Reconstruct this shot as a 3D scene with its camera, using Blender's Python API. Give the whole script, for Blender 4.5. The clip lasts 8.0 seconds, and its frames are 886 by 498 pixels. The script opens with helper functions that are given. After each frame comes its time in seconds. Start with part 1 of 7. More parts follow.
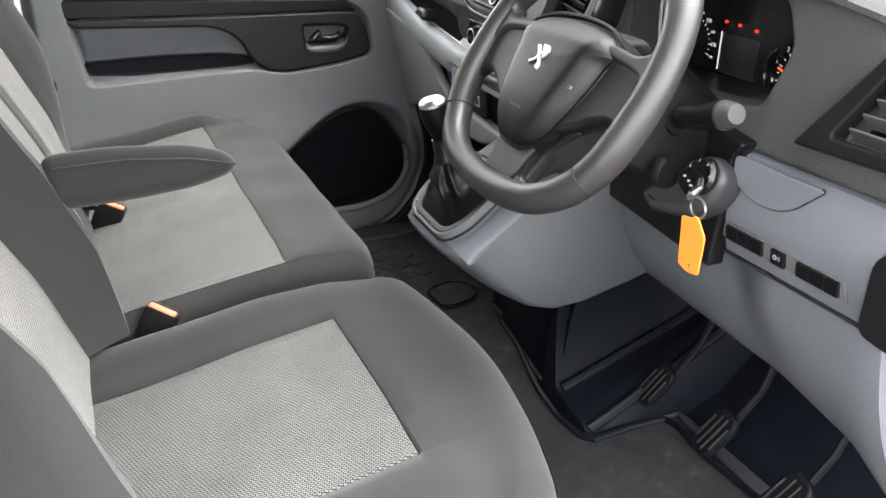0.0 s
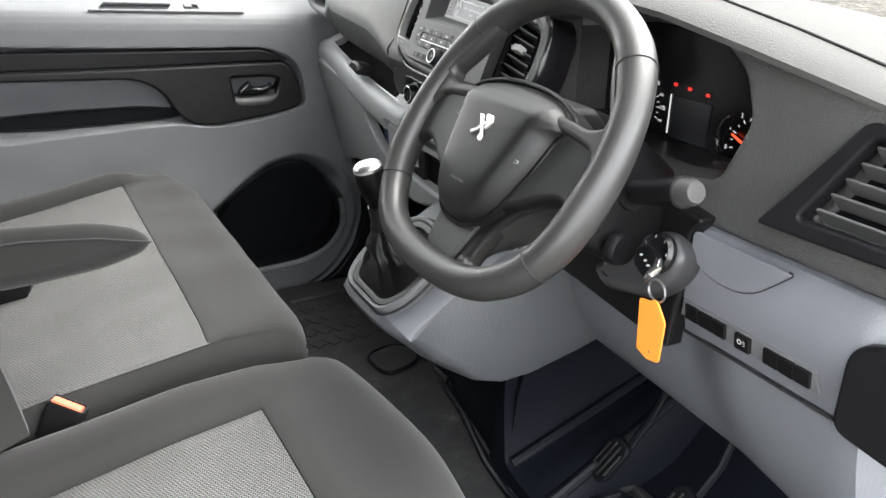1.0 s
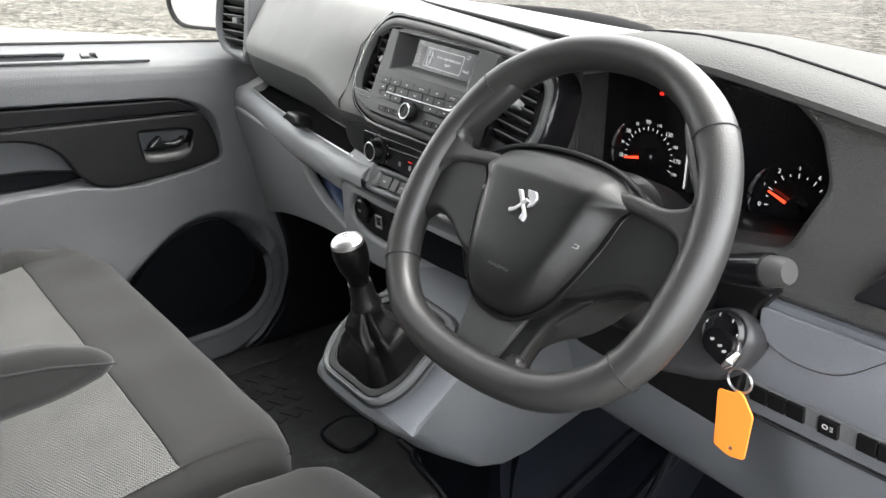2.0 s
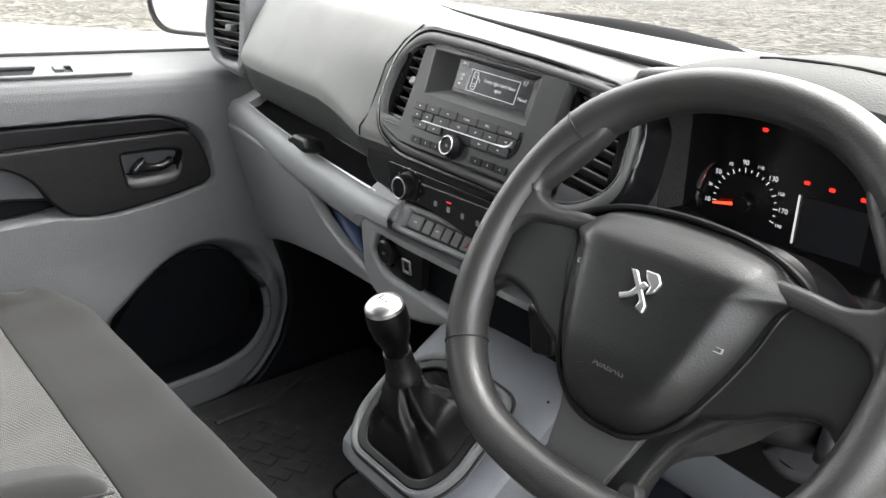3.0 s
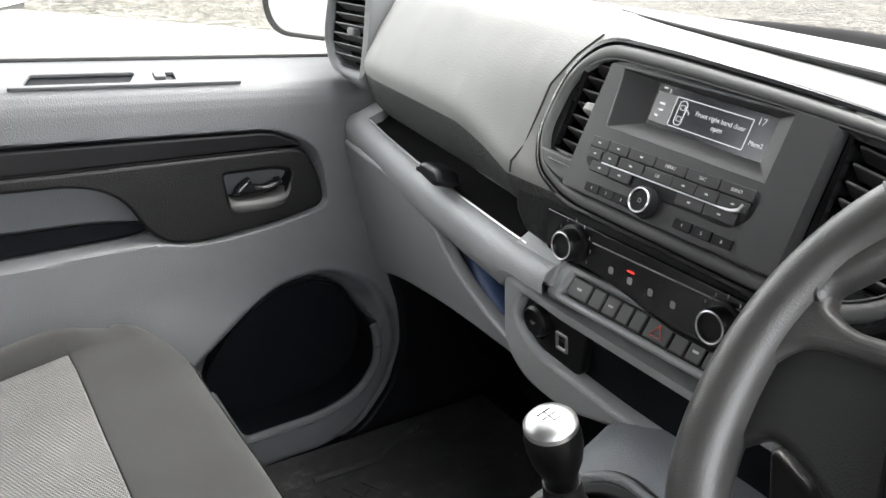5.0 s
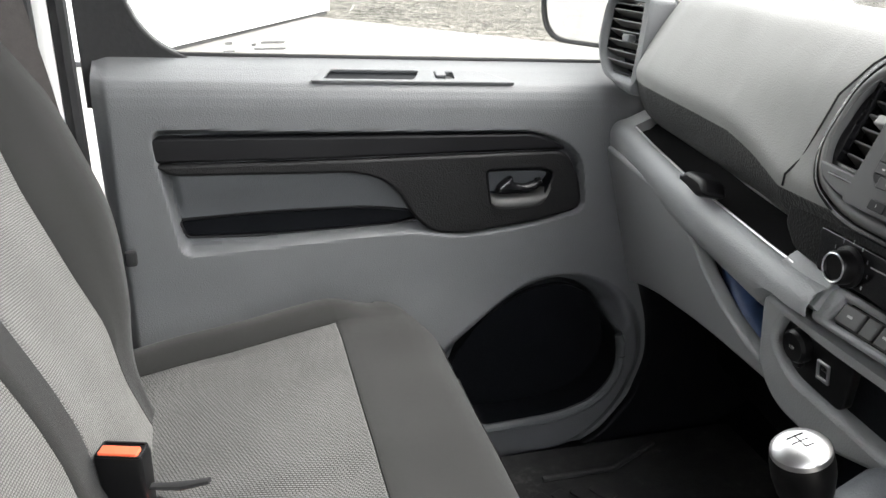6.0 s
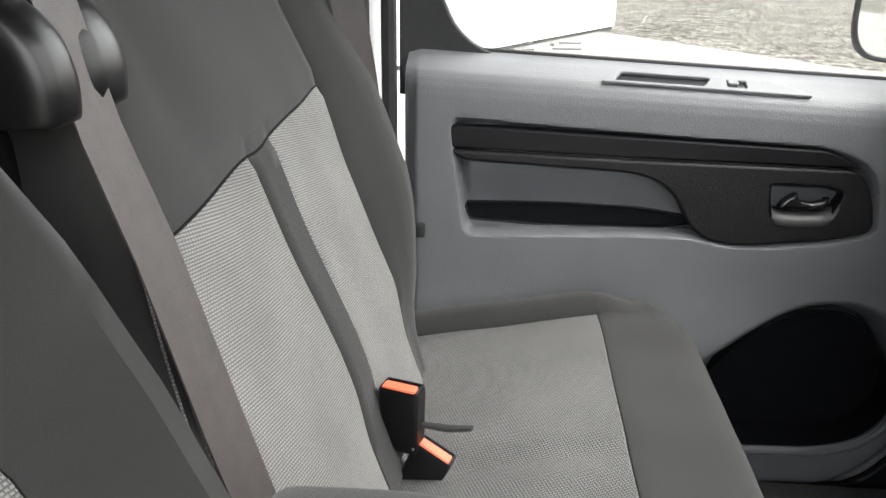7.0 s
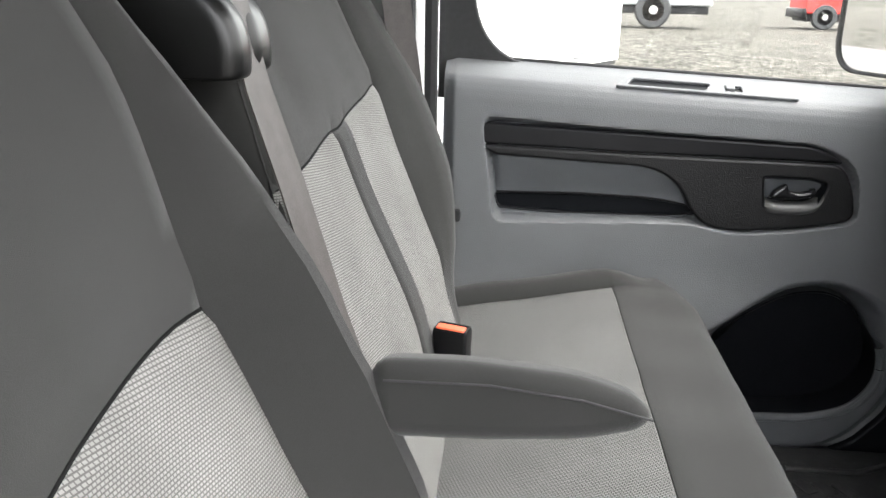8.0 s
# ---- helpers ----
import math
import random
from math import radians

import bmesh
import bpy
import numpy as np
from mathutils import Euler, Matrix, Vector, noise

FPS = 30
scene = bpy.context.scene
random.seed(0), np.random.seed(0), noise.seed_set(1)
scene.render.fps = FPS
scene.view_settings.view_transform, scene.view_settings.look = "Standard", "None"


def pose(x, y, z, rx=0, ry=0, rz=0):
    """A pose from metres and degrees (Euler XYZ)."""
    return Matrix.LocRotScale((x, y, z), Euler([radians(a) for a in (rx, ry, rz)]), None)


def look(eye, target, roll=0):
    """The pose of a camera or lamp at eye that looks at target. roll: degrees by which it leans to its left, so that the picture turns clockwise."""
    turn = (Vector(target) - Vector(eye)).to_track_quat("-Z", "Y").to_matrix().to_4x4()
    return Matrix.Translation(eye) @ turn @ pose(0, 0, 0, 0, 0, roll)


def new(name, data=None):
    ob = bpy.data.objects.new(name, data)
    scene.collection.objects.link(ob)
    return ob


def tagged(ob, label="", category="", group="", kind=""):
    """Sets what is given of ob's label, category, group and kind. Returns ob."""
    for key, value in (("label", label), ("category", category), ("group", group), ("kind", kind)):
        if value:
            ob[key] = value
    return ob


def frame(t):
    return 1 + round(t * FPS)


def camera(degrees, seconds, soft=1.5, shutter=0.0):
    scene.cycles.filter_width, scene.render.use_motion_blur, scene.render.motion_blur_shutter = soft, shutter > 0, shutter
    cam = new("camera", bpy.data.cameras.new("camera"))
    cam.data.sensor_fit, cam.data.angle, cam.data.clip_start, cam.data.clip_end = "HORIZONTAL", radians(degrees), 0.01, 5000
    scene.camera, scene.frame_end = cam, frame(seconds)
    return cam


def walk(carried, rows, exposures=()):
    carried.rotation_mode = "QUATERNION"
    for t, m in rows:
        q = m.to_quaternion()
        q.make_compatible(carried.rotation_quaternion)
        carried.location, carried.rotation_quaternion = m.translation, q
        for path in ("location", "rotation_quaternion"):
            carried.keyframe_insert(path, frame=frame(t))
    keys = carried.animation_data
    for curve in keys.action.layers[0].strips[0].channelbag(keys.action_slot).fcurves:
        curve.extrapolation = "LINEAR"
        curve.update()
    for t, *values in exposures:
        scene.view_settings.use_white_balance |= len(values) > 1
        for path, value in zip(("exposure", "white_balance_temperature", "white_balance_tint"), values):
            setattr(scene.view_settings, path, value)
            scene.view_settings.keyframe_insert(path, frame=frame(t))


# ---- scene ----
cam = camera(56.6, 8.0)
EXPOSURE = 4.18
PATH = [
    (0, (0.043, 0.111, 1.468), (0.787, 1.763, 0.622), 0.6),
    (0.5, (0.077, 0.118, 1.478), (0.831, 1.793, 0.687), -0.6),
    (1, (0.084, 0.194, 1.482), (0.971, 1.814, 0.716), 1.3),
    (1.5, (0.044, 0.308, 1.502), (1.107, 1.839, 0.778), 1.3),
    (1.7, (0.028, 0.344, 1.499), (1.148, 1.839, 0.784), 1.1),
    (2.8, (0.058, 0.525, 1.506), (1.246, 1.958, 0.774), 0.8),
    (3, (0.074, 0.574, 1.508), (1.274, 1.994, 0.773), 1.0),
    (3.5, (0.116, 0.676, 1.502), (1.301, 2.106, 0.761), 1.2),
    (4, (0.133, 0.726, 1.491), (1.217, 2.236, 0.751), 1.0),
    (4.2, (0.14, 0.739, 1.489), (1.207, 2.26, 0.749), 1.4),
    (5.3, (0.167, 0.794, 1.488), (1.081, 2.414, 0.753), 0.3),
    (5.5, (0.167, 0.792, 1.489), (0.948, 2.478, 0.75), -0.2),
    (6, (0.154, 0.772, 1.48), (0.611, 2.583, 0.765), 0.2),
    (6.5, (0.132, 0.753, 1.466), (0.311, 2.617, 0.762), 0.7),
    (7, (0.126, 0.713, 1.467), (-0.024, 2.585, 0.78), 0.8),
    (7.5, (0.114, 0.641, 1.467), (-0.201, 2.506, 0.819), 0.3),
    (8, (0.09, 0.52, 1.444), (-0.069, 2.417, 0.831), 1.2),
]
walk(cam, [(t, look(eye, target, roll)) for t, eye, target, roll in PATH], [(0, EXPOSURE + 0.16), (0.5, EXPOSURE + 0.12), (1.0, EXPOSURE + 0.08), (1.5, EXPOSURE - 0.06), (3.0, EXPOSURE + 0.04), (3.5, EXPOSURE + 0.12), (4.0, EXPOSURE + 0.3), (5.5, EXPOSURE + 0.06), (6.5, EXPOSURE - 0.25), (7.5, EXPOSURE - 0.12), (8, EXPOSURE)])
SKY, SUN = 0.165, 0.12
# ---------------------------------------------------------------- world, sun, light
world = bpy.data.worlds.new("sky")
scene.world = world
world.use_nodes = True
wn, wl = world.node_tree.nodes, world.node_tree.links
sky = wn.new("ShaderNodeTexSky")
sky.sky_type, sky.sun_disc = "NISHITA", False
sky.sun_elevation, sky.sun_rotation = radians(60), radians(96)
sky.air_density, sky.dust_density, sky.ozone_density = 1.0, 4.0, 1.0
pale = wn.new("ShaderNodeHueSaturation")
pale.inputs["Saturation"].default_value = 0.10
wl.new(sky.outputs[0], pale.inputs["Color"])
wl.new(pale.outputs[0], wn["Background"].inputs["Color"])
wn["Background"].inputs["Strength"].default_value = SKY
sun = new("sun", bpy.data.lights.new("sun", "SUN"))
sun.data.energy, sun.data.angle, sun.data.color = SUN, radians(60), (1.0, 0.98, 0.96)
sun.matrix_world = look((3.1, 0.7, 6.2), (0.2, 1.0, 1.0))


# ---------------------------------------------------------------- materials
def node_mat(name, colour, rough=0.5, metal=0.0, spec=0.5):
    m = bpy.data.materials.new(name)
    m.use_nodes = True
    b = m.node_tree.nodes["Principled BSDF"]
    b.inputs["Base Color"].default_value = (*colour, 1)
    b.inputs["Roughness"].default_value, b.inputs["Metallic"].default_value = rough, metal
    b.inputs["Specular IOR Level"].default_value = spec
    return m, m.node_tree.nodes, m.node_tree.links, b


def coords(n, l, scale=(1, 1, 1), rot=(0, 0, 0)):
    tc, mp = n.new("ShaderNodeTexCoord"), n.new("ShaderNodeMapping")
    mp.inputs["Scale"].default_value, mp.inputs["Rotation"].default_value = scale, rot
    l.new(tc.outputs["Object"], mp.inputs["Vector"])
    return mp.outputs[0]


def ramp(n, l, fac, stops):
    r = n.new("ShaderNodeValToRGB")
    while len(r.color_ramp.elements) < len(stops):
        r.color_ramp.elements.new(0.5)
    for e, (p, c) in zip(r.color_ramp.elements, stops):
        e.position, e.color = p, (*c, 1)
    l.new(fac, r.inputs[0])
    return r.outputs[0]


def grey(v, tint=(1, 1, 1)):
    return tuple(v * t for t in tint)


def plastic(name, colour, rough=0.5, grain=900.0, bump=0.12, dust=0.06, spec=0.4, deep=0.0008):
    """Moulded plastic with a leather grain, faint scuffs and uneven gloss."""
    m, n, l, b = node_mat(name, colour, rough, 0, spec)
    v = coords(n, l)
    vo = n.new("ShaderNodeTexVoronoi")
    vo.feature, vo.inputs["Scale"].default_value = "SMOOTH_F1", grain
    l.new(v, vo.inputs["Vector"])
    big = n.new("ShaderNodeTexNoise")
    big.inputs["Scale"].default_value, big.inputs["Detail"].default_value = 14, 6
    l.new(v, big.inputs["Vector"])
    c = ramp(n, l, big.outputs["Fac"], [(0.3, grey(1 - dust, colour)), (0.75, grey(1 + dust, colour))])
    l.new(c, b.inputs["Base Color"])
    rr = n.new("ShaderNodeMapRange")
    rr.inputs["To Min"].default_value, rr.inputs["To Max"].default_value = rough - 0.08, rough + 0.1
    l.new(big.outputs["Fac"], rr.inputs["Value"])
    l.new(rr.outputs[0], b.inputs["Roughness"])
    bp = n.new("ShaderNodeBump")
    bp.inputs["Strength"].default_value, bp.inputs["Distance"].default_value = bump, deep
    l.new(vo.outputs["Distance"], bp.inputs["Height"])
    l.new(bp.outputs[0], b.inputs["Normal"])
    return m


def cloth(name, colour, scale=1500.0):
    """Plain woven seat cloth with soft fuzz, creases and faint marks."""
    m, n, l, b = node_mat(name, colour, 0.95, 0, 0.15)
    b.inputs["Sheen Weight"].default_value, b.inputs["Sheen Roughness"].default_value = 0.12, 0.5
    v = coords(n, l)
    fine, big = n.new("ShaderNodeTexNoise"), n.new("ShaderNodeTexNoise")
    fine.inputs["Scale"].default_value, fine.inputs["Detail"].default_value = scale, 2
    big.inputs["Scale"].default_value, big.inputs["Detail"].default_value = 9, 5
    l.new(v, fine.inputs["Vector"]), l.new(v, big.inputs["Vector"])
    mix = n.new("ShaderNodeMix")
    mix.data_type, mix.inputs[0].default_value = "FLOAT", 0.45
    l.new(fine.outputs["Fac"], mix.inputs[2]), l.new(big.outputs["Fac"], mix.inputs[3])
    l.new(ramp(n, l, mix.outputs[0], [(0.3, grey(0.78, colour)), (0.7, grey(1.2, colour))]), b.inputs["Base Color"])
    bp = n.new("ShaderNodeBump")
    bp.inputs["Strength"].default_value, bp.inputs["Distance"].default_value = 0.35, 0.0012
    l.new(mix.outputs[0], bp.inputs["Height"])
    l.new(bp.outputs[0], b.inputs["Normal"])
    return m


def mesh_cloth(name, light, dark, plane, turn, long, row, gap):
    """Seat mesh: slanting rows of short pale threads on a dark ground. plane: the two axes that it lies in."""
    m, n, l, b = node_mat(name, light, 0.9, 0, 0.2)
    tc, sep, com = n.new("ShaderNodeTexCoord"), n.new("ShaderNodeSeparateXYZ"), n.new("ShaderNodeCombineXYZ")
    l.new(tc.outputs["Object"], sep.inputs[0])
    l.new(sep.outputs[plane[0]], com.inputs[0]), l.new(sep.outputs[plane[1]], com.inputs[1])
    br = n.new("ShaderNodeTexBrick")
    br.inputs["Scale"].default_value = 1.0
    br.inputs["Brick Width"].default_value, br.inputs["Row Height"].default_value = long, row
    br.inputs["Mortar Size"].default_value, br.inputs["Mortar Smooth"].default_value = gap, 0.6
    br.offset = 0.5
    br.inputs["Color1"].default_value, br.inputs["Color2"].default_value = (*light, 1), (*grey(0.9, light), 1)
    br.inputs["Mortar"].default_value = (*dark, 1)
    rot = n.new("ShaderNodeVectorRotate")
    rot.rotation_type, rot.inputs["Angle"].default_value = "Z_AXIS", radians(turn)
    l.new(com.outputs[0], rot.inputs["Vector"])
    l.new(rot.outputs[0], br.inputs["Vector"])
    big = n.new("ShaderNodeTexNoise")
    big.inputs["Scale"].default_value, big.inputs["Detail"].default_value = 11, 5
    l.new(tc.outputs["Object"], big.inputs["Vector"])
    mul = n.new("ShaderNodeMix")
    mul.data_type, mul.blend_type, mul.inputs[0].default_value = "RGBA", "MULTIPLY", 1
    l.new(br.outputs["Color"], mul.inputs[6])
    l.new(ramp(n, l, big.outputs["Fac"], [(0.3, grey(0.85)), (0.7, grey(1.05))]), mul.inputs[7])
    l.new(mul.outputs[2], b.inputs["Base Color"])
    bp = n.new("ShaderNodeBump")
    bp.inputs["Strength"].default_value, bp.inputs["Distance"].default_value = 0.6, 0.0008
    bp.invert = True
    l.new(br.outputs["Fac"], bp.inputs["Height"])
    l.new(bp.outputs[0], b.inputs["Normal"])
    return m


def glow(name, colour, power):
    m, n, l, b = node_mat(name, (0.02, 0.02, 0.02), 0.4)
    b.inputs["Emission Color"].default_value, b.inputs["Emission Strength"].default_value = (*colour, 1), power
    return m


def worn(name, colour, rough, scale, spread, bump=0.3, dist=0.002, spec=0.4):
    """A surface mottled at two scales."""
    m, n, l, b = node_mat(name, colour, rough, 0, spec)
    v = coords(n, l)
    a, c = n.new("ShaderNodeTexNoise"), n.new("ShaderNodeTexNoise")
    a.inputs["Scale"].default_value, a.inputs["Detail"].default_value = scale, 8
    c.inputs["Scale"].default_value, c.inputs["Detail"].default_value = scale * 0.09, 4
    l.new(v, a.inputs["Vector"]), l.new(v, c.inputs["Vector"])
    mix = n.new("ShaderNodeMix")
    mix.data_type, mix.inputs[0].default_value = "FLOAT", 0.4
    l.new(a.outputs["Fac"], mix.inputs[2]), l.new(c.outputs["Fac"], mix.inputs[3])
    l.new(ramp(n, l, mix.outputs[0], [(0.32, grey(1 - spread, colour)), (0.68, grey(1 + spread, colour))]), b.inputs["Base Color"])
    bp = n.new("ShaderNodeBump")
    bp.inputs["Strength"].default_value, bp.inputs["Distance"].default_value = bump, dist
    l.new(a.outputs["Fac"], bp.inputs["Height"])
    l.new(bp.outputs[0], b.inputs["Normal"])
    return m


M_GREY = plastic("grey_plastic", (0.108, 0.111, 0.115), 0.5, 620, 0.45, 0.06, 0.4, 0.0010)
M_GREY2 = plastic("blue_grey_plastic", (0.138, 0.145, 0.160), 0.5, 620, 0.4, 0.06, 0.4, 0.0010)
# the grey plastic darkened: shade put into colour, for door recesses and tower flanks
M_GREY_SHADE = plastic("shaded_grey_plastic", (0.084, 0.088, 0.094), 0.5, 620, 0.45, 0.06, 0.35, 0.0010)
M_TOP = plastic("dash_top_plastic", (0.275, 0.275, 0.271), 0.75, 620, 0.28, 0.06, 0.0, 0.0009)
M_TRAY = worn("tray_rubber", (0.012, 0.012, 0.0125), 0.95, 300, 0.15, 0.2, 0.0008, 0.04)
M_HOOD = plastic("hood_plastic", (0.085, 0.085, 0.083), 0.7, 600, 0.6, 0.06, 0.05, 0.0008)
M_SHELF = plastic("shelf_plastic", (0.265, 0.270, 0.275), 0.45, 620, 0.4, 0.06, 0.4, 0.0010)
M_FASCIA = plastic("radio_plastic", (0.029, 0.029, 0.030), 0.38, 1200, 0.05, 0.05)
M_KEY = plastic("key_plastic", (0.016, 0.016, 0.0168), 0.40, 1200, 0.05, 0.05)
M_SLAT = plastic("slat_plastic", (0.085, 0.085, 0.084), 0.42, 1100, 0.1, 0.06)
M_FLANK = plastic("cowl_plastic", (0.036, 0.036, 0.038), 0.32, 900, 0.08, 0.1)
M_GRAIN = plastic("grained_fascia", (0.066, 0.066, 0.065), 0.46, 640, 0.8, 0.10, 0.4, 0.0010)
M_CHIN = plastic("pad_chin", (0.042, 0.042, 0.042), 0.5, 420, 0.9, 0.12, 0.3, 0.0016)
M_DARK = plastic("charcoal_plastic", (0.0085, 0.0085, 0.009), 0.46, 520, 0.7, 0.14, 0.22, 0.0010)
M_DARKS = plastic("smooth_dark_plastic", (0.008, 0.008, 0.009), 0.38, 900, 0.08, 0.1, 0.16)
M_BLACK = node_mat("black_gloss", (0.008, 0.008, 0.009), 0.22)[0]
M_PIANO = node_mat("black_satin", (0.006, 0.006, 0.0065), 0.34, 0, 0.25)[0]
M_WHEEL = plastic("wheel_skin", (0.025, 0.0247, 0.0243), 0.38, 950, 0.3, 0.14, 0.5, 0.0005)
M_PAD = plastic("wheel_pad", (0.0060, 0.0062, 0.0063), 0.40, 1000, 0.36, 0.06, 0.44, 0.0004)
M_SPOKE = plastic("spoke_plastic", (0.050, 0.050, 0.049), 0.42, 1100, 0.12, 0.08, 0.4)
M_CLOTH = cloth("charcoal_cloth", (0.0185, 0.0182, 0.0177))
M_MESH = mesh_cloth("grey_mesh_flat", (0.150, 0.149, 0.146), (0.018, 0.018, 0.0175), (0, 1), 20, 0.0044, 0.0026, 0.0006)
M_MESHB = mesh_cloth("grey_mesh_upright", (0.205, 0.201, 0.194), (0.085, 0.083, 0.080), (1, 2), 8, 0.0038, 0.0024, 0.0006)
M_RUBBER = worn("black_rubber", (0.030, 0.031, 0.033), 0.5, 60, 0.5, 0.25, 0.002)


def dusty_rubber():
    """Black mat rubber with grey dust trodden into it in patches."""
    m, n, l, b = node_mat("dusty_rubber", (0.012, 0.012, 0.013), 0.6, 0, 0.3)
    v = coords(n, l)
    a, c = n.new("ShaderNodeTexNoise"), n.new("ShaderNodeTexNoise")
    a.inputs["Scale"].default_value, a.inputs["Detail"].default_value, a.inputs["Roughness"].default_value = 19, 10, 0.75
    c.inputs["Scale"].default_value, c.inputs["Detail"].default_value = 420, 3
    l.new(v, a.inputs["Vector"]), l.new(v, c.inputs["Vector"])
    l.new(ramp(n, l, a.outputs["Fac"], [(0.42, (0.0200, 0.0203, 0.0212)), (0.58, (0.032, 0.0318, 0.0318)), (0.70, (0.080, 0.078, 0.075))]), b.inputs["Base Color"])
    bp = n.new("ShaderNodeBump")
    bp.inputs["Strength"].default_value, bp.inputs["Distance"].default_value = 0.4, 0.0012
    l.new(c.outputs["Fac"], bp.inputs["Height"])
    l.new(bp.outputs[0], b.inputs["Normal"])
    return m


M_MAT = dusty_rubber()
M_LINER = worn("black_liner", (0.0062, 0.0068, 0.0082), 0.32, 300, 0.2, 0.15, 0.001, 0.06)
M_FOOT = worn("footwell_plastic", (0.0052, 0.0062, 0.0088), 0.36, 300, 0.3, 0.15, 0.001, 0.05)
M_VINYL = worn("black_vinyl", (0.0025, 0.0025, 0.0027), 0.36, 260, 0.1, 0.1, 0.0008, 0.2)
M_BAND = plastic("surround_plastic", (0.105, 0.105, 0.104), 0.48, 700, 0.2, 0.06, 0.35)
M_LOBE = worn("padded_vinyl", (0.0025, 0.0025, 0.0025), 0.34, 60, 0.15, 0.05, 0.0008, 0.22)
M_LOBE.node_tree.nodes["Principled BSDF"].inputs["Coat Weight"].default_value = 0.12
M_LOBE.node_tree.nodes["Principled BSDF"].inputs["Coat Roughness"].default_value = 0.25
M_CHROME = node_mat("chrome", (0.75, 0.75, 0.76), 0.12, 1.0)[0]
M_BADGE = node_mat("brushed_chrome", (0.80, 0.80, 0.81), 0.30, 1.0)[0]
M_SATIN = node_mat("satin_metal", (0.62, 0.62, 0.63), 0.32, 1.0)[0]
M_ORANGE = node_mat("orange_plastic", (0.95, 0.25, 0.03), 0.5)[0]
M_RED = node_mat("red_plastic", (0.85, 0.13, 0.06), 0.4)[0]
M_BELT = worn("belt_webbing", (0.044, 0.038, 0.036), 0.5, 900, 0.25, 0.4, 0.0005)
M_BLUE = worn("navy_cover", (0.032, 0.060, 0.14), 0.5, 120, 0.15)
M_WHITE = worn("white_paint", (0.82, 0.82, 0.81), 0.35, 8, 0.03, 0.02)
M_PILLAR = worn("pillar_trim", (0.35, 0.35, 0.34), 0.6, 40, 0.05, 0.05)
M_TRIMGREY = worn("pillar_cover", (0.10, 0.10, 0.098), 0.6, 40, 0.06, 0.05)
M_SEAL = worn("door_seal", (0.012, 0.012, 0.013), 0.7, 120, 0.2)
M_LINING = worn("roof_lining", (0.27, 0.27, 0.265), 0.95, 300, 0.06, 0.2)
M_MARK = node_mat("pale_print", (0.42, 0.42, 0.41), 0.6)[0]
M_DIM = node_mat("grey_print", (0.25, 0.25, 0.25), 0.6)[0]
M_REDGLOW = glow("red_lamp", (1.0, 0.03, 0.02), 0.08)
M_NEEDLE = glow("needle_red", (1.0, 0.06, 0.02), 0.16)
M_LCD = glow("lcd_text", (0.8, 0.82, 0.85), 0.048)
M_DIAL = glow("dial_print", (0.85, 0.86, 0.85), 0.05)
M_LCDBACK = node_mat("lcd_back", (0.02, 0.021, 0.024), 0.18)[0]


def glass(name, tint):
    m = bpy.data.materials.new(name)
    m.use_nodes = True
    n, l = m.node_tree.nodes, m.node_tree.links
    n.remove(n["Principled BSDF"])
    tr, gl, fr, mx = n.new("ShaderNodeBsdfTransparent"), n.new("ShaderNodeBsdfGlossy"), n.new("ShaderNodeLayerWeight"), n.new("ShaderNodeMixShader")
    tr.inputs[0].default_value, gl.inputs["Roughness"].default_value = (*tint, 1), 0.0
    pw, ad = n.new("ShaderNodeMath"), n.new("ShaderNodeMath")
    pw.operation, pw.inputs[1].default_value = "POWER", 5.0
    ad.operation, ad.inputs[1].default_value, ad.inputs[2].default_value = "MULTIPLY_ADD", 0.9, 0.04
    l.new(fr.outputs["Facing"], pw.inputs[0]), l.new(pw.outputs[0], ad.inputs[0])
    l.new(ad.outputs[0], mx.inputs[0]), l.new(tr.outputs[0], mx.inputs[1]), l.new(gl.outputs[0], mx.inputs[2])
    l.new(mx.outputs[0], n["Material Output"].inputs[0])
    return m


M_GLASS = glass("window_glass", (0.80, 0.805, 0.79))
M_SCREEN = glass("windscreen_glass", (0.46, 0.46, 0.448))
M_MIRROR = node_mat("mirror_glass", (0.9, 0.9, 0.9), 0.02, 1.0)[0]


# ---------------------------------------------------------------- mesh tools
def part(name, bm, mats, parent=None, label="", sharp=35.0):
    """Links a bmesh (or a ready mesh), in world coordinates, as one mesh object under a thing or part."""
    if isinstance(bm, bpy.types.Mesh):
        me = bm
        me.name = name
        me.materials.clear()
    else:
        bmesh.ops.recalc_face_normals(bm, faces=bm.faces)
        me = bpy.data.meshes.new(name)
        bm.to_mesh(me)
        bm.free()
    for m in mats if isinstance(mats, (list, tuple)) else [mats]:
        me.materials.append(m)
    me.shade_smooth()
    me.set_sharp_from_angle(angle=radians(sharp))
    ob = new(name, me)
    if parent:
        ob.parent = parent
        home = Matrix.Identity(4) if parent.parent else Matrix.Translation(parent.location)
        ob.matrix_parent_inverse = home.inverted()
    return tagged(ob, label)


def thing(name, at, label, category, group="", kind=""):
    e = new(name)
    e.location, e.empty_display_size = at, 0.05
    return tagged(e, label, category, group, kind)


def basis(origin, xa, ya):
    xa, ya = Vector(xa).normalized(), Vector(ya)
    za = xa.cross(ya).normalized()
    ya = za.cross(xa)
    m = Matrix((xa, ya, za)).transposed().to_4x4()
    m.translation = origin
    return m


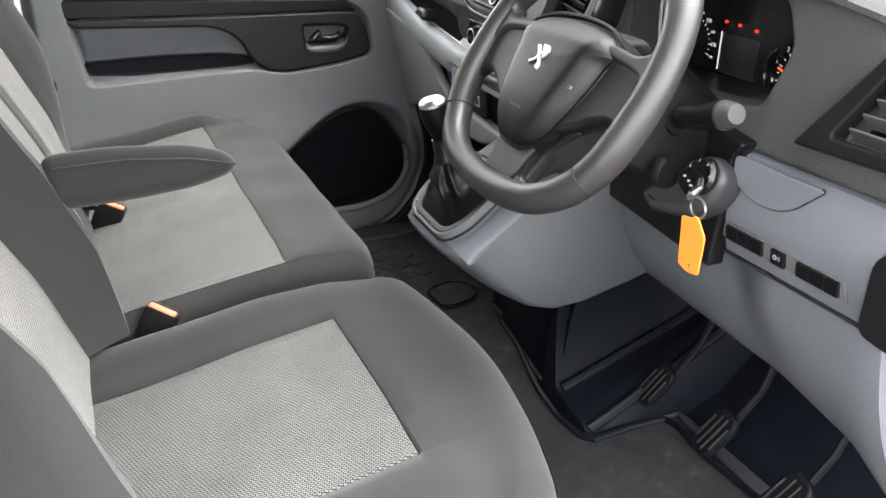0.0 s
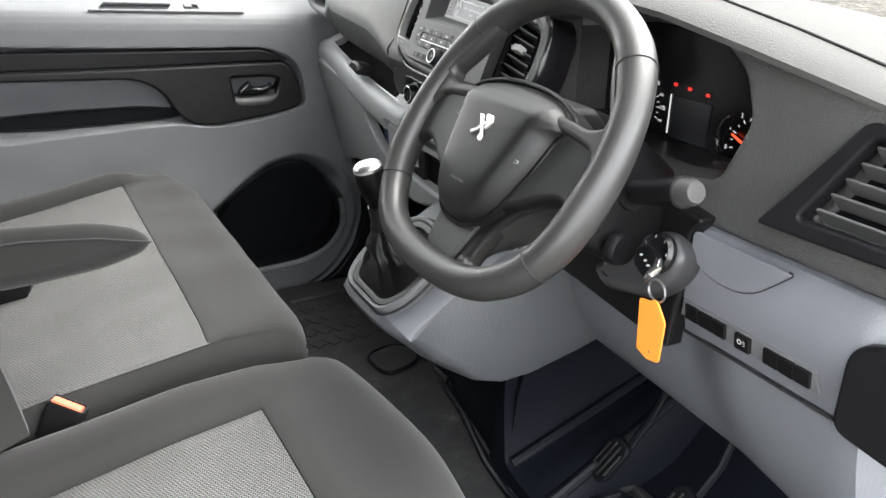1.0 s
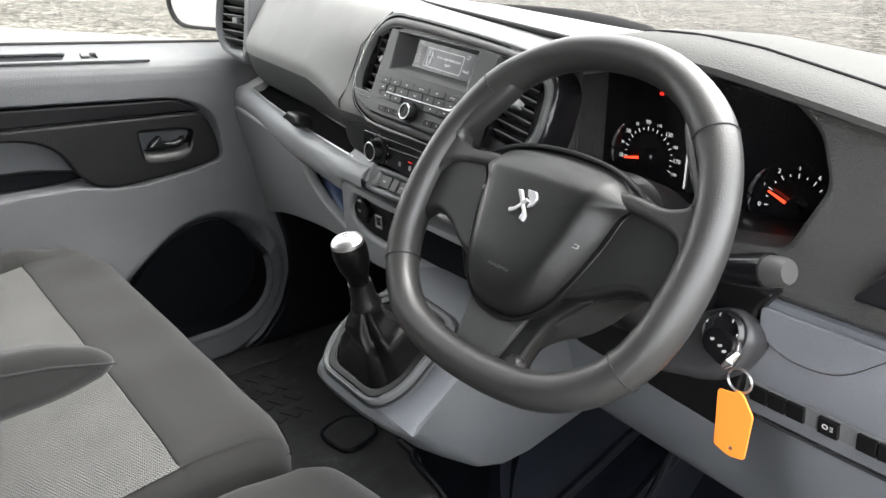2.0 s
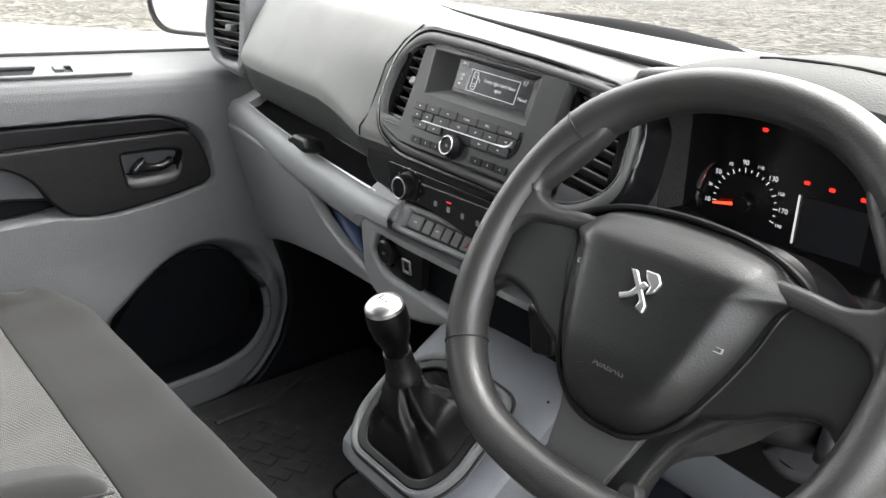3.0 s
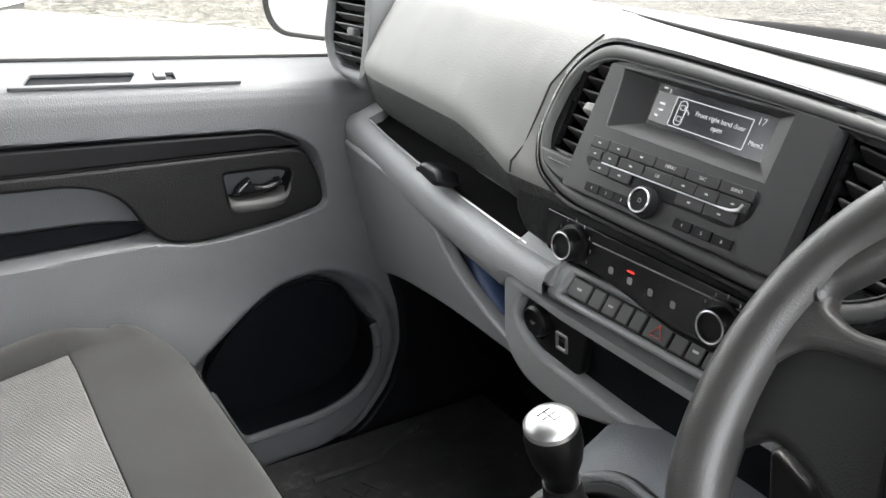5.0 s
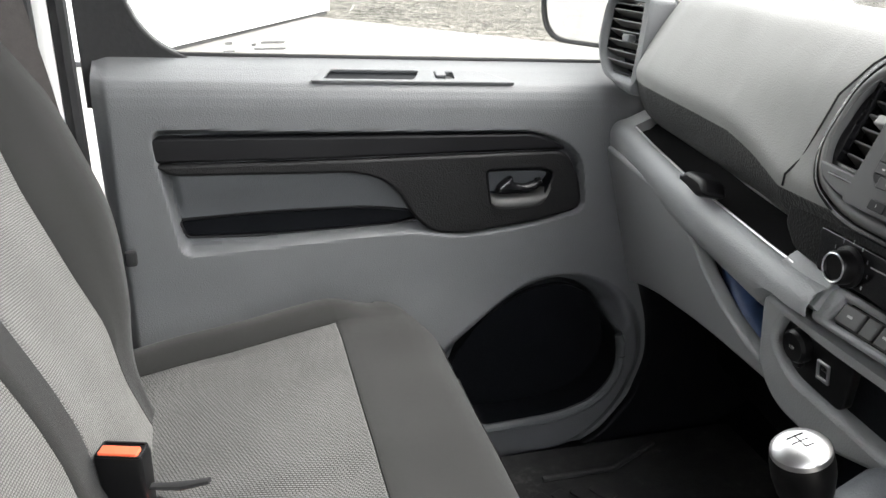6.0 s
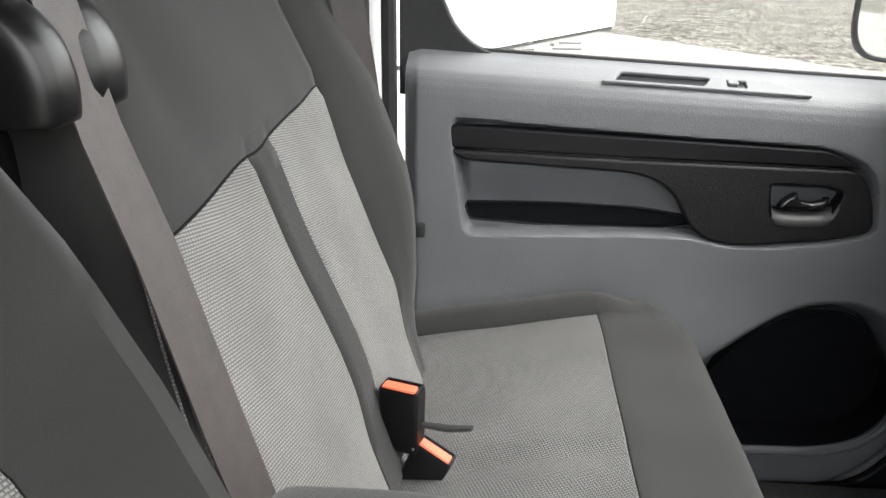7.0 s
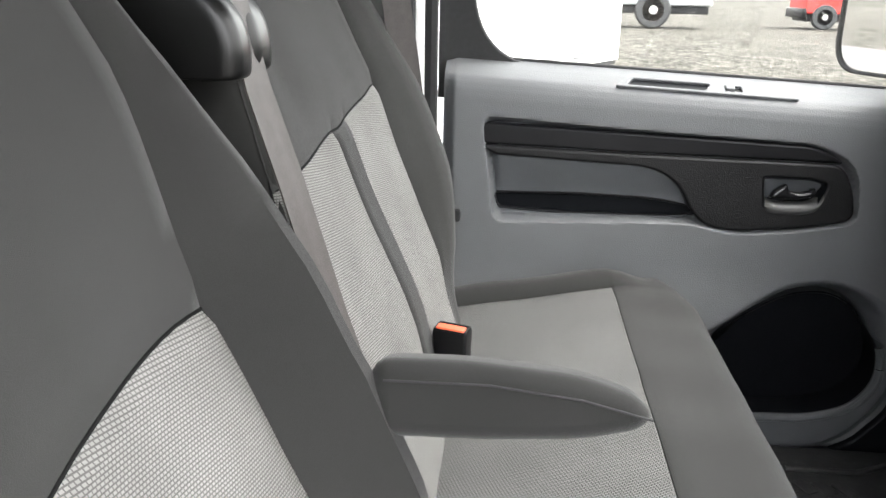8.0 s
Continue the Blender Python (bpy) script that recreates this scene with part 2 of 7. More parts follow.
def face_back(x, y, z, lean=0.0):
    """A frame on the dash: local x runs to the driver's right, local y up, local z towards the seats."""
    a = radians(lean)
    return basis((x, y, z), (0, -1, 0), (math.sin(a), 0, math.cos(a)))


def face_door(y):
    """A frame on the passenger door: local x forwards, local y up, local z into the cab."""
    return basis((0, y, 0), (1, 0, 0), (0, 0, 1))


def rounded(pts, radii, n=6):
    """A polygon with its corners rounded; one radius, or one a corner."""
    if not isinstance(radii, (list, tuple)):
        radii = [radii] * len(pts)
    out = []
    for i, p in enumerate(pts):
        p, a, c = Vector(p).to_2d(), Vector(pts[i - 1]).to_2d(), Vector(pts[(i + 1) % len(pts)]).to_2d()
        d1, d2 = (a - p), (c - p)
        r = min(radii[i], d1.length * 0.48, d2.length * 0.48)
        if r < 1e-5:
            out.append(tuple(p))
            continue
        s, e = p + d1.normalized() * r, p + d2.normalized() * r
        for k in range(n + 1):
            t = k / n
            out.append(tuple(s * (1 - t) ** 2 + p * 2 * t * (1 - t) + e * t * t))
    return out


def rect(w, h, x=0.0, y=0.0):
    return [(x - w / 2, y - h / 2), (x + w / 2, y - h / 2), (x + w / 2, y + h / 2), (x - w / 2, y + h / 2)]


def disc(r, x=0.0, y=0.0, n=32, sy=1.0):
    return [(x + r * math.cos(2 * math.pi * k / n), y + r * sy * math.sin(2 * math.pi * k / n)) for k in range(n)]


def plate(outline, thick, m, bevel=0.0, holes=(), z=0.0, steps=2):
    """A flat piece cut to an outline (with holes), its back at local height z and its front at z + thick, with rounded rims."""
    cu = bpy.data.curves.new("cut", "CURVE")
    cu.dimensions, cu.fill_mode = "2D", "BOTH"
    cu.extrude = max(thick / 2 - bevel, 0.00005)
    cu.bevel_depth, cu.bevel_resolution, cu.offset = bevel, steps, -bevel
    for loop in (outline, *holes):
        s = cu.splines.new("POLY")
        s.points.add(len(loop) - 1)
        for q, p in zip(s.points, loop):
            q.co = (p[0], p[1], 0, 1)
        s.use_cyclic_u = True
    ob = bpy.data.objects.new("cut", cu)
    me = bpy.data.meshes.new_from_object(ob)
    bpy.data.objects.remove(ob)
    bpy.data.curves.remove(cu)
    me.transform(m @ Matrix.Translation((0, 0, z + thick / 2)))
    return me


def words(text, size, m, z=0.001, deep=0.0003, centre=True):
    cu = bpy.data.curves.new("words", "FONT")
    cu.body, cu.size, cu.extrude = text, size, deep
    if centre:
        cu.align_x, cu.align_y = "CENTER", "CENTER"
    ob = bpy.data.objects.new("words", cu)
    me = bpy.data.meshes.new_from_object(ob)
    bpy.data.objects.remove(ob)
    bpy.data.curves.remove(cu)
    me.transform(m @ Matrix.Translation((0, 0, z)))
    return me


def loft(rings, close=True, caps=True, mat=None):
    """A skin over rings of equally many points. mat(i, j): the material slot of the face after ring i and point j."""
    bm = bmesh.new()
    vs = [[bm.verts.new(p) for p in r] for r in rings]
    k = len(rings[0])
    for i in range(len(rings) - 1):
        for j in range(k if close else k - 1):
            f = bm.faces.new((vs[i][j], vs[i][(j + 1) % k], vs[i + 1][(j + 1) % k], vs[i + 1][j]))
            if mat:
                f.material_index = mat(i, j)
    if caps and close:
        bm.faces.new(vs[0]), bm.faces.new(vs[-1])
    return bm


def tube(pts, r, n=12, closed=False, flat=1.0, up=(0, 0, 1)):
    """A round bar along points. r: one radius or one a point. flat: squeeze along the second axis."""
    pts, rings = [Vector(p) for p in pts], []
    for i, p in enumerate(pts):
        a = pts[i - 1] if closed or i else p
        c = pts[(i + 1) % len(pts)] if closed or i < len(pts) - 1 else p
        t = (c - a).normalized()
        s = t.cross(Vector(up))
        s = s.normalized() if s.length > 1e-4 else t.orthogonal().normalized()
        w, rr = s.cross(t), r[i] if isinstance(r, (list, tuple)) else r
        rings.append([p + s * rr * math.cos(2 * math.pi * k / n) + w * rr * flat * math.sin(2 * math.pi * k / n) for k in range(n)])
    if closed:
        rings.append(rings[0])
        bm = loft(rings, True, False)
        bmesh.ops.remove_doubles(bm, verts=bm.verts, dist=1e-6)
        return bm
    return loft(rings)


def turned(profile, m, n=28):
    """A body of revolution round local z from (radius, height) pairs."""
    rings = [[m @ Vector((r * math.cos(2 * math.pi * k / n), r * math.sin(2 * math.pi * k / n), h)) for k in range(n)] for r, h in profile]
    return loft(rings)


def smooth01(t):
    t = min(max(t, 0.0), 1.0)
    return t * t * (3 - 2 * t)


def lerp(rows, x):
    """Rows of (x, values...) read between the nearest two."""
    if x <= rows[0][0]:
        return rows[0][1:]
    for a, b in zip(rows, rows[1:]):
        if x <= b[0]:
            t = (x - a[0]) / (b[0] - a[0])
            return tuple(p + (q - p) * t for p, q in zip(a[1:], b[1:]))
    return rows[-1][1:]


def curve_through(pts, n=8):
    """A smooth closed line through points of any dimension."""
    out, k = [], len(pts)
    for i in range(k):
        p0, p1, p2, p3 = (Vector(pts[(i + d) % k]) for d in (-1, 0, 1, 2))
        for s in range(n):
            t = s / n
            out.append(0.5 * ((2 * p1) + (p2 - p0) * t + (2 * p0 - 5 * p1 + 4 * p2 - p3) * t * t + (3 * p1 - p0 - 3 * p2 + p3) * t ** 3))
    return out


def inside(pts, x, y):
    hit = False
    for (ax, ay), (bx, by) in zip(pts, pts[1:] + pts[:1]):
        if (ay > y) != (by > y) and x < (bx - ax) * (y - ay) / (by - ay) + ax:
            hit = not hit
    return hit


def box(x0, x1, y0, y1, z0, z1, bevel=0.0, seg=2):
    bm = bmesh.new()
    bmesh.ops.create_cube(bm, size=1.0)
    for v in bm.verts:
        v.co = (x0 + (v.co.x + 0.5) * (x1 - x0), y0 + (v.co.y + 0.5) * (y1 - y0), z0 + (v.co.z + 0.5) * (z1 - z0))
    if bevel:
        bmesh.ops.bevel(bm, geom=bm.edges[:], offset=bevel, segments=seg, affect="EDGES", profile=0.5)
    return bm


def gap_field(pts, X, Y):
    """Distances to an outline over arrays, positive within it."""
    P = np.array([tuple(p)[:2] for p in pts])
    Q = np.roll(P, -1, axis=0)
    best, odd = np.full(X.shape, 9.0), np.zeros(X.shape, bool)
    for (ax, ay), (bx, by) in zip(P, Q):
        dx, dy = bx - ax, by - ay
        t = np.clip(((X - ax) * dx + (Y - ay) * dy) / (dx * dx + dy * dy + 1e-12), 0, 1)
        best = np.minimum(best, np.hypot(X - ax - t * dx, Y - ay - t * dy))
        odd ^= ((ay > Y) != (by > Y)) & (X < (bx - ax) * (Y - ay) / (by - ay + 1e-15) + ax)
    return np.where(odd, best, -best)


def ease(a):
    a = np.clip(a, 0, 1)
    return a * a * (3 - 2 * a)


def sheet(P, mat=None):
    """A bmesh from a grid of points, rows by columns by 3."""
    bm = bmesh.new()
    vs = [[bm.verts.new(p) for p in row] for row in P]
    for i in range(len(vs) - 1):
        for j in range(len(vs[0]) - 1):
            f = bm.faces.new((vs[i][j], vs[i][j + 1], vs[i + 1][j + 1], vs[i + 1][j]))
            if mat:
                f.material_index = mat(i, j)
    return bm


# ================================================================ outside
GROUND = 0.1


def build_ground():
    n = 140
    xs = np.concatenate([-np.geomspace(400, 8, 20), np.linspace(-7, 20, n), np.geomspace(21, 500, 20)])
    ys = np.concatenate([-np.geomspace(400, 4, 16), np.linspace(-3, 32, n), np.geomspace(33, 600, 20)])
    P = [[(x, y, GROUND + 0.012 * noise.noise((x * 0.6, y * 0.6, 0.0)) - 0.01) for y in ys] for x in xs]
    g = part("ground", sheet(P), M_GRAVEL)
    tagged(g, "grey loose gravel yard around the parked van", "ground", kind="structure")


def gravel_mat():
    m, n, l, b = node_mat("gravel", (0.05, 0.048, 0.044), 0.95, 0, 0.1)
    v = coords(n, l)
    vo, no, big = n.new("ShaderNodeTexVoronoi"), n.new("ShaderNodeTexNoise"), n.new("ShaderNodeTexNoise")
    vo.inputs["Scale"].default_value, no.inputs["Scale"].default_value, big.inputs["Scale"].default_value = 11, 30, 0.6
    for q in (vo, no, big):
        l.new(v, q.inputs["Vector"])
    mix = n.new("ShaderNodeMix")
    mix.data_type, mix.blend_type, mix.inputs[0].default_value = "RGBA", "MULTIPLY", 0.8
    l.new(ramp(n, l, vo.outputs["Color"], [(0.1, (0.0145, 0.0137, 0.0117)), (0.5, (0.053, 0.0495, 0.0425)), (0.9, (0.120, 0.1135, 0.1005))]), mix.inputs[6])
    l.new(ramp(n, l, big.outputs["Fac"], [(0.35, grey(0.75)), (0.65, grey(1.1))]), mix.inputs[7])
    l.new(mix.outputs[2], b.inputs["Base Color"])
    bp = n.new("ShaderNodeBump")
    bp.inputs["Strength"].default_value, bp.inputs["Distance"].default_value = 0.9, 0.05
    l.new(vo.outputs["Distance"], bp.inputs["Height"])
    l.new(bp.outputs[0], b.inputs["Normal"])
    return m


M_GRAVEL = gravel_mat()
M_SLAB = worn("pale_concrete", (0.080, 0.077, 0.072), 0.85, 1.5, 0.12, 0.3, 0.01)
build_ground()
slab = part("pavement", plate([(-14, 3.2), (9.5, 2.2), (4.62, 10.8), (1.75, 15.4), (-8, 33), (-30, 33)], 0.06, Matrix.Translation((0, 0, GROUND - 0.02)), 0.01), M_SLAB)
tagged(slab, "pale worn concrete apron beside the gravel", "pavement", kind="structure")


def build_white_unit():
    """A long white-clad unit standing on the apron, with a dark plinth."""
    a, b = Vector((-1.15, 10.2)), Vector((1.92, 16.2))
    d = (b - a).normalized()
    nrm = Vector((-d.y, d.x))
    back = nrm * 5.0
    e = thing("storage_unit", (a.x, a.y, GROUND), "white clad storage unit standing on the concrete apron", "building")
    m = Matrix.Translation((0, 0, GROUND + 0.09))
    part("wall", plate([tuple(a), tuple(b), tuple(b + back), tuple(a + back)], 3.68, m, 0.02), M_WHITE, e)
    k = -nrm * -0.03
    part("plinth", plate([tuple(a + k), tuple(b + k - d * 0.03), tuple(b + back), tuple(a + back)], 0.07, Matrix.Translation((0, 0, GROUND + 0.02)), 0.01), M_SEAL, e, "dark grey base strip")
    part("roof", plate([tuple(a - d * 0.1 - nrm * 0.1), tuple(b + d * 0.1 - nrm * 0.1), tuple(b + back), tuple(a + back)], 0.12, Matrix.Translation((0, 0, GROUND + 3.77)), 0.02), M_PILLAR, e)


build_white_unit()


M_HUB = worn("dusty_steel", (0.16, 0.16, 0.155), 0.6, 30, 0.3)


def build_road_wheel(parent, x, y, r, w, turn=0.0):
    m = basis((x, y, GROUND + r), (math.cos(turn), math.sin(turn), 0), (0, 0, 1))
    tyre = part("wheel", turned([(r * 0.6, w * 0.5), (r * 0.93, w * 0.5), (r, w * 0.36), (r, -w * 0.36), (r * 0.93, -w * 0.5), (r * 0.6, -w * 0.5)], m), M_RUBBER, parent, "dark rubber tyre")
    part("rim", turned([(r * 0.62, w * 0.5), (r * 0.55, w * 0.3), (r * 0.3, w * 0.36), (r * 0.22, w * 0.55), (0.01, w * 0.55)], m), M_PILLAR, tyre, "painted silver steel rim")
    for k in range(8):
        a = 2 * math.pi * k / 8
        part("wheel_nut", turned([(0.018, w * 0.34), (0.018, w * 0.44), (0.004, w * 0.45)], m @ Matrix.Translation((r * 0.42 * math.cos(a), r * 0.42 * math.sin(a), 0)), 6), M_HUB, tyre)


def build_lorry(name, label, body, x, y, length, height, wheels, r):
    e = thing(name, (x, y, GROUND), label, "truck")
    z0 = GROUND + r * 1.25
    side = rounded([(0, 0), (length, 0), (length, height * 0.55), (length * 0.86, height), (0, height)], [0.1, 0.12, 0.25, 0.3, 0.15])
    part("body", plate(side, 2.0, basis((x, y + 2.2, z0), (1, 0, 0), (0, 0, 1)), 0.06), body, e)
    part("chassis_rail", box(x + 0.1, x + length - 0.1, y + 0.35, y + 2.0, z0 - 0.28, z0 - 0.02, 0.02), M_SEAL, e)
    part("bumper", box(x - 0.12, x + 0.06, y + 0.2, y + 2.2, GROUND + 0.4, GROUND + 0.75, 0.04), M_DARKS, e)
    for wx in wheels:
        build_road_wheel(e, x + wx, y + 0.28, r, 0.3)


M_REDPAINT = worn("red_paint", (0.42, 0.03, 0.025), 0.3, 10, 0.05, 0.02)
M_STEEL = worn("galvanised_steel", (0.3, 0.31, 0.32), 0.5, 20, 0.15)
build_lorry("flatbed_lorry", "parked lorry with dusty grey wheels on the gravel", M_STEEL, -2.2, 31.0, 9.0, 2.2, (1.2, 6.95), 0.62)
build_lorry("red_pickup", "red pickup parked on the far gravel", M_REDPAINT, 10.6, 33.0, 4.6, 1.4, (0.7, 3.6), 0.45)

# ================================================================ cab shell
DOOR_Y, MID = 1.93, 1.17
FLOOR = 0.66


def shell():
    roof = part("ceiling", plate(rounded([(-0.62, 0.34), (0.52, 0.34), (0.62, MID), (0.52, 2.0), (-0.62, 2.0)], 0.08), 0.05, Matrix.Translation((0, 0, 1.93)), 0.02), M_LINING)
    tagged(roof, "pale grey cloth roof lining of the cab", "ceiling", kind="structure")
    back = part("wall_rear", box(-0.66, -0.60, 0.36, 1.98, 0.45, 1.95), M_DARKS)
    tagged(back, "dark plastic bulkhead behind the seats", "wall", kind="structure")
    fire = part("wall_front", loft([[(1.32, y, 0.5), (1.22, y, 0.62), (1.18, y, 1.0), (1.22, y, 1.30), (1.30, y, 1.30), (1.36, y, 0.5)] for y in (0.3, 2.02)]), M_LINER)
    tagged(fire, "black firewall in front of the footwells", "wall", kind="structure")
    for y0, y1, nm in ((0.30, 0.38, "pillar_1"), (1.97, 2.05, "pillar_2")):
        p = part(nm, tube([(1.22, (y0 + y1) / 2, 1.28), (0.95, (y0 + y1) / 2, 1.55), (0.55, (y0 + y1) / 2, 1.92)], 0.035, 10), M_PILLAR)
        tagged(p, "grey trimmed windscreen pillar", "pillar", kind="structure")
    w = part("windscreen", loft([[(1.25, y, 1.30), (0.56, y, 1.935)] for y in np.linspace(0.36, 1.99, 8)], False, False), M_SCREEN)
    tagged(w, "clear laminated windscreen", "windscreen", kind="structure")
    b = part("bonnet", loft([[(1.36, y, 1.10), (1.6, y, 1.06), (1.95, y, 0.98), (2.15, y, 0.85), (2.2, y, 0.4)] for y in (0.38, 0.6, MID, 1.75, 1.97)], False, False), M_WHITE)
    tagged(b, "white painted bonnet in front of the windscreen", "bonnet", kind="structure")


shell()


def build_b_pillar(y, s, nm, label):
    """Door pillar with painted lips and rubber seals. s: +1 on the passenger side."""
    e = thing(nm, (-0.1, y, FLOOR), label, "pillar", kind="structure")
    part("pillar_panel", box(-0.30, -0.085, y - 0.02, y + 0.1, 0.5, 1.93, 0.01), M_TRIMGREY, e, "grey pillar trim")
    part("painted_lip", box(-0.085, -0.066, y - 0.012, y + 0.09, 0.5, 1.93, 0.004), M_WHITE, e)
    part("seal", tube([(-0.056, y + s * 0.005, 0.5), (-0.056, y + s * 0.005, 1.93)], 0.011, 8, flat=1.3), M_SEAL, e, "black rubber door seal")
    part("seal", tube([(-0.092, y - s * 0.022, 0.5), (-0.092, y - s * 0.022, 1.93)], 0.012, 8, flat=1.2), M_SEAL, e, "black rubber door seal")


build_b_pillar(1.93, 1, "pillar_3", "grey trimmed door pillar with white lip and black seals")
build_b_pillar(0.40, -1, "pillar_4", "grey trimmed door pillar with white lip on the open side")


# ================================================================ passenger door
def build_door():
    e = thing("door_1", (0.4, DOOR_Y, 0.5), "closed passenger door with grey moulded trim and dark inserts", "door", kind="structure")
    m = face_door(DOOR_Y)
    scoop = rounded([(0.037, 1.225), (0.60, 1.200), (0.668, 1.165), (0.680, 1.070), (0.60, 1.052), (0.478, 1.040), (0.40, 1.058), (0.30, 1.055), (0.062, 1.046)],
                    [0.02, 0.05, 0.04, 0.02, 0.04, 0.06, 0.05, 0.05, 0.02])
    slot = rounded([(0.060, 1.090), (0.20, 1.093), (0.335, 1.090), (0.400, 1.080), (0.412, 1.069), (0.38, 1.062), (0.20, 1.060), (0.068, 1.066)],
                   [0.008, 0.02, 0.03, 0.02, 0.006, 0.02, 0.02, 0.008])
    bin_ = rounded([(0.452, 0.82), (0.542, 0.888), (0.601, 0.924), (0.67, 0.930), (0.722, 0.902), (0.748, 0.845), (0.750, 0.785), (0.713, 0.733), (0.645, 0.710), (0.50, 0.704)],
                   [0.02, 0.04, 0.04, 0.04, 0.03, 0.04, 0.04, 0.04, 0.05, 0.02])
    rim = rounded([(0.41, 0.79), (0.52, 0.905), (0.59, 0.950), (0.67, 0.958), (0.745, 0.930), (0.784, 0.870), (0.788, 0.800), (0.760, 0.730), (0.715, 0.675), (0.65, 0.640), (0.45, 0.630)], 0.05)
    xs = np.arange(-0.034, 1.0, 0.003)
    zs = np.concatenate([np.arange(0.50, 1.25, 0.003), np.linspace(1.252, 1.310, 24)])
    X, Z = np.meshgrid(xs, zs)
    out = np.zeros(X.shape)
    out -= 0.030 * ease(gap_field(scoop, X, Z) / 0.012 + 0.3)
    out += 0.020 * ease(gap_field(scoop, X, Z) / 0.02) * ease((Z - 1.085) / 0.08)   # the scoop floor leans over the pocket
    out -= 0.075 * ease(gap_field(slot, X, Z) / 0.004 + 0.5)
    brow = ease((Z - 0.80 - 0.9 * np.maximum(0, X - 0.69)) / 0.06)          # over the bin the card rolls inwards
    gap = gap_field(bin_, X, Z)
    out += 0.016 * ease(gap_field(rim, X, Z) / 0.022 + 0.3) * (1 - brow)
    out -= 0.060 * ease(gap / 0.040 + 1.0) ** 1.5 * brow
    out -= 0.095 * ease(gap / 0.006 + 1.0) * (1 - brow * 0.4)
    out += 0.020 * ease((0.98 - Z) / 0.16)                       # the lower door swells into the cab
    out -= np.interp(Z, [1.252, 1.264, 1.275, 1.284, 1.292, 1.300, 1.310], [0, 0.0015, 0.006, 0.0135, 0.03, 0.05, 0.085])
    out -= 0.02 * ease((-0.012 - X) / 0.022)
    Zs = Z - 0.048 * (X - 0.264) * ease((Z - 1.20) / 0.06)
    P = np.stack([X, DOOR_Y - out, Zs], axis=2)
    # recess shade painted in: darker grey inside the scoop and round the bin
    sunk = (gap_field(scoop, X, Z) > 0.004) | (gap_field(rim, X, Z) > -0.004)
    part("door_card", sheet(P, lambda i, j: 1 if sunk[i, j] else 0), [M_GREY, M_GREY_SHADE], e, "grey grained door card with rolled sill")
    part("door_shell", box(-0.045, 1.15, 2.042, 2.085, 0.40, 1.262, 0.01), M_WHITE, e, "white outer door skin")
    part("pocket_rim", plate([(0.23 + (x - 0.23) * 1.035, 1.0765 + (z - 1.0765) * 1.33) for x, z in slot], 0.005, m, 0.0018, holes=[slot], z=-0.0335), M_DARKS, e, "dark pocket rim")
    part("pocket_liner", plate(slot, 0.003, m, 0, z=-0.040), M_LINER, e, "black door pull pocket")
    part("pocket_wall", loft([[m @ Vector((x, y, h)) for x, y in slot] for h in (-0.0290, -0.083)], caps=False), M_LINER, e, "black pocket wall")
    def over(x, y):
        return smooth01((y - 0.80 - 0.9 * max(0.0, x - 0.69)) / 0.06)
    part("bin_wall", loft([[m @ Vector((0.62 + (x - 0.62) * 0.985, 0.80 + (y - 0.80) * 0.98, (0.0285 - 0.066 * over(x, y)) if front else -0.047)) for x, y in bin_] for front in (True, False)], caps=False), M_LINER, e, "black bin wall")
    part("speaker_liner", plate(bin_, 0.004, m, 0.0015, z=-0.046), M_LINER, e, "black lower door bin")
    first = max(range(len(bin_)), key=lambda k: bin_[k][1])
    lower = [p for p in bin_[first:] + bin_[:first] if over(*p) < 0.12]
    # lip takes the same shade-darkened grey as the bin surround
    part("bin_lip", tube([m @ Vector((x, y, 0.0315 - 0.060 * over(x, y))) for x, y in lower], [0.0085 - 0.05 * over(x, y) for x, y in lower], 10), M_GREY_SHADE, e, "rounded grey lip")
    # dark strip along the top of the scoop
    strip = rounded([(0.034, 1.2195), (0.30, 1.2085), (0.60, 1.1965), (0.645, 1.170), (0.30, 1.1755), (0.034, 1.1835)], [0.014, 0, 0.04, 0.008, 0, 0.012])
    part("upper_strip", plate(strip, 0.026, m, 0.004, z=-0.028), M_DARKS, e, "smooth charcoal trim strip")
    bowl = rounded([(0.506, 1.146), (0.600, 1.144), (0.634, 1.136), (0.614, 1.092), (0.600, 1.084), (0.528, 1.082), (0.514, 1.090)], [0.008, 0.01, 0.012, 0.012, 0.008, 0.01, 0.008])
    bowl = [(0.572 + (x - 0.572) * 0.84, 1.112 + (y - 1.112) * 0.90) for x, y in bowl]
    panel = rounded([(0.034, 1.1815), (0.30, 1.1735), (0.646, 1.168), (0.668, 1.120), (0.676, 1.072), (0.60, 1.056), (0.480, 1.044), (0.43, 1.050), (0.400, 1.078), (0.380, 1.118), (0.350, 1.142), (0.310, 1.153), (0.20, 1.1575), (0.055, 1.164)],
                    [0.01, 0, 0.03, 0.02, 0.02, 0.03, 0.03, 0.02, 0.02, 0.03, 0.03, 0.03, 0.05, 0.02])
    part("handle_panel", plate(panel, 0.030, m, 0.005, holes=[bowl], z=-0.031), M_DARK, e, "black grained insert round the handle")
    # the hollow's shade is painted in: blacker than the panel round it
    part("handle_bowl", loft([[m @ Vector((0.565 + (x - 0.565) * k, 1.114 + (y - 1.114) * q, h)) for x, y in bowl] for k, q, h in ((1.02, 1.03, 0.0), (0.985, 0.95, -0.004), (0.95, 0.88, -0.018), (0.91, 0.80, -0.0285))], caps=False), M_LINER, e, "hollow behind the handle", 60)
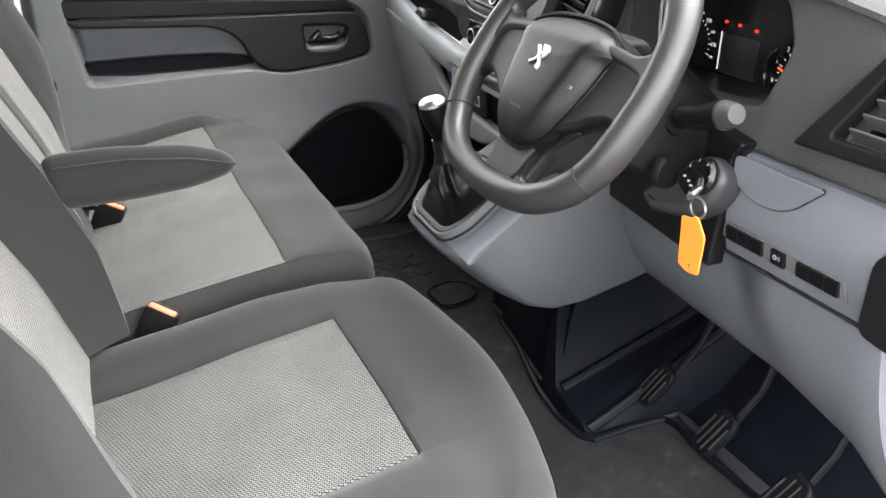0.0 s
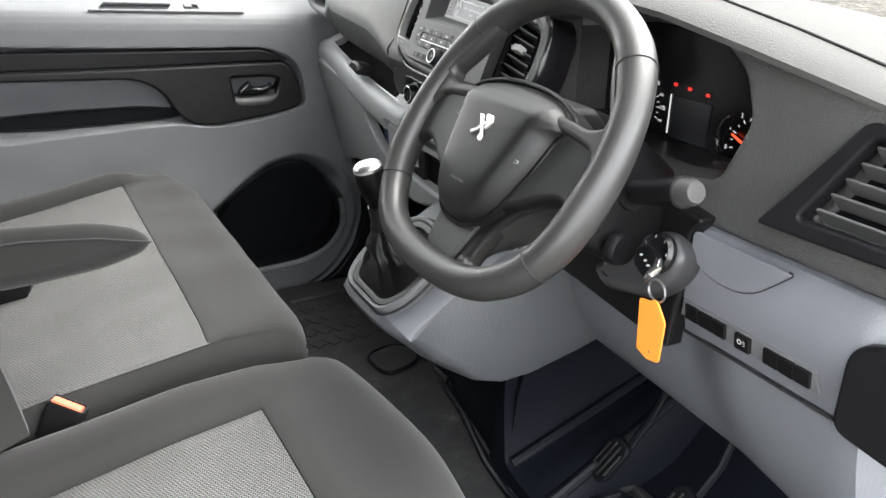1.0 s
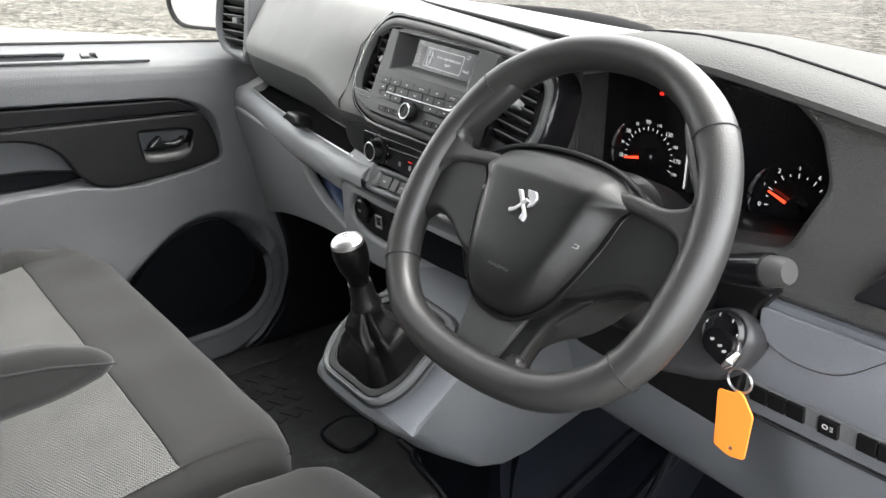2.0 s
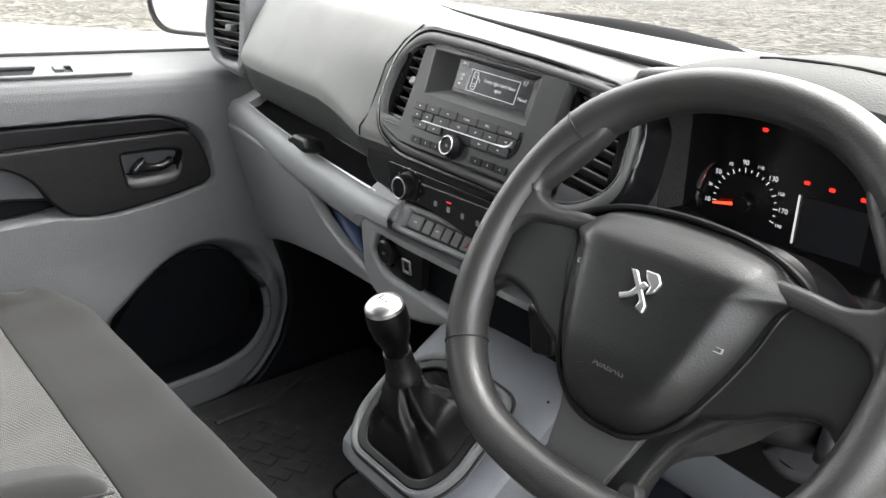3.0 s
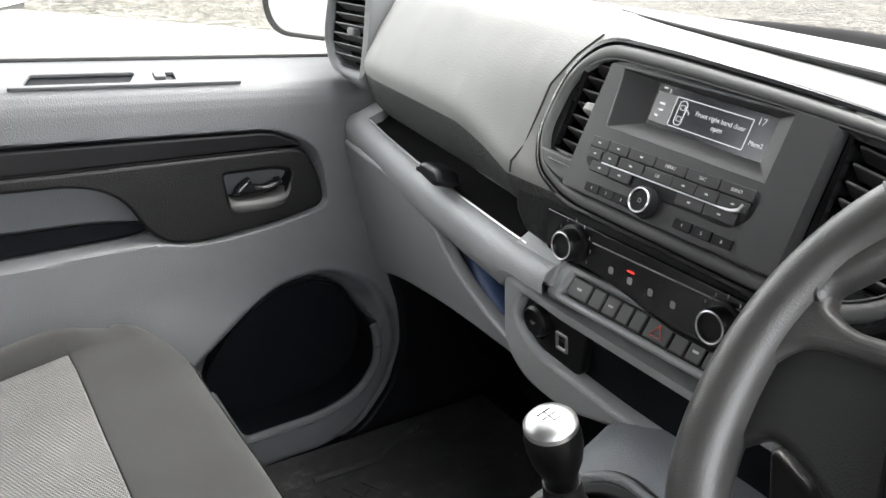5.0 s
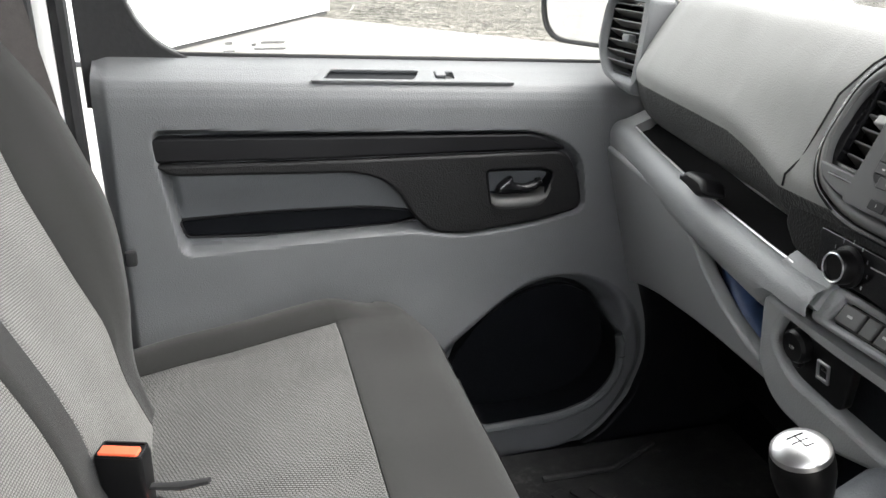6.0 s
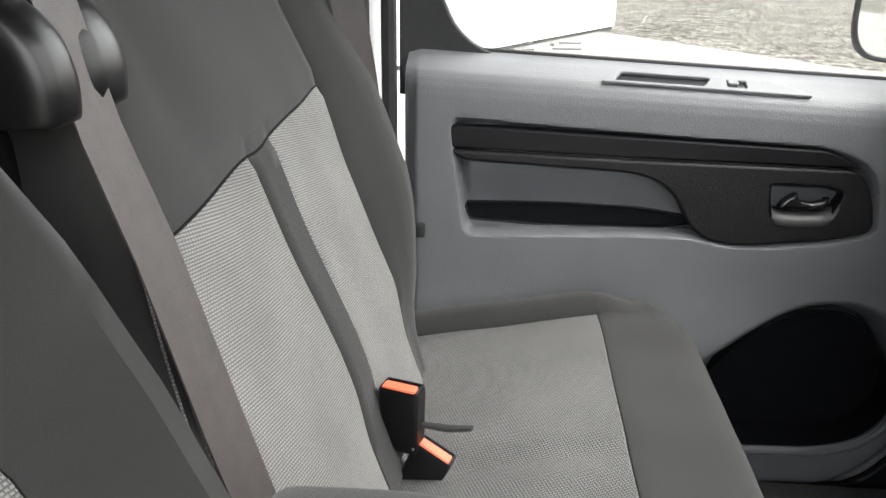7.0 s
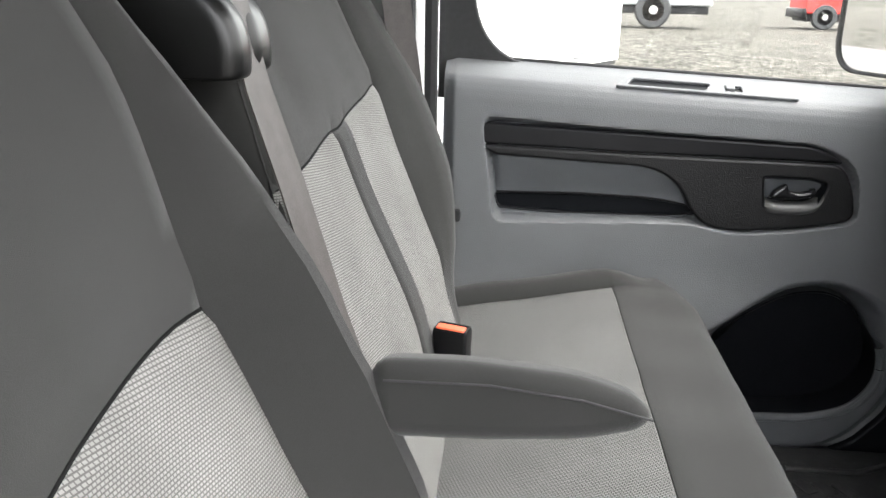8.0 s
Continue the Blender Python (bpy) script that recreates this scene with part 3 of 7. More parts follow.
    part("bowl_back", plate([(0.565 + (x - 0.565) * 0.93, 1.114 + (y - 1.114) * 0.84) for x, y in bowl], 0.002, m, 0, z=-0.0295), M_LINER, e)
    # lip in a paler grey than the panel, for the light it catches
    lip = [[m @ Vector((x, z + dz, h)) for dz, h in ((-0.006, -0.001), (-0.002, 0.0020), (0.006, -0.001), (0.0125, -0.009), (0.013, -0.022))] for x, z in ((0.523, 1.095), (0.529, 1.0885), (0.540, 1.0860), (0.562, 1.0850), (0.592, 1.086), (0.606, 1.090), (0.614, 1.099), (0.619, 1.110))]
    part("bowl_lip", loft(lip, False, False), M_SPOKE, e, "lower lip of the handle hollow, coloured paler for caught light", 60)
    lever = rounded([(0.524, 1.106), (0.531, 1.120), (0.545, 1.131), (0.557, 1.136), (0.560, 1.122), (0.582, 1.118), (0.604, 1.124), (0.612, 1.130), (0.613, 1.118), (0.600, 1.108), (0.565, 1.103)], 0.006)
    lever = [(0.570 + (x - 0.570) * 0.86, 1.114 + (y - 1.116) * 0.88) for x, y in lever]
    part("handle_lever", plate(lever, 0.018, m, 0.007, z=-0.020, steps=5), M_BLACK, e, "dark glossy release lever", 60)
    # tray with the window switch, let into the sill
    lean = basis((0.405, 1.957, 1.2825), (1, 0, -0.048), (0, 0.9, 0.40))
    tray = rounded([(-0.15, -0.017), (0.155, -0.017), (0.105, 0.016), (-0.125, 0.016)], [0.006, 0.006, 0.02, 0.008])
    hole = rounded([(-0.130, -0.011), (0.000, -0.011), (0.012, 0.012), (-0.118, 0.012)], [0.004, 0.004, 0.008, 0.004])
    sw = rounded(rect(0.028, 0.018, 0.048, 0.001), 0.003)
    part("switch_tray", plate(tray, 0.006, lean, 0.0015, holes=[hole, sw], z=0.0005), M_GREY, e, "grey switch surround")
    part("grab_slot", plate(hole, 0.001, lean, 0, z=0.0008), M_LINER, e, "black grab slot")
    part("switch_well", plate(sw, 0.001, lean, 0, z=0.0008), M_PIANO, e)
    part("window_switch", plate(rounded(rect(0.016, 0.012, 0.042, 0.001), 0.003), 0.009, lean, 0.002, z=0.001), M_GREY, e, "grey rocker switch")
    # window frame with its round rear corner, and the glass
    outer = [(-0.05, 1.25), (1.2, 1.19), (1.2, 1.24), (0.62, 1.93), (-0.05, 1.93)]
    hole = rounded([(0.012, 1.312), (1.14, 1.262), (0.60, 1.90), (0.012, 1.90)], [0.14, 0.04, 0.06, 0.06], 12)
    part("window_seal", tube([(x, 2.016, 1.3105 - 0.048 * (x - 0.264)) for x in (-0.03, 0.2, 0.4, 0.6, 0.8, 1.0)], 0.004, 8), M_SEAL, e, "black rubber seal along the glass")
    part("window_frame", plate(outer, 0.030, face_door(2.035), 0.004, holes=[hole]), M_SEAL, e, "black window surround")
    g = part("window_glass", plate(hole, 0.004, face_door(2.02), 0), M_GLASS, e, "clear side window")
    gm = face_door(2.0135)
    for gx, gz, w, h in ((0.150, 1.333, 0.010, 0.004), (0.150, 1.322, 0.016, 0.0025), (0.185, 1.330, 0.006, 0.004), (0.212, 1.333, 0.034, 0.003), (0.208, 1.324, 0.045, 0.003)):
        part("glass_mark", plate(rect(w, h, gx, gz), 0.0004, gm), M_DIM, e, "small etched grey marks")


build_door()


def build_mirror():
    e = thing("door_mirror", (0.78, 2.16, 1.38), "black framed door mirror on the passenger side", "mirror")
    m = basis((0.772, 2.215, 1.405), (0.36, -0.93, 0), (0.0, 0.0, 1))
    o = rounded(rect(0.20, 0.23), [0.07, 0.05, 0.04, 0.05], 10)
    part("housing", plate(o, 0.07, m, 0.02, z=-0.075), M_SEAL, e, "black mirror housing")
    part("rim", plate(o, 0.018, m, 0.004, holes=[[(x * 0.92, y * 0.93) for x, y in o]], z=-0.012), M_SEAL, e, "black mirror rim")
    part("mirror_glass", plate([(x * 0.95, y * 0.95) for x, y in o], 0.004, m, 0.001, z=-0.004), M_MIRROR, e, "bright mirror glass")
    part("arm", tube([(0.90, 2.05, 1.24), (0.90, 2.12, 1.25), (0.86, 2.20, 1.30)], 0.02, 10), M_SEAL, e)


build_mirror()
# ================================================================ floor and footwells
def build_floor():
    f = part("floor", box(-0.62, 1.25, 0.42, 1.99, 0.55, FLOOR - 0.012, 0.01), M_LINER)
    tagged(f, "black painted cab floor under the rubber mat", "floor", kind="structure")
    e = thing("floor_mat", (0.6, MID, FLOOR), "black rubber floor mat with raised rims and dusty wear", "mat")
    out = rounded([(0.30, 0.45), (0.86, 0.45), (0.86, 0.96), (0.676, 0.985), (0.682, 1.10), (0.705, 1.25), (0.73, 1.30), (0.74, 1.42), (0.95, 1.45), (0.97, 1.88), (0.30, 1.88)], 0.015)
    part("mat", plate(out, 0.012, Matrix.Translation((0, 0, FLOOR - 0.012)), 0.003), M_MAT, e)
    for loop in ([(0.30, 0.455), (0.815, 0.70), (0.845, 0.955), (0.68, 0.975), (0.686, 1.10), (0.708, 1.245)], [(0.708, 1.245), (0.735, 1.30), (0.735, 1.40)], [(0.58, 1.80), (0.70, 1.80), (0.80, 1.85)]):
        part("raised_rim", tube([(x, y, FLOOR + 0.003) for x, y in loop], 0.0055, 8), M_MAT, e)
    oval = rounded([(0.640, 1.42), (0.72, 1.44), (0.735, 1.49), (0.70, 1.525), (0.63, 1.505)], 0.03)
    part("floor_plug", plate(oval, 0.006, Matrix.Translation((0, 0, FLOOR)), 0.002), M_MAT, e, "oval rubber plug")
    part("plug_rim", tube([(x, y, FLOOR + 0.005) for x, y in oval], 0.004, 8, True), M_LINER, e)
    for i in range(7):
        for j in range(4):
            x, y = 0.47 + 0.032 * i, 1.60 + 0.05 * j
            part("tread_block", plate(rounded(rect(0.024, 0.04), 0.004), 0.004, Matrix.Translation((x, y, FLOOR - 0.001)) @ Matrix.Rotation(0.5, 4, "Z"), 0.0015), M_MAT, e)


build_floor()


M_GLOSSLINER = worn("black_liner_edge", (0.005, 0.006, 0.008), 0.36, 200, 0.2, 0.1, 0.001, 0.16)


def build_footwell():
    e = thing("footwell_liner", (0.9, 0.8, FLOOR), "glossy black moulded footwell liner beside the tunnel", "liner")
    def ridge_a(x):
        return 0.690 + 0.354 * (x - 0.677)

    def ridge_b(x):
        return 0.668 + 0.52 * max(0.0, x - 0.69)
    base = [(1.43, 0.752), (1.38, 0.742), (1.30, 0.722), (1.26, 0.710), (1.18, 0.700), (1.116, 0.693), (1.07, 0.682), (0.968, 0.676)]
    part("end_wall", loft([[(x, y, FLOOR - 0.01), (x + 0.006, y, FLOOR + 0.05), (x + 0.016, y, 0.80), (x + 0.05, y, 0.95)] for y, x in base if y > 1.06], False, False), M_FOOT, e)
    rows = []
    for x in (0.677, 0.70, 0.74, 0.78, 0.82, 0.86, 0.90, 0.95, 1.05, 1.20):
        za, zb = ridge_a(x), ridge_b(x)
        rows.append([(x + 0.02, 1.105, 0.98), (x + 0.004, 1.080, za + 0.10), (x, 1.064, za + 0.010), (x, 1.060, za + 0.003), (x, 1.052, za - 0.002), (x, 1.020, (za + zb) / 2 + 0.003), (x, 0.985, zb + 0.010), (x, 0.974, zb + 0.003), (x, 0.966, zb - 0.006), (x, 0.958, FLOOR - 0.006)])
    rows.insert(0, [(0.674, q[1], FLOOR - 0.008) for q in rows[0]])
    part("tunnel_side", loft(rows, False, False), M_FOOT, e, "moulded side of the tunnel", 60)
    for f, y, r in ((ridge_a, 1.0560, 0.0090), (ridge_b, 0.9740, 0.0100)):
        part("edge_roll", tube([(x, y, f(x) + 0.001) for x in (0.685, 0.72, 0.78, 0.84, 0.90, 0.95)], r, 10), M_GLOSSLINER, e, "shiny moulded edge")
    part("toe_board", loft([[(0.86, y, FLOOR - 0.005), (0.93, y, FLOOR + 0.02), (1.02, y, FLOOR + 0.10), (1.17, y, FLOOR + 0.30), (1.2, y, 1.15)] for y in (0.40, 0.6, 0.8, 1.0)], False, False), M_FOOT, e)
    part("toe_board", loft([[(0.95, y, FLOOR - 0.005), (1.0, y, FLOOR + 0.02), (1.1, y, FLOOR + 0.12), (1.18, y, FLOOR + 0.35), (1.2, y, 1.15)] for y in (1.42, 1.6, 1.95)], False, False), M_LINER, e)
    # black plate added over the door's front end, standing in for footwell shadow
    shade_outline = rounded([(0.768, 0.985), (0.784, 0.93), (0.797, 0.87), (0.799, 0.80), (0.774, 0.725), (0.726, 0.667), (0.660, 0.632), (0.600, 0.625), (0.600, 0.60), (1.16, 0.60), (1.16, 1.06), (0.80, 1.06)], 0.02)
    part("footwell_shade_panel", plate(shade_outline, 0.050, face_door(DOOR_Y), 0.006, z=-0.018), M_LINER, e, "added black panel for the footwell shade beside the door")
    part("step_rim", tube([(x, y, FLOOR + 0.005) for x, y in ((0.745, 1.365), (0.720, 1.335), (0.708, 1.25), (0.690, 1.18), (0.672, 1.11), (0.662, 1.03), (0.668, 0.97), (0.682, 0.953), (0.75, 0.957), (0.815, 0.953), (0.823, 0.93), (0.815, 0.86), (0.820, 0.76), (0.83, 0.62), (0.83, 0.48))], 0.006, 8), M_GLOSSLINER, e, "shiny rolled rim of the mat well")


build_footwell()


def build_pedal(nm, label, c, w, h, lean, arm_to, ribs, worn_pad=M_LINER):
    e = thing(nm, c, label, "pedal", "pedals")
    m = basis(c, (0, -1, 0), (math.sin(radians(lean)), 0.12, math.cos(radians(lean)))) @ Matrix.Rotation(radians(-14), 4, "Z")
    part("pad", plate(rounded(rect(w, h), [w * 0.46] * 4), 0.014, m, 0.004), worn_pad, e, "black ribbed rubber pad")
    for k in range(ribs):
        x = (k - (ribs - 1) / 2) * w * 0.72 / max(ribs - 1, 1)
        part("rib", plate(rounded(rect(0.0028, h * (0.80 - 0.5 * (abs(x) / w * 2) ** 2)), 0.002), 0.004, m @ Matrix.Translation((x, 0, 0)), 0.0012, z=0.013), M_PEDAL, e, "polished worn rib")
    back = m @ Vector((0, h * 0.3, 0.0))
    part("arm", tube([back + Vector((0.012, 0, 0)), back + Vector((0.05, 0, 0.04)), arm_to], 0.006, 8), M_LINER, e, "black steel arm")


M_PEDAL = worn("worn_rubber_edge", (0.020, 0.019, 0.018), 0.4, 200, 0.5)
build_pedal("clutch_pedal", "black ribbed clutch pedal with worn edges", (0.797, 0.955, 0.730), 0.040, 0.076, 30, (0.95, 0.93, 1.02), 4)
build_pedal("brake_pedal", "black ribbed brake pedal with worn edges", (0.80, 0.822, 0.732), 0.042, 0.076, 30, (0.97, 0.83, 1.02), 4)
build_pedal("accelerator_pedal", "slim ribbed accelerator pedal", (0.80, 0.690, 0.715), 0.046, 0.09, 32, (0.98, 0.70, 0.98), 4)


def build_column_lower():
    e = thing("steering_joint", (0.92, 0.78, 0.85), "black steering shaft and bracket above the pedals", "steering shaft")
    part("shaft", tube([(0.80, 0.86, 1.05), (0.95, 0.80, 0.86), (1.08, 0.76, 0.74)], 0.014, 10), M_STEELDK, e)
    part("boot", turned([(0.055, 0), (0.05, 0.02), (0.035, 0.03), (0.03, 0.07), (0.018, 0.075)], basis((1.06, 0.77, 0.74), (0, 1, 0), (0.6, 0, 0.8))), M_LINER, e)
    part("bracket", box(0.90, 0.97, 0.70, 0.76, 0.80, 0.88, 0.006), M_STEELDK, e, "dark steel bracket")
    part("rod", tube([(0.86, 0.90, 1.0), (0.92, 0.885, 0.83)], 0.006, 8), M_SATIN, e)


M_STEELDK = worn("dark_steel", (0.08, 0.08, 0.085), 0.4, 60, 0.3)
build_column_lower()


# ================================================================ seats
M_THREAD = node_mat("dark_thread", (0.006, 0.006, 0.006), 0.9, 0, 0.1)[0]


def cushion_rings(ys, y0, y1, xb, xf, zt, zb, rs, nose, lines, crown, bow):
    """Rings of a seat cushion, station by station across. lines: x of the sewn lines; crown(x, y): extra height."""
    rings = []
    for y in ys:
        d = min(y - y0, y1 - y)
        drop = rs - math.sqrt(max(rs * rs - (rs - d) ** 2, 0)) if d < rs else 0.0
        f = xf - drop * 0.8 - bow(y)
        top = lambda x: zt - drop + crown(x, y)
        ring = [(xb + 0.02, y, zb), (xb, y, zb + 0.04), (xb, y, top(xb) - 0.03), (xb + 0.02, y, top(xb + 0.02) - 0.006)]
        ring += [(x if x <= lines[-1] - 0.12 else x - bow(y) * (1 - (lines[-1] - x) / 0.12), y, top(x)) for x in lines]
        zf = top(f - nose)
        for k in range(1, 8):
            a = math.pi / 2 * k / 7
            ring.append((f - nose + nose * math.sin(a), y, zf - nose * 0.9 * (1 - math.cos(a))))
        ring += [(f - 0.004, y, zf - nose - 0.04), (f - 0.03, y, zf - nose - 0.075), (f - 0.06, y, zb)]
        rings.append(ring)
    return rings


def stations(marks, fine=0.014):
    """Even steps between marks, with the marks and a pair of near neighbours kept."""
    out = []
    for a, b in zip(marks, marks[1:]):
        k = max(int(round((b - a) / fine)), 1)
        out += [a + (b - a) * i / k for i in range(k)]
    return out + [marks[-1]]


def build_seat(nm, label, y0, y1, p0, p1, xb, xf, xp, zt, nose, crown, base, bow):
    e = thing(nm, ((xb + xf) / 2, (y0 + y1) / 2, FLOOR), label, "seat")
    g = 0.0035
    lines = stations([xb + 0.045, xp - g, xp, xp + g, xf - nose], 0.022)
    ys = stations([y0 + 0.0005, y0 + 0.004, y0 + 0.012, y0 + 0.028, p0 - g, p0, p0 + g, p1 - g, p1, p1 + g, y1 - 0.028, y1 - 0.012, y1 - 0.004, y1 - 0.0005], 0.02)

    def shape(x, y):
        v = crown(x, y) - 0.17 * max(0.0, xp + 0.02 - x)
        near = min(abs(y - p0), abs(y - p1)) if x <= xp else 9
        if p0 - 0.001 <= y <= p1 + 0.001:
            near = min(near, abs(x - xp))
        return v - 0.004 * max(0.0, 1 - near / g)

    rings = cushion_rings(ys, y0, y1, xb, xf, zt, base, 0.035, nose, lines, shape, bow)
    first, last = 4, 4 + len(lines) - 1
    xj = lines.index(xp)

    def mat(i, j):
        if p0 - 1e-6 <= ys[i] < p1 - 1e-6 and 3 <= j < 4 + xj:
            return 1
        return 0

    pad = part("seat_cushion", loft(rings, mat=mat), [M_CLOTH, M_MESH], e, "charcoal cloth cushion with grey mesh centre", 50)
    ia = min(range(len(ys)), key=lambda i: abs(ys[i] - p0))
    ib = min(range(len(ys)), key=lambda i: abs(ys[i] - p1))
    part("seam", tube([Vector(rings[i][4 + xj]) for i in range(ia, ib + 1)], 0.0015, 6), M_THREAD, pad, "dark sewn seam")
    for i in (ia, ib):
        part("seam", tube([Vector(rings[i][j]) for j in range(4, 5 + xj)], 0.0015, 6), M_THREAD, pad, "dark sewn seam")
    part("front_seam", tube([Vector(r[9 + len(lines)]) + Vector((0.0006, 0, 0)) for r in rings[3:-3]], 0.0015, 6), M_THREAD, pad, "dark sewn seam")
    part("seat_base", box(xb + 0.05, xf - 0.09, y0 + 0.03, y1 - 0.03, FLOOR, base + 0.03, 0.012), M_DARKS, e, "dark plastic seat base")
    return e


def noise_soft(x, y, s, a):
    return a * noise.noise((x * s, y * s, 3.7))


def crown_bench(x, y):
    side = smooth01((y - 1.80) / 0.05) * 0.022 + smooth01((1.15 - y) / 0.03) * 0.006
    return 0.004 + side * smooth01((0.36 - x) / 0.12) + noise_soft(x, y, 9, 0.004) - 0.004 * smooth01((0.1 - x) / 0.15) - 0.006 * math.exp(-((y - 1.47) / 0.02) ** 2) * smooth01((0.30 - x) / 0.1)


def crown_driver(x, y):
    side = smooth01((y - 1.00) / 0.05) + smooth01((0.71 - y) / 0.05)
    return 0.018 * side * smooth01((0.40 - x) / 0.2) + noise_soft(x, y, 9, 0.004) + 0.004


bench = build_seat("passenger_bench", "charcoal cloth double passenger bench with grey mesh panels", 1.106, 1.885, 1.128, 1.812, -0.10, 0.404, 0.266, 0.972, 0.055, crown_bench, 0.82, lambda y: 0.030 * smooth01((y - 1.76) / 0.14) + 0.010 * smooth01((1.19 - y) / 0.07))
driver = build_seat("driver_seat", "charcoal cloth driver seat with grey mesh panels", 0.60, 1.095, 0.700, 0.990, -0.10, 0.452, 0.290, 0.950, 0.06, crown_driver, 0.80, lambda y: 0.050 * (max(0.0, 0.88 - y) / 0.25) ** 2 + 0.026 * (max(0.0, y - 0.88) / 0.22) ** 2)


def build_back(parent, y0, y1, p0, p1, lean0, ztop, panel_top, bulge, stripe, label, warp):
    """A leaning backrest. lean0(z): x of its middle; panel_top(y): height of the top seam of its pale panel."""
    g = 0.003
    marks = [y0 + 0.0, y0 + 0.005, y0 + 0.018, y0 + 0.04, p0 - g, p0, p0 + g]
    if stripe:
        marks += [stripe[0] - g, stripe[0], stripe[0] + g, stripe[1] - g, stripe[1], stripe[1] + g]
    marks += [p1 - g, p1, p1 + g, y1 - 0.04, y1 - 0.018, y1 - 0.005, y1]
    ys = stations(marks, 0.02)
    nz = 46
    vs = [k / (nz - 1) for k in range(nz)]
    z0 = 0.93

    def height(y, k):
        # one row follows the top seam of the panel exactly
        pt = panel_top(min(max(y, p0), p1))
        m = 28
        return z0 + (pt - z0) * k / m if k <= m else pt + (ztop - pt) * (k - m) / (nz - 1 - m)

    rings = []
    for k in range(nz):
        ring = []
        for y in ys:
            z = height(y, k)
            d = min(y - y0, y1 - y)
            edge = 0.035 - math.sqrt(max(0.035 ** 2 - (0.035 - d) ** 2, 0)) if d < 0.035 else 0.0
            top = 0.09 * smooth01((z - (ztop - 0.10)) / 0.10) ** 2
            seam = 0.0
            if p0 - 0.001 <= y <= p1 + 0.001:
                seam = 0.005 * math.exp(-((z - panel_top(y)) / 0.006) ** 2)
            near = min(abs(y - p0), abs(y - p1))
            if stripe and z < panel_top(y if p0 < y < p1 else p0):
                near = min(near, abs(y - stripe[0]), abs(y - stripe[1]))
            seam += 0.0035 * max(0, 1 - near / g)
            x = lean0(z) + bulge(y, z) - edge - top - seam + 0.005 * noise.noise((y * 8, z * 8, 1.3))
            ring.append((x, warp(y, z), z))
        back = lean0(height(ys[0], k)) - 0.13
        for y in (y1 - 0.01, y1 - 0.06, (y0 + y1) / 2, y0 + 0.06, y0 + 0.01):
            ring.append((back, warp(y, height(y, k)), height(y, k)))
        rings.append(ring)

    def mat(i, j):
        if i < 28 and j < len(ys) - 1 and p0 - 1e-6 <= ys[j] < p1 - 1e-6:
            if not (stripe and stripe[0] - 1e-6 <= ys[j] < stripe[1] - 1e-6):
                return 1
        return 0

    back = part("backrest", loft(rings, mat=mat), [M_CLOTH, M_MESHB], parent, label, 50)
    ja = min(range(len(ys)), key=lambda j: abs(ys[j] - p0))
    jb = min(range(len(ys)), key=lambda j: abs(ys[j] - p1))
    part("seam", tube([Vector(rings[28][j]) for j in range(ja, jb + 1)], 0.0016, 6), M_THREAD, back, "dark sewn seam")
    for j in (ja, jb):
        part("seam", tube([Vector(rings[k][j]) for k in range(2, 40)], 0.0015, 6), M_THREAD, back, "dark sewn seam")


def bench_lean(z):
    return 0.020 - 0.33 * (z - 0.95) - 0.12 * max(0, z - 1.05)


def bench_bulge(y, z):
    out = smooth01((y - 1.768) / 0.09) * 0.055 * smooth01((1.62 - z) / 0.4) * smooth01((z - 0.97) / 0.22)
    return out


def bench_warp(y, z):
    s = lerp([(0.9, 0.0), (1.15, 0.0), (1.27, 0.055), (1.36, 0.090), (1.45, 0.115), (1.7, 0.16)], z)[0]
    k = lerp([(0.9, 0.10), (0.93, 0.10), (0.99, 0.22), (1.05, 0.45), (1.12, 0.70), (1.2, 0.90), (1.3, 1.0), (1.7, 1.0)], z)[0]
    mid = lerp([(1.0, -0.050), (1.09, -0.028), (1.2, -0.012), (1.28, 0.0)], z)[0]
    end = lerp([(1.0, -0.105), (1.06, -0.075), (1.12, -0.068), (1.21, -0.046), (1.3, 0.0)], z)[0]
    lean = lerp([(1.20, 0.0), (1.49, mid), (1.778, end), (1.915, end * 0.8)], y)[0]
    return min(y, 1.778) + max(0.0, y - 1.778) * k + s * smooth01((1.42 - y) / 0.28) + lean


build_back(bench, 1.145, 1.930, 1.160, 1.778, bench_lean, 1.66, lambda y: 1.277 + 0.020 * (y - 1.40) / 0.38 - 0.004 * math.exp(-((y - 1.49) / 0.03) ** 2), bench_bulge, (1.456, 1.527), "charcoal backrest with two grey mesh panels", bench_warp)


def driver_lean(z):
    return 0.000 - 0.33 * (z - 0.93) - 0.12 * max(0, z - 1.05)


def driver_bulge(y, z):
    s = max(smooth01((y - 1.044) / 0.056), smooth01((0.676 - y) / 0.056))
    return s * lerp([(0.9, 0.05), (1.05, 0.077), (1.163, 0.088), (1.237, 0.082), (1.30, 0.058), (1.36, 0.034), (1.42, 0.016), (1.62, 0.0)], z)[0]


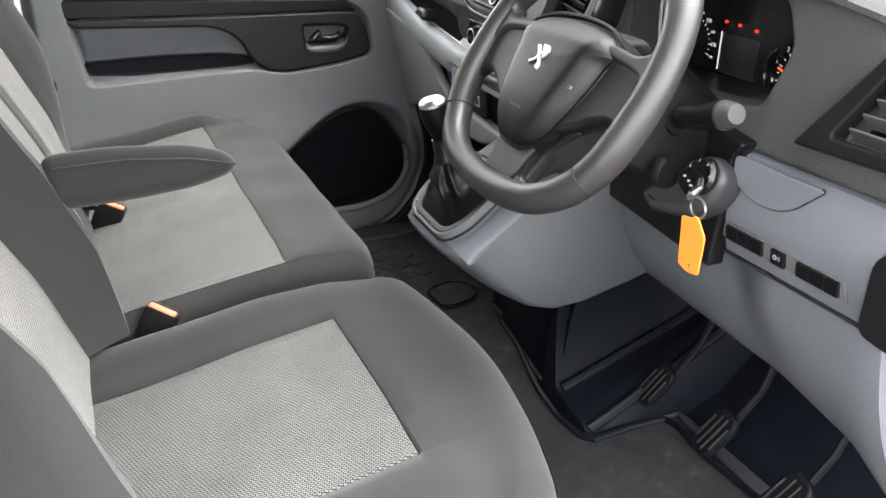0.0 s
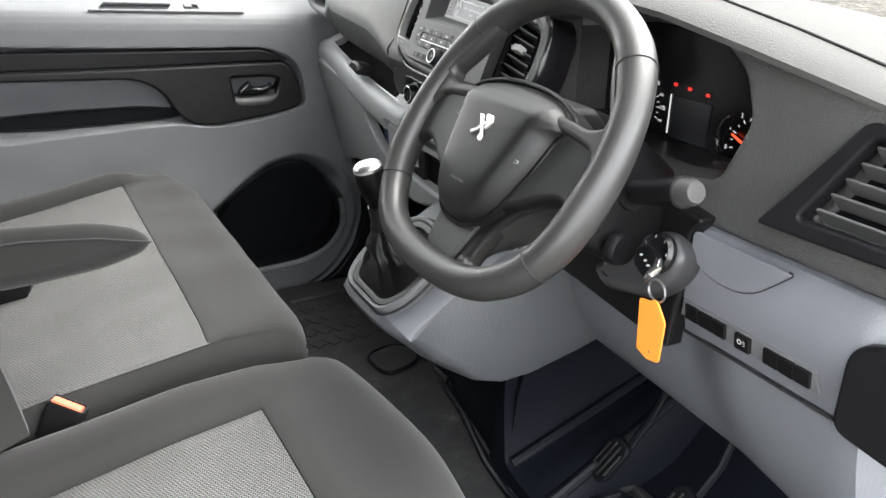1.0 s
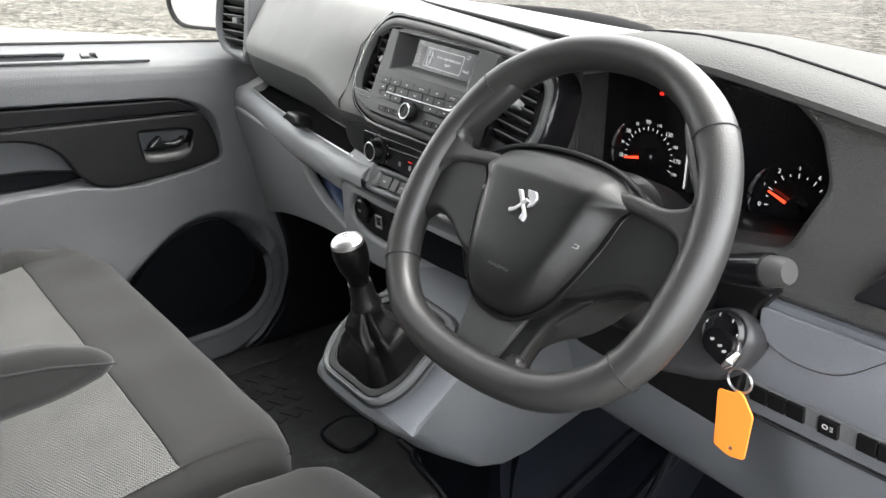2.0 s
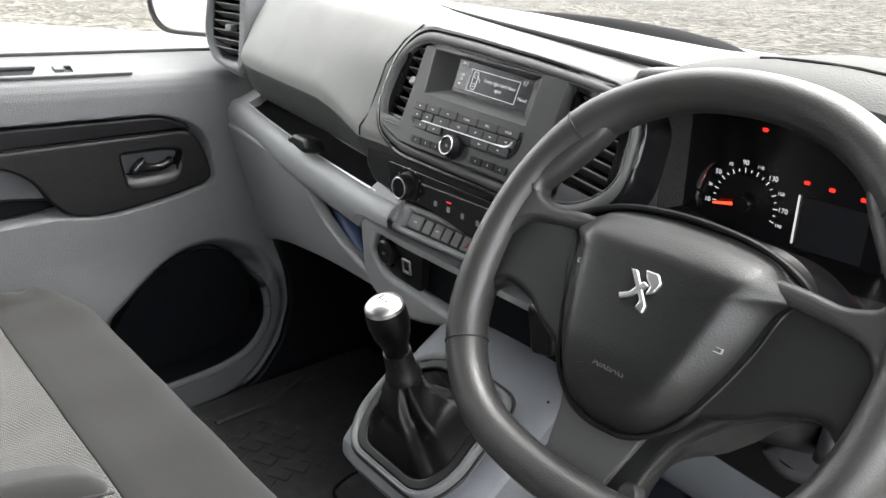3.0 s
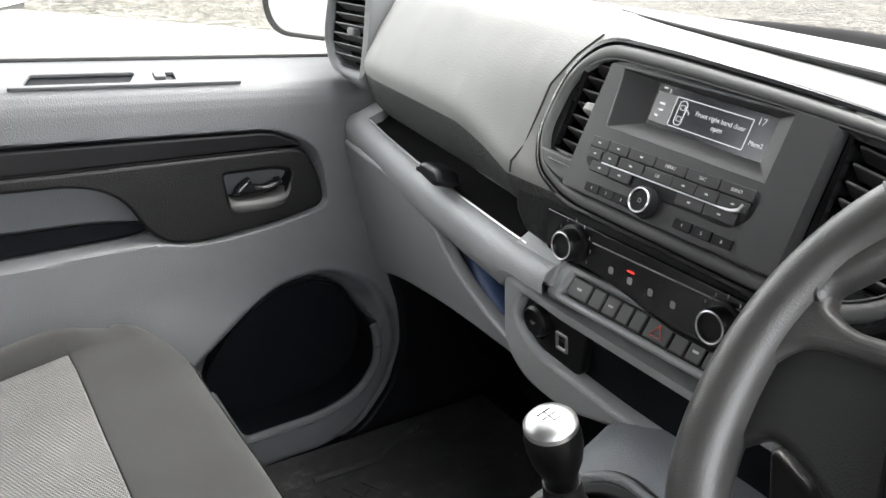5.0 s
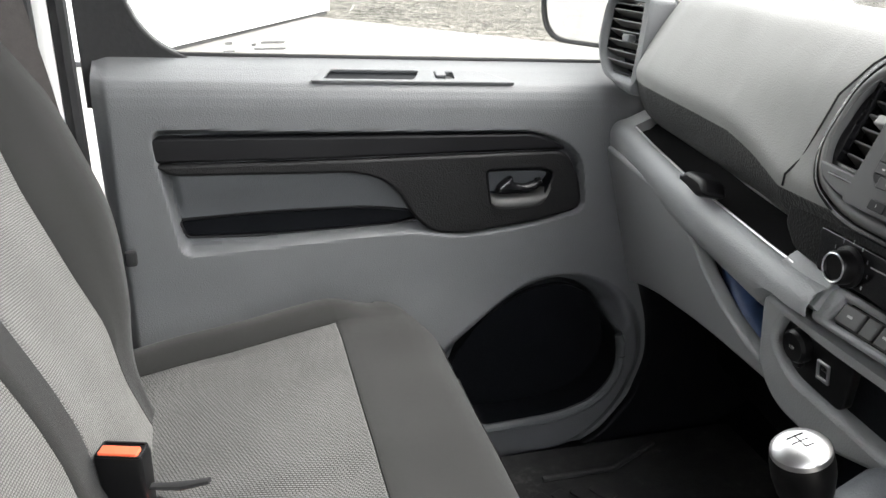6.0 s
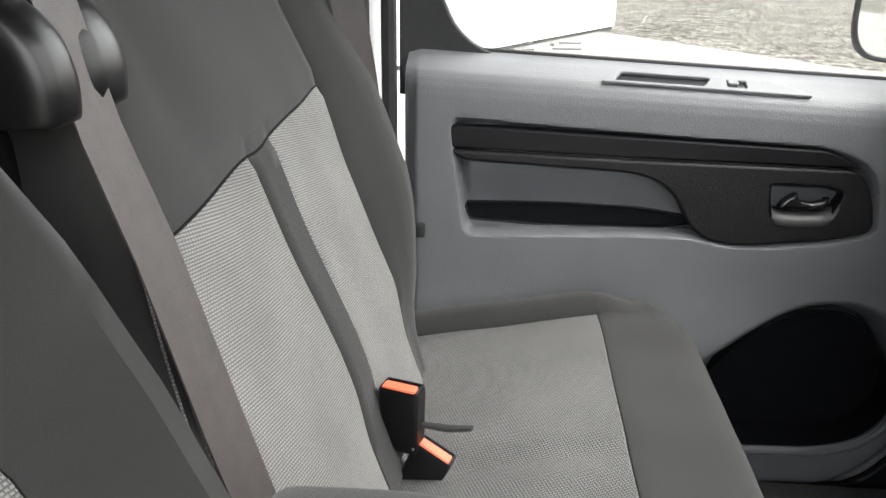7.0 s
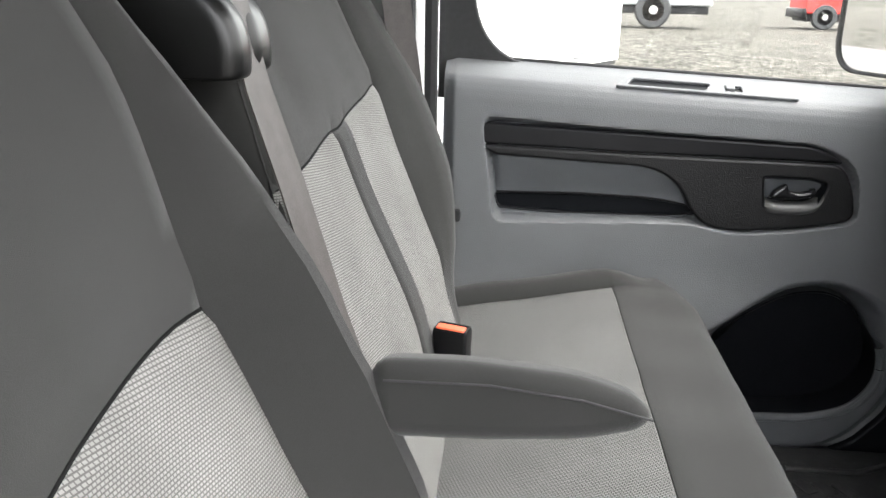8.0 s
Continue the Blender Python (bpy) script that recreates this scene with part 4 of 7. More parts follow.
def driver_warp(y, z):
    # the sewn line and the outer edge each keep to a curve of their own
    seam = lerp([(0.9, 1.044), (1.22, 1.042), (1.257, 1.046), (1.30, 1.059), (1.348, 1.074), (1.38, 1.082), (1.42, 1.076), (1.62, 1.02)], z)[0] - 0.86
    edge = lerp([(0.9, 1.115), (1.07, 1.113), (1.126, 1.101), (1.18, 1.093), (1.22, 1.096), (1.255, 1.104), (1.286, 1.117), (1.316, 1.127), (1.37, 1.131), (1.43, 1.122), (1.62, 1.06)], z)[0] - 0.86
    d = abs(y - 0.86)
    r = seam * d / 0.184 if d < 0.184 else seam + (edge - seam) * (d - 0.184) / 0.086
    return 0.86 + math.copysign(r, y - 0.86)


build_back(driver, 0.59, 1.130, 0.676, 1.044, driver_lean, 1.62, lambda y: 1.227 - 0.016 * (max(0.0, 0.985 - y) / 0.165) ** 2 - 0.004 * (max(0.0, y - 0.985) / 0.06) ** 2, driver_bulge, None, "charcoal bolstered backrest with grey mesh panel", driver_warp)


def build_armrest():
    prof = [(-0.012, 1.158), (0.06, 1.160), (0.15, 1.153), (0.192, 1.139), (0.207, 1.122), (0.195, 1.109), (0.155, 1.098), (0.08, 1.092), (-0.012, 1.090)]
    pr = rounded(prof, 0.02, 4)
    me = plate(pr, 0.062, basis((0, 1.138, 0.016), (1, 0, 0), (0, 0, 1)), 0.016, steps=4)
    for v in me.vertices:
        v.co.z -= 0.35 * max(0.0, v.co.y - 1.080)
    part("armrest", me, M_CLOTH, driver, "padded charcoal armrest, folded down", 60)
    part("armrest_seam", tube([(x, 1.0755, z + 0.016) for x, z in ((0.0, 1.142), (0.08, 1.143), (0.15, 1.135), (0.203, 1.122))], 0.0010, 6), M_SEAL, driver)


build_armrest()


# ================================================================ steering wheel
WC, WLEAN = (0.521, 0.868, 1.280), 33.0


def mirrored(half):
    """A closed outline from its right half, listed from the top down."""
    return [Vector(p).to_2d() for p in half] + [Vector((-x, y)) for x, y in half[::-1] if x > 1e-6]


def build_wheel():
    m = face_back(*WC, WLEAN)
    e = thing("steering_wheel", WC, "black moulded steering wheel with flattened foot and padded hub", "steering wheel")
    half = [(0.0, 0.1460), (0.058, 0.1375), (0.106, 0.1110), (0.140, 0.0700), (0.157, 0.0200), (0.159, -0.0340), (0.148, -0.0840), (0.119, -0.1220), (0.074, -0.1450), (0.0, -0.1530)]
    flat = curve_through(mirrored(half), 6)
    zax = m.to_3x3() @ Vector((0, 0, 1))
    # the grip swells at the thumb rests and is thinner along the foot
    rad = [0.0160 + 0.0016 * math.exp(-((abs(p.x) - 0.118) / 0.02) ** 2) * smooth01((p.y - 0.05) / 0.03) + 0.0012 * math.exp(-((p.y + 0.05) / 0.05) ** 2) for p in flat]
    part("rim", tube([m @ Vector((p.x, p.y, 0.003 * smooth01((-0.10 - p.y) / 0.05))) for p in flat], rad, 20, True, 1.06, up=zax), M_WHEEL, e, "worn black grained rim")
    for jx, jy in ((0.128, 0.090), (0.140, -0.101), (-0.140, -0.101), (-0.128, 0.090)):
        i = min(range(len(flat)), key=lambda k: (flat[k] - Vector((jx, jy))).length)
        t = (flat[(i + 1) % len(flat)] - flat[i - 1]).normalized()
        side = m.to_3x3() @ Vector((t.y, -t.x, 0))
        ringm = basis(m @ Vector((flat[i].x, flat[i].y, 0.003 * smooth01((-0.10 - flat[i].y) / 0.05))), side, zax)
        ring = [ringm @ Vector(((rad[i] + 0.0003) * math.cos(2 * math.pi * q / 20), (rad[i] * 1.06 + 0.0003) * math.sin(2 * math.pi * q / 20), 0)) for q in range(20)]
        part("rim_joint", tube(ring, 0.0007, 6, True), M_SEAL, e)
    # hub pad: a soft cushion with a broad flat middle between two slanting ridges
    pad = curve_through(mirrored([(0.0, 0.0500), (0.045, 0.0465), (0.076, 0.0370), (0.0935, 0.0240), (0.0815, 0.0090), (0.0745, -0.0200), (0.0640, -0.0500), (0.0490, -0.0800), (0.0260, -0.0985), (0.0, -0.1030)]), 6)
    rings = []

    def swell(x, y):
        over = abs(x) - (0.047 + 0.24 * (y + 0.02))
        return -0.42 * max(0.0, over) * smooth01(over / 0.012) - 0.45 * max(0.0, y - 0.016) - 0.10 * max(0.0, -0.055 - y)
    for s, h in ((1.0, -0.030), (1.0, 0.002), (0.992, 0.0075), (0.975, 0.0125), (0.95, 0.0165), (0.915, 0.0195), (0.87, 0.0222), (0.82, 0.0242), (0.76, 0.0258), (0.70, 0.0268), (0.63, 0.0275), (0.56, 0.028), (0.49, 0.0284), (0.42, 0.0286), (0.35, 0.0288), (0.22, 0.029), (0.06, 0.029)):
        rings.append([m @ Vector((p.x * s, p.y * s - 0.016 * (1 - s), h - 0.004 + (swell(p.x * s, p.y * s - 0.016 * (1 - s)) * smooth01(h / 0.012) if h > 0 else 0))) for p in pad])
    part("hub_pad", loft(rings), M_PAD, e, "grained charcoal airbag cover", 70)
    part("pad_piping", tube([m @ Vector((p.x * 1.012, p.y * 1.012, 0.0005)) for p in pad], 0.0024, 8, True), M_PIANO, e, "black rolled edge of the cover")
    # spokes: hollowed wings to both sides and a short broad foot
    wing = rounded([(0.158, 0.030), (0.133, 0.033), (0.116, 0.0265), (0.085, 0.030), (0.060, 0.030), (0.045, -0.075), (0.068, -0.066), (0.0855, -0.057), (0.0975, -0.0485), (0.1165, -0.0410), (0.130, -0.0405), (0.1375, -0.0470), (0.152, -0.064), (0.158, -0.02)],
                   [0.01, 0.006, 0.02, 0.01, 0.01, 0.01, 0.01, 0.02, 0.02, 0.02, 0.006, 0.006, 0.01, 0.01])
    brow = rounded([(0.158, 0.052), (0.1345, 0.041), (0.1330, 0.033), (0.116, 0.0268), (0.085, 0.0305), (0.062, 0.030), (0.062, 0.018), (0.086, 0.0165), (0.112, 0.0140), (0.133, 0.0100), (0.143, -0.003), (0.150, -0.020), (0.159, -0.030)],
                   [0.004, 0.006, 0.008, 0.02, 0.01, 0.004, 0.004, 0.01, 0.01, 0.012, 0.01, 0.01, 0.004])
    thumb = rounded([(0.108, 0.111), (0.0945, 0.1035), (0.0990, 0.0905), (0.1090, 0.0745), (0.1220, 0.0560), (0.1345, 0.0410), (0.1340, 0.0310), (0.154, 0.030), (0.153, 0.052), (0.130, 0.088)],
                    [0.004, 0.005, 0.006, 0.01, 0.01, 0.006, 0.006, 0.01, 0.02, 0.02])
    for s in (-1, 1):
        part("spoke", plate([(x * s, y) for x, y in wing][::s], 0.016, m, 0.006, z=-0.014, steps=4), M_PAD, e)
        part("spoke_brow", plate([(x * s, y) for x, y in brow][::s], 0.020, m, 0.0055, z=-0.0125, steps=4), M_WHEEL, e, "raised upper edge of the spoke", 60)
        part("thumb_rest", plate([(x * s, y) for x, y in thumb][::s], 0.024, m, 0.009, z=-0.013, steps=5), M_WHEEL, e, "moulded thumb rest", 60)
    foot = rounded([(-0.070, -0.050), (0.070, -0.050), (0.079, -0.060), (0.062, -0.078), (0.050, -0.094), (0.042, -0.118), (0.040, -0.134), (0.052, -0.150), (-0.052, -0.150), (-0.040, -0.134), (-0.042, -0.118), (-0.050, -0.094), (-0.062, -0.078), (-0.079, -0.060)],
                   [0.004, 0.004, 0.004, 0.02, 0.02, 0.02, 0.006, 0.004, 0.004, 0.006, 0.02, 0.02, 0.02, 0.004])
    part("spoke", plate(foot, 0.020, m, 0.007, z=-0.031, steps=4), M_PAD, e)
    upper = mirrored([(0.0, 0.0), (0.120, 0.0), (0.130, -0.040), (0.1165, -0.043), (0.0975, -0.050), (0.079, -0.062), (0.062, -0.079), (0.050, -0.094), (0.042, -0.118), (0.040, -0.134), (0.040, -0.146), (0.0, -0.148)])
    under = mirrored([(0.0, 0.0), (0.095, 0.0), (0.100, -0.034), (0.096, -0.042), (0.088, -0.055), (0.079, -0.068), (0.065, -0.083), (0.054, -0.091), (0.035, -0.103), (0.018, -0.112), (0.010, -0.116), (0.0, -0.117)])
    skirt = []
    for k in range(7):
        t = k / 6
        skirt.append([m @ Vector((p[0] + (q[0] - p[0]) * t ** 1.3, p[1] + (q[1] - p[1]) * t ** 1.3, -0.016 - 0.036 * t)) for p, q in zip(upper, under)])
    part("spoke_skirt", loft(skirt), M_WHEEL, e, "deep moulded flank under the spokes", 50)
    ins = rounded([(-0.044, -0.080), (0.036, -0.080), (0.030, -0.098), (0.0165, -0.141), (-0.036, -0.141), (-0.039, -0.118)], [0.004, 0.004, 0.02, 0.004, 0.004, 0.02])
    part("spoke_insert", plate(ins, 0.006, m, 0.002, z=-0.013), M_SPOKE, e, "smooth grey spoke insert")
    part("insert_boss", turned([(0.008, -0.006), (0.0078, 0.002), (0.006, 0.0045), (0.001, 0.005)], m @ Matrix.Translation((0.036, -0.1345, -0.010)), 16), M_WHEEL, e)
    # plain chrome badge, horn marks, embossed word
    badge = [rounded([(-0.001, 0.0135), (0.009, 0.0135), (0.0135, 0.008), (0.011, 0.001), (0.006, -0.002), (0.007, 0.004), (0.002, 0.008)], 0.0015),
             rounded([(-0.012, 0.011), (-0.007, 0.0115), (0.010, -0.009), (0.0095, -0.0145), (0.003, -0.0125), (0.004, -0.007)], 0.0012),
             rounded([(0.001, 0.006), (0.006, 0.004), (-0.004, -0.007), (-0.011, -0.0105), (-0.013, -0.007), (-0.006, -0.004)], 0.0012)]
    for b in badge:
        part("badge", plate(b, 0.003, m @ Matrix.Translation((-0.001, -0.010, 0)), 0.0009, z=0.0245), M_BADGE, e, "plain chrome badge")
    for x, y, h in ((-0.058, -0.006, 0.0183), (0.060, -0.026, 0.0140)):
        part("horn_mark", plate(rounded(rect(0.0075, 0.0036, x, y), 0.001), 0.0012, m, 0, holes=[rounded(rect(0.0058, 0.0022, x, y), 0.0008)], z=h), M_DIM, e)
    part("airbag_word", words("AIRBAG", 0.0074, m @ Matrix.Translation((0.001, -0.0655, 0)), 0.0224, 0.0006), M_SPOKE, e, "embossed word")


build_wheel()
# ================================================================ dashboard
dash = thing("dashboard", (0.9, MID, 1.2), "grey and black moulded dashboard across the cab", "dashboard")
RAD = face_back(0.645, MID, 1.278, 20.8)          # plane of the radio
AC = face_back(0.648, MID, 1.21, 4.0)            # plane of the heater panel


CENTRE = rounded([(-0.150, -0.024), (0.130, -0.036), (0.176, 0.004), (0.172, 0.078), (0.140, 0.102), (0.05, 0.1135), (-0.09, 0.1255), (-0.165, 0.1285), (-0.200, 0.095), (-0.210, 0.030), (-0.196, -0.004)], [0.03, 0.03, 0.03, 0.03, 0.03, 0.06, 0.06, 0.03, 0.04, 0.03, 0.03])


def build_pads():
    # passenger pad and middle, one skin from the lower lip over the crest to the windscreen
    def prof(y):
        x, zt = lerp([(0.95, 0.648, 1.397), (1.17, 0.642, 1.404), (1.33, 0.640, 1.410), (1.42, 0.639, 1.414), (1.80, 0.692, 1.418), (1.98, 0.735, 1.410)], y)
        k = smooth01((y - 1.26) / 0.14)
        lip = lerp([(0.95, 1.226), (1.36, 1.224), (1.42, 1.220), (1.5, 1.226), (1.65, 1.229), (1.83, 1.232), (1.98, 1.234)], y)[0]
        fwd = 0.022 * k
        br = lerp([(1.36, 0.042), (1.42, 0.048), (1.47, 0.060), (1.54, 0.070), (1.98, 0.064)], y)[0]
        return [(x + 0.085, y, lip - 0.006), (x + 0.034, y, lip - 0.001), (x + 0.015, y, lip + br * 0.25), (x + 0.0035, y, lip + br - 0.006), (x + 0.001, y, lip + br + 0.006), (x + 0.004 + fwd * 0.3, y, lip + br + 0.024), (x + 0.012 + fwd * 0.7, y, 1.350),
                (x + 0.026 + fwd, y, 1.378), (x + 0.040 + fwd * 1.2, y, zt - 0.014), (x + 0.066 + fwd, y, zt - 0.003), (x + 0.11, y, zt), (0.85, y, zt - 0.010), (0.95, y, zt - 0.022), (1.10, y, zt - 0.045), (1.24, y, zt - 0.075), (1.27, y, 1.25)]
    fine, mats = [], []
    for y in np.arange(1.965, 0.950, -0.004):
        q = [Vector(v) for v in prof(y)]
        row = []
        for i in range(len(q) - 1):
            n = 6 if 1 <= i < 9 else 1
            row += [q[i].lerp(q[i + 1], t / n) for t in range(n)]
        fine.append(row + [q[-1]])
    # the skin steps back behind the centre panel and behind the side vent
    Y = np.array([[v.y for v in r] for r in fine])
    Z = np.array([[v.z for v in r] for r in fine])
    X = np.array([[v.x for v in r] for r in fine])
    flat = [(MID - x, 1.278 + v * math.cos(radians(20.8))) for x, v in CENTRE]
    inside = np.maximum(ease((gap_field(flat, Y, Z) - 0.0005) / 0.003), ease((Y - 1.848) / 0.005) * ease((1.408 - Z) / 0.01))
    inside = np.maximum(inside, ease((1.034 - Y) / 0.010) * ease((1.388 - Z) / 0.008))
    for _ in range(14):
        for A in (X, Z):
            A[:, 4:50] = A[:, 4:50] * 0.5 + (A[:, 3:49] + A[:, 5:51]) * 0.25
    X = X + 0.05 * inside * (X < 0.80) + 0.10 * ease((1.034 - Y) / 0.010) * ease((1.388 - Z) / 0.008) * (X < 0.80)
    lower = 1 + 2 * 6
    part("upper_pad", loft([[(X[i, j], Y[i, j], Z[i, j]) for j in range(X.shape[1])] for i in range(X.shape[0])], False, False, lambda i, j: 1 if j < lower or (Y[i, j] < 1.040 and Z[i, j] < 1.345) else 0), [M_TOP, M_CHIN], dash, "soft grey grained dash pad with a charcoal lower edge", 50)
    for line in (((1.412, 3), (1.408, 4), (1.400, 5), (1.387, 6), (1.374, 7), (1.356, 8)),):
        part("pad_seam", tube([prof(y)[i] for y, i in line], 0.0011, 6), M_SEAL, dash)
    # deep fold along the crest, running out under the hood
    fold = [(1.40, 0.762), (1.36, 0.748), (1.30, 0.737), (1.25, 0.729), (1.19, 0.721), (1.10, 0.709), (1.03, 0.700), (0.97, 0.694)]
    part("crest_fold", tube([(x, y, prof(y)[10][2] - 0.0006 - 0.25 * max(0.0, prof(y)[10][0] - x) ** 1.4) for y, x in fold], [0.0008, 0.0016, 0.0022, 0.0026, 0.003, 0.0034, 0.0036, 0.0036], 10), M_SEAL, dash, "dark fold in the dash top")
    # driver's hood
    hood = [(0.400, 0.690, 1.322), (0.50, 0.680, 1.335), (0.61, 0.662, 1.360), (0.70, 0.652, 1.378), (0.80, 0.646, 1.395), (0.86, 0.645, 1.400), (0.92, 0.646, 1.399), (0.985, 0.650, 1.388)]

    def hprof(y):
        x, z = lerp(hood, y)
        return [(x + 0.10, y, z - 0.030), (x + 0.02, y, z - 0.012), (x + 0.002, y, z - 0.006), (x, y, z), (x + 0.010, y, z + 0.007), (x + 0.035, y, z + 0.012), (x + 0.09, y, z + 0.013), (0.85, y, z + 0.004), (0.95, y, z - 0.012), (1.10, y, z - 0.04), (1.25, y, 1.29), (1.27, y, 1.22)]
    part("instrument_hood", loft([hprof(y) for y in np.linspace(0.985, 0.40, 44)], False, False), M_HOOD, dash, "grey hood over the instruments")
    part("hood_groove", tube([(0.71, y, lerp(hood, y)[1] + 0.0135) for y in np.linspace(0.93, 0.42, 20)], 0.0014, 6), M_SEAL, dash)
    # dark slot along the foot of the windscreen
    slot = [(1.62, 0.995, 1.376), (1.52, 0.985, 1.386), (1.40, 0.968, 1.393), (1.28, 0.950, 1.396), (1.18, 0.925, 1.395), (1.10, 0.900, 1.391), (1.05, 0.880, 1.384)]
    part("demist_slot", loft([[(x - 0.035, y, z - 0.020), (x - 0.012, y, z - 0.003), (x, y, z), (x + 0.03, y, z - 0.002), (x + 0.06, y, z - 0.03)] for y, x, z in slot], False, False), M_TRAY, dash, "black screen base strip")


build_pads()


def build_vent(m, w, h, slats, skew, nm_label, trim=True, tabx=0.0, corner=0.012):
    """An air vent with slats and a slider tab; m is its face, skew shifts its top sideways."""
    e = thing("air_vent", m @ Vector((0, 0, 0)), nm_label, "vent", "dash air vents")
    o = rounded([(-w / 2, -h / 2), (w / 2, -h / 2), (w / 2 + skew, h / 2), (-w / 2 + skew, h / 2)], corner)
    inner = [(x * 0.90, y * 0.93) for x, y in o]
    if trim:
        part("vent_frame", plate(o, 0.012, m, 0.002, holes=[inner], z=-0.006), M_DARKS, e)
    part("vent_back", plate(inner, 0.002, m, 0, z=-0.034), M_BLACK, e)
    part("vent_wall", plate([(x * 1.02, y * 1.01) for x, y in inner], 0.03, m, 0, holes=[[(x * 0.99, y * 0.985) for x, y in inner]], z=-0.034), M_PIANO, e)
    for k in range(slats):
        y = -h * 0.42 + h * 0.84 * (k + 0.5) / slats
        cx = skew * (y / h)
        s = m @ Matrix.Translation((cx, y, -0.012)) @ Matrix.Rotation(radians(62), 4, "X")
        part("slat", plate(rounded(rect(w * 0.87, 0.020), 0.003), 0.0022, s, 0.0009), M_SLAT, e, "dark grey slat")
    t = m @ Matrix.Translation((tabx, 0.002, 0.0))
    part("vent_tab", plate(rounded(rect(0.019, 0.011), 0.002), 0.013, t, 0.002, z=-0.008), M_GREY, e, "grey slider tab")
    return e


# outboard passenger vent in its pod
def build_pod():
    pm = basis((0.7130, 1.897, 1.3285), (0.06, -0.998, 0), (0.14, 0, 0.99))
    o = rounded([(-0.078, 0.074), (0.044, 0.074), (0.049, 0.0), (0.049, -0.064), (0.035, -0.066), (-0.02, -0.058), (-0.070, -0.036), (-0.086, 0.02)], [0.02, 0.012, 0.01, 0.008, 0.01, 0.03, 0.03, 0.04])
    hole = rounded([(-0.064, 0.062), (0.040, 0.062), (0.044, -0.042), (-0.035, -0.042), (-0.068, -0.005)], [0.02, 0.008, 0.008, 0.02, 0.02])
    part("vent_pod", plate(o, 0.05, pm, 0.010, holes=[hole], z=-0.045, steps=3), M_GREY, dash, "grey pod round the side vent")
    build_vent(pm @ Matrix.Translation((-0.012, 0.009, 0.0)), 0.112, 0.104, 6, 0.0, "side air vent with dark slats and grey tab", False, 0.012)


build_pod()


VENT_L = [(-0.1805, 0.021), (-0.1365, 0.0185), (-0.1335, 0.1025), (-0.1755, 0.1045)]
VENT_R = [(0.0875, 0.004), (0.1500, -0.004), (0.1470, 0.0770), (0.0865, 0.0885)]
WELL = [(-0.1145, 0.0515), (0.0455, 0.0445), (0.0480, 0.0930), (-0.1165, 0.1000)]


def build_centre():
    outer = CENTRE

    def shrink(k, j=None):
        j = k if j is None else j
        return [(-0.017 + (x + 0.017) * (1 - k / 0.19), 0.046 + (y - 0.046) * (1 - j / 0.08)) for x, y in outer]
    # black outer rim, pale rolled band, fine bright line, black inner panel
    rim = [[RAD @ Vector((x, y, h)) for x, y in shrink(k)] for k, h in ((-0.002, -0.030), (-0.001, 0.006), (0.001, 0.0095), (0.004, 0.0095), (0.0055, 0.006))]
    part("surround_rim", loft(rim, caps=False), M_BLACK, dash, "black rim round the centre panel", 60)
    band = [[RAD @ Vector((x, y, h)) for x, y in shrink(k, j)] for k, j, h in ((0.0055, 0.0055, 0.005), (0.0065, 0.0075, 0.0100), (0.009, 0.011, 0.0125), (0.011, 0.0150, 0.0125), (0.0125, 0.0175, 0.0105), (0.0128, 0.0178, 0.002))]
    part("surround", loft(band, caps=False), M_BAND, dash, "satin grey rolled band of the centre surround", 60)
    part("bright_line", tube([RAD @ Vector((x, y, 0.0112)) for x, y in shrink(0.0134, 0.0190)], 0.0006, 6, True), M_SLAT, dash, "fine trim line")
    part("centre_panel", plate(shrink(0.0125, 0.0175), 0.006, RAD, 0, holes=[VENT_L, VENT_R], z=-0.003), M_BLACK, dash, "gloss black centre panel")


build_centre()


def build_centre_vent(o, tabx, taby):
    e = thing("air_vent", RAD @ Vector((sum(x for x, y in o) / 4, sum(y for x, y in o) / 4, 0)), "centre air vent with dark slats and grey tab", "vent", "dash air vents")
    part("vent_back", plate(o, 0.002, RAD, 0, z=-0.034), M_BLACK, e)
    part("vent_wall", loft([[RAD @ Vector((x, y, h)) for x, y in o] for h in (0.009, -0.033)], caps=False), M_BLACK, e)
    bl, br, tr, tl = o
    for k in range(7):
        t = (k + 0.55) / 7
        x0, x1 = bl[0] + (tl[0] - bl[0]) * t + 0.001, br[0] + (tr[0] - br[0]) * t - 0.001
        ya, yb = bl[1] + (tl[1] - bl[1]) * t, br[1] + (tr[1] - br[1]) * t
        s = RAD @ Matrix.Translation(((x0 + x1) / 2, (ya + yb) / 2, -0.006)) @ Matrix.Rotation(math.atan2(yb - ya, x1 - x0), 4, "Z") @ Matrix.Rotation(radians(66), 4, "X")
        part("slat", plate(rounded(rect(x1 - x0, 0.019), 0.002), 0.0022, s, 0.0009), M_SLAT, e, "dark grey slat")
    t = RAD @ Matrix.Translation((tabx, taby, 0.004))
    part("vent_tab", plate(rounded(rect(0.017, 0.009), 0.002), 0.012, t @ Matrix.Rotation(radians(-18), 4, "X"), 0.002, z=-0.006), M_PILLAR, e, "pale grey slider tab")


build_centre_vent(VENT_L, -0.152, 0.062)
build_centre_vent(VENT_R, 0.112, 0.046)


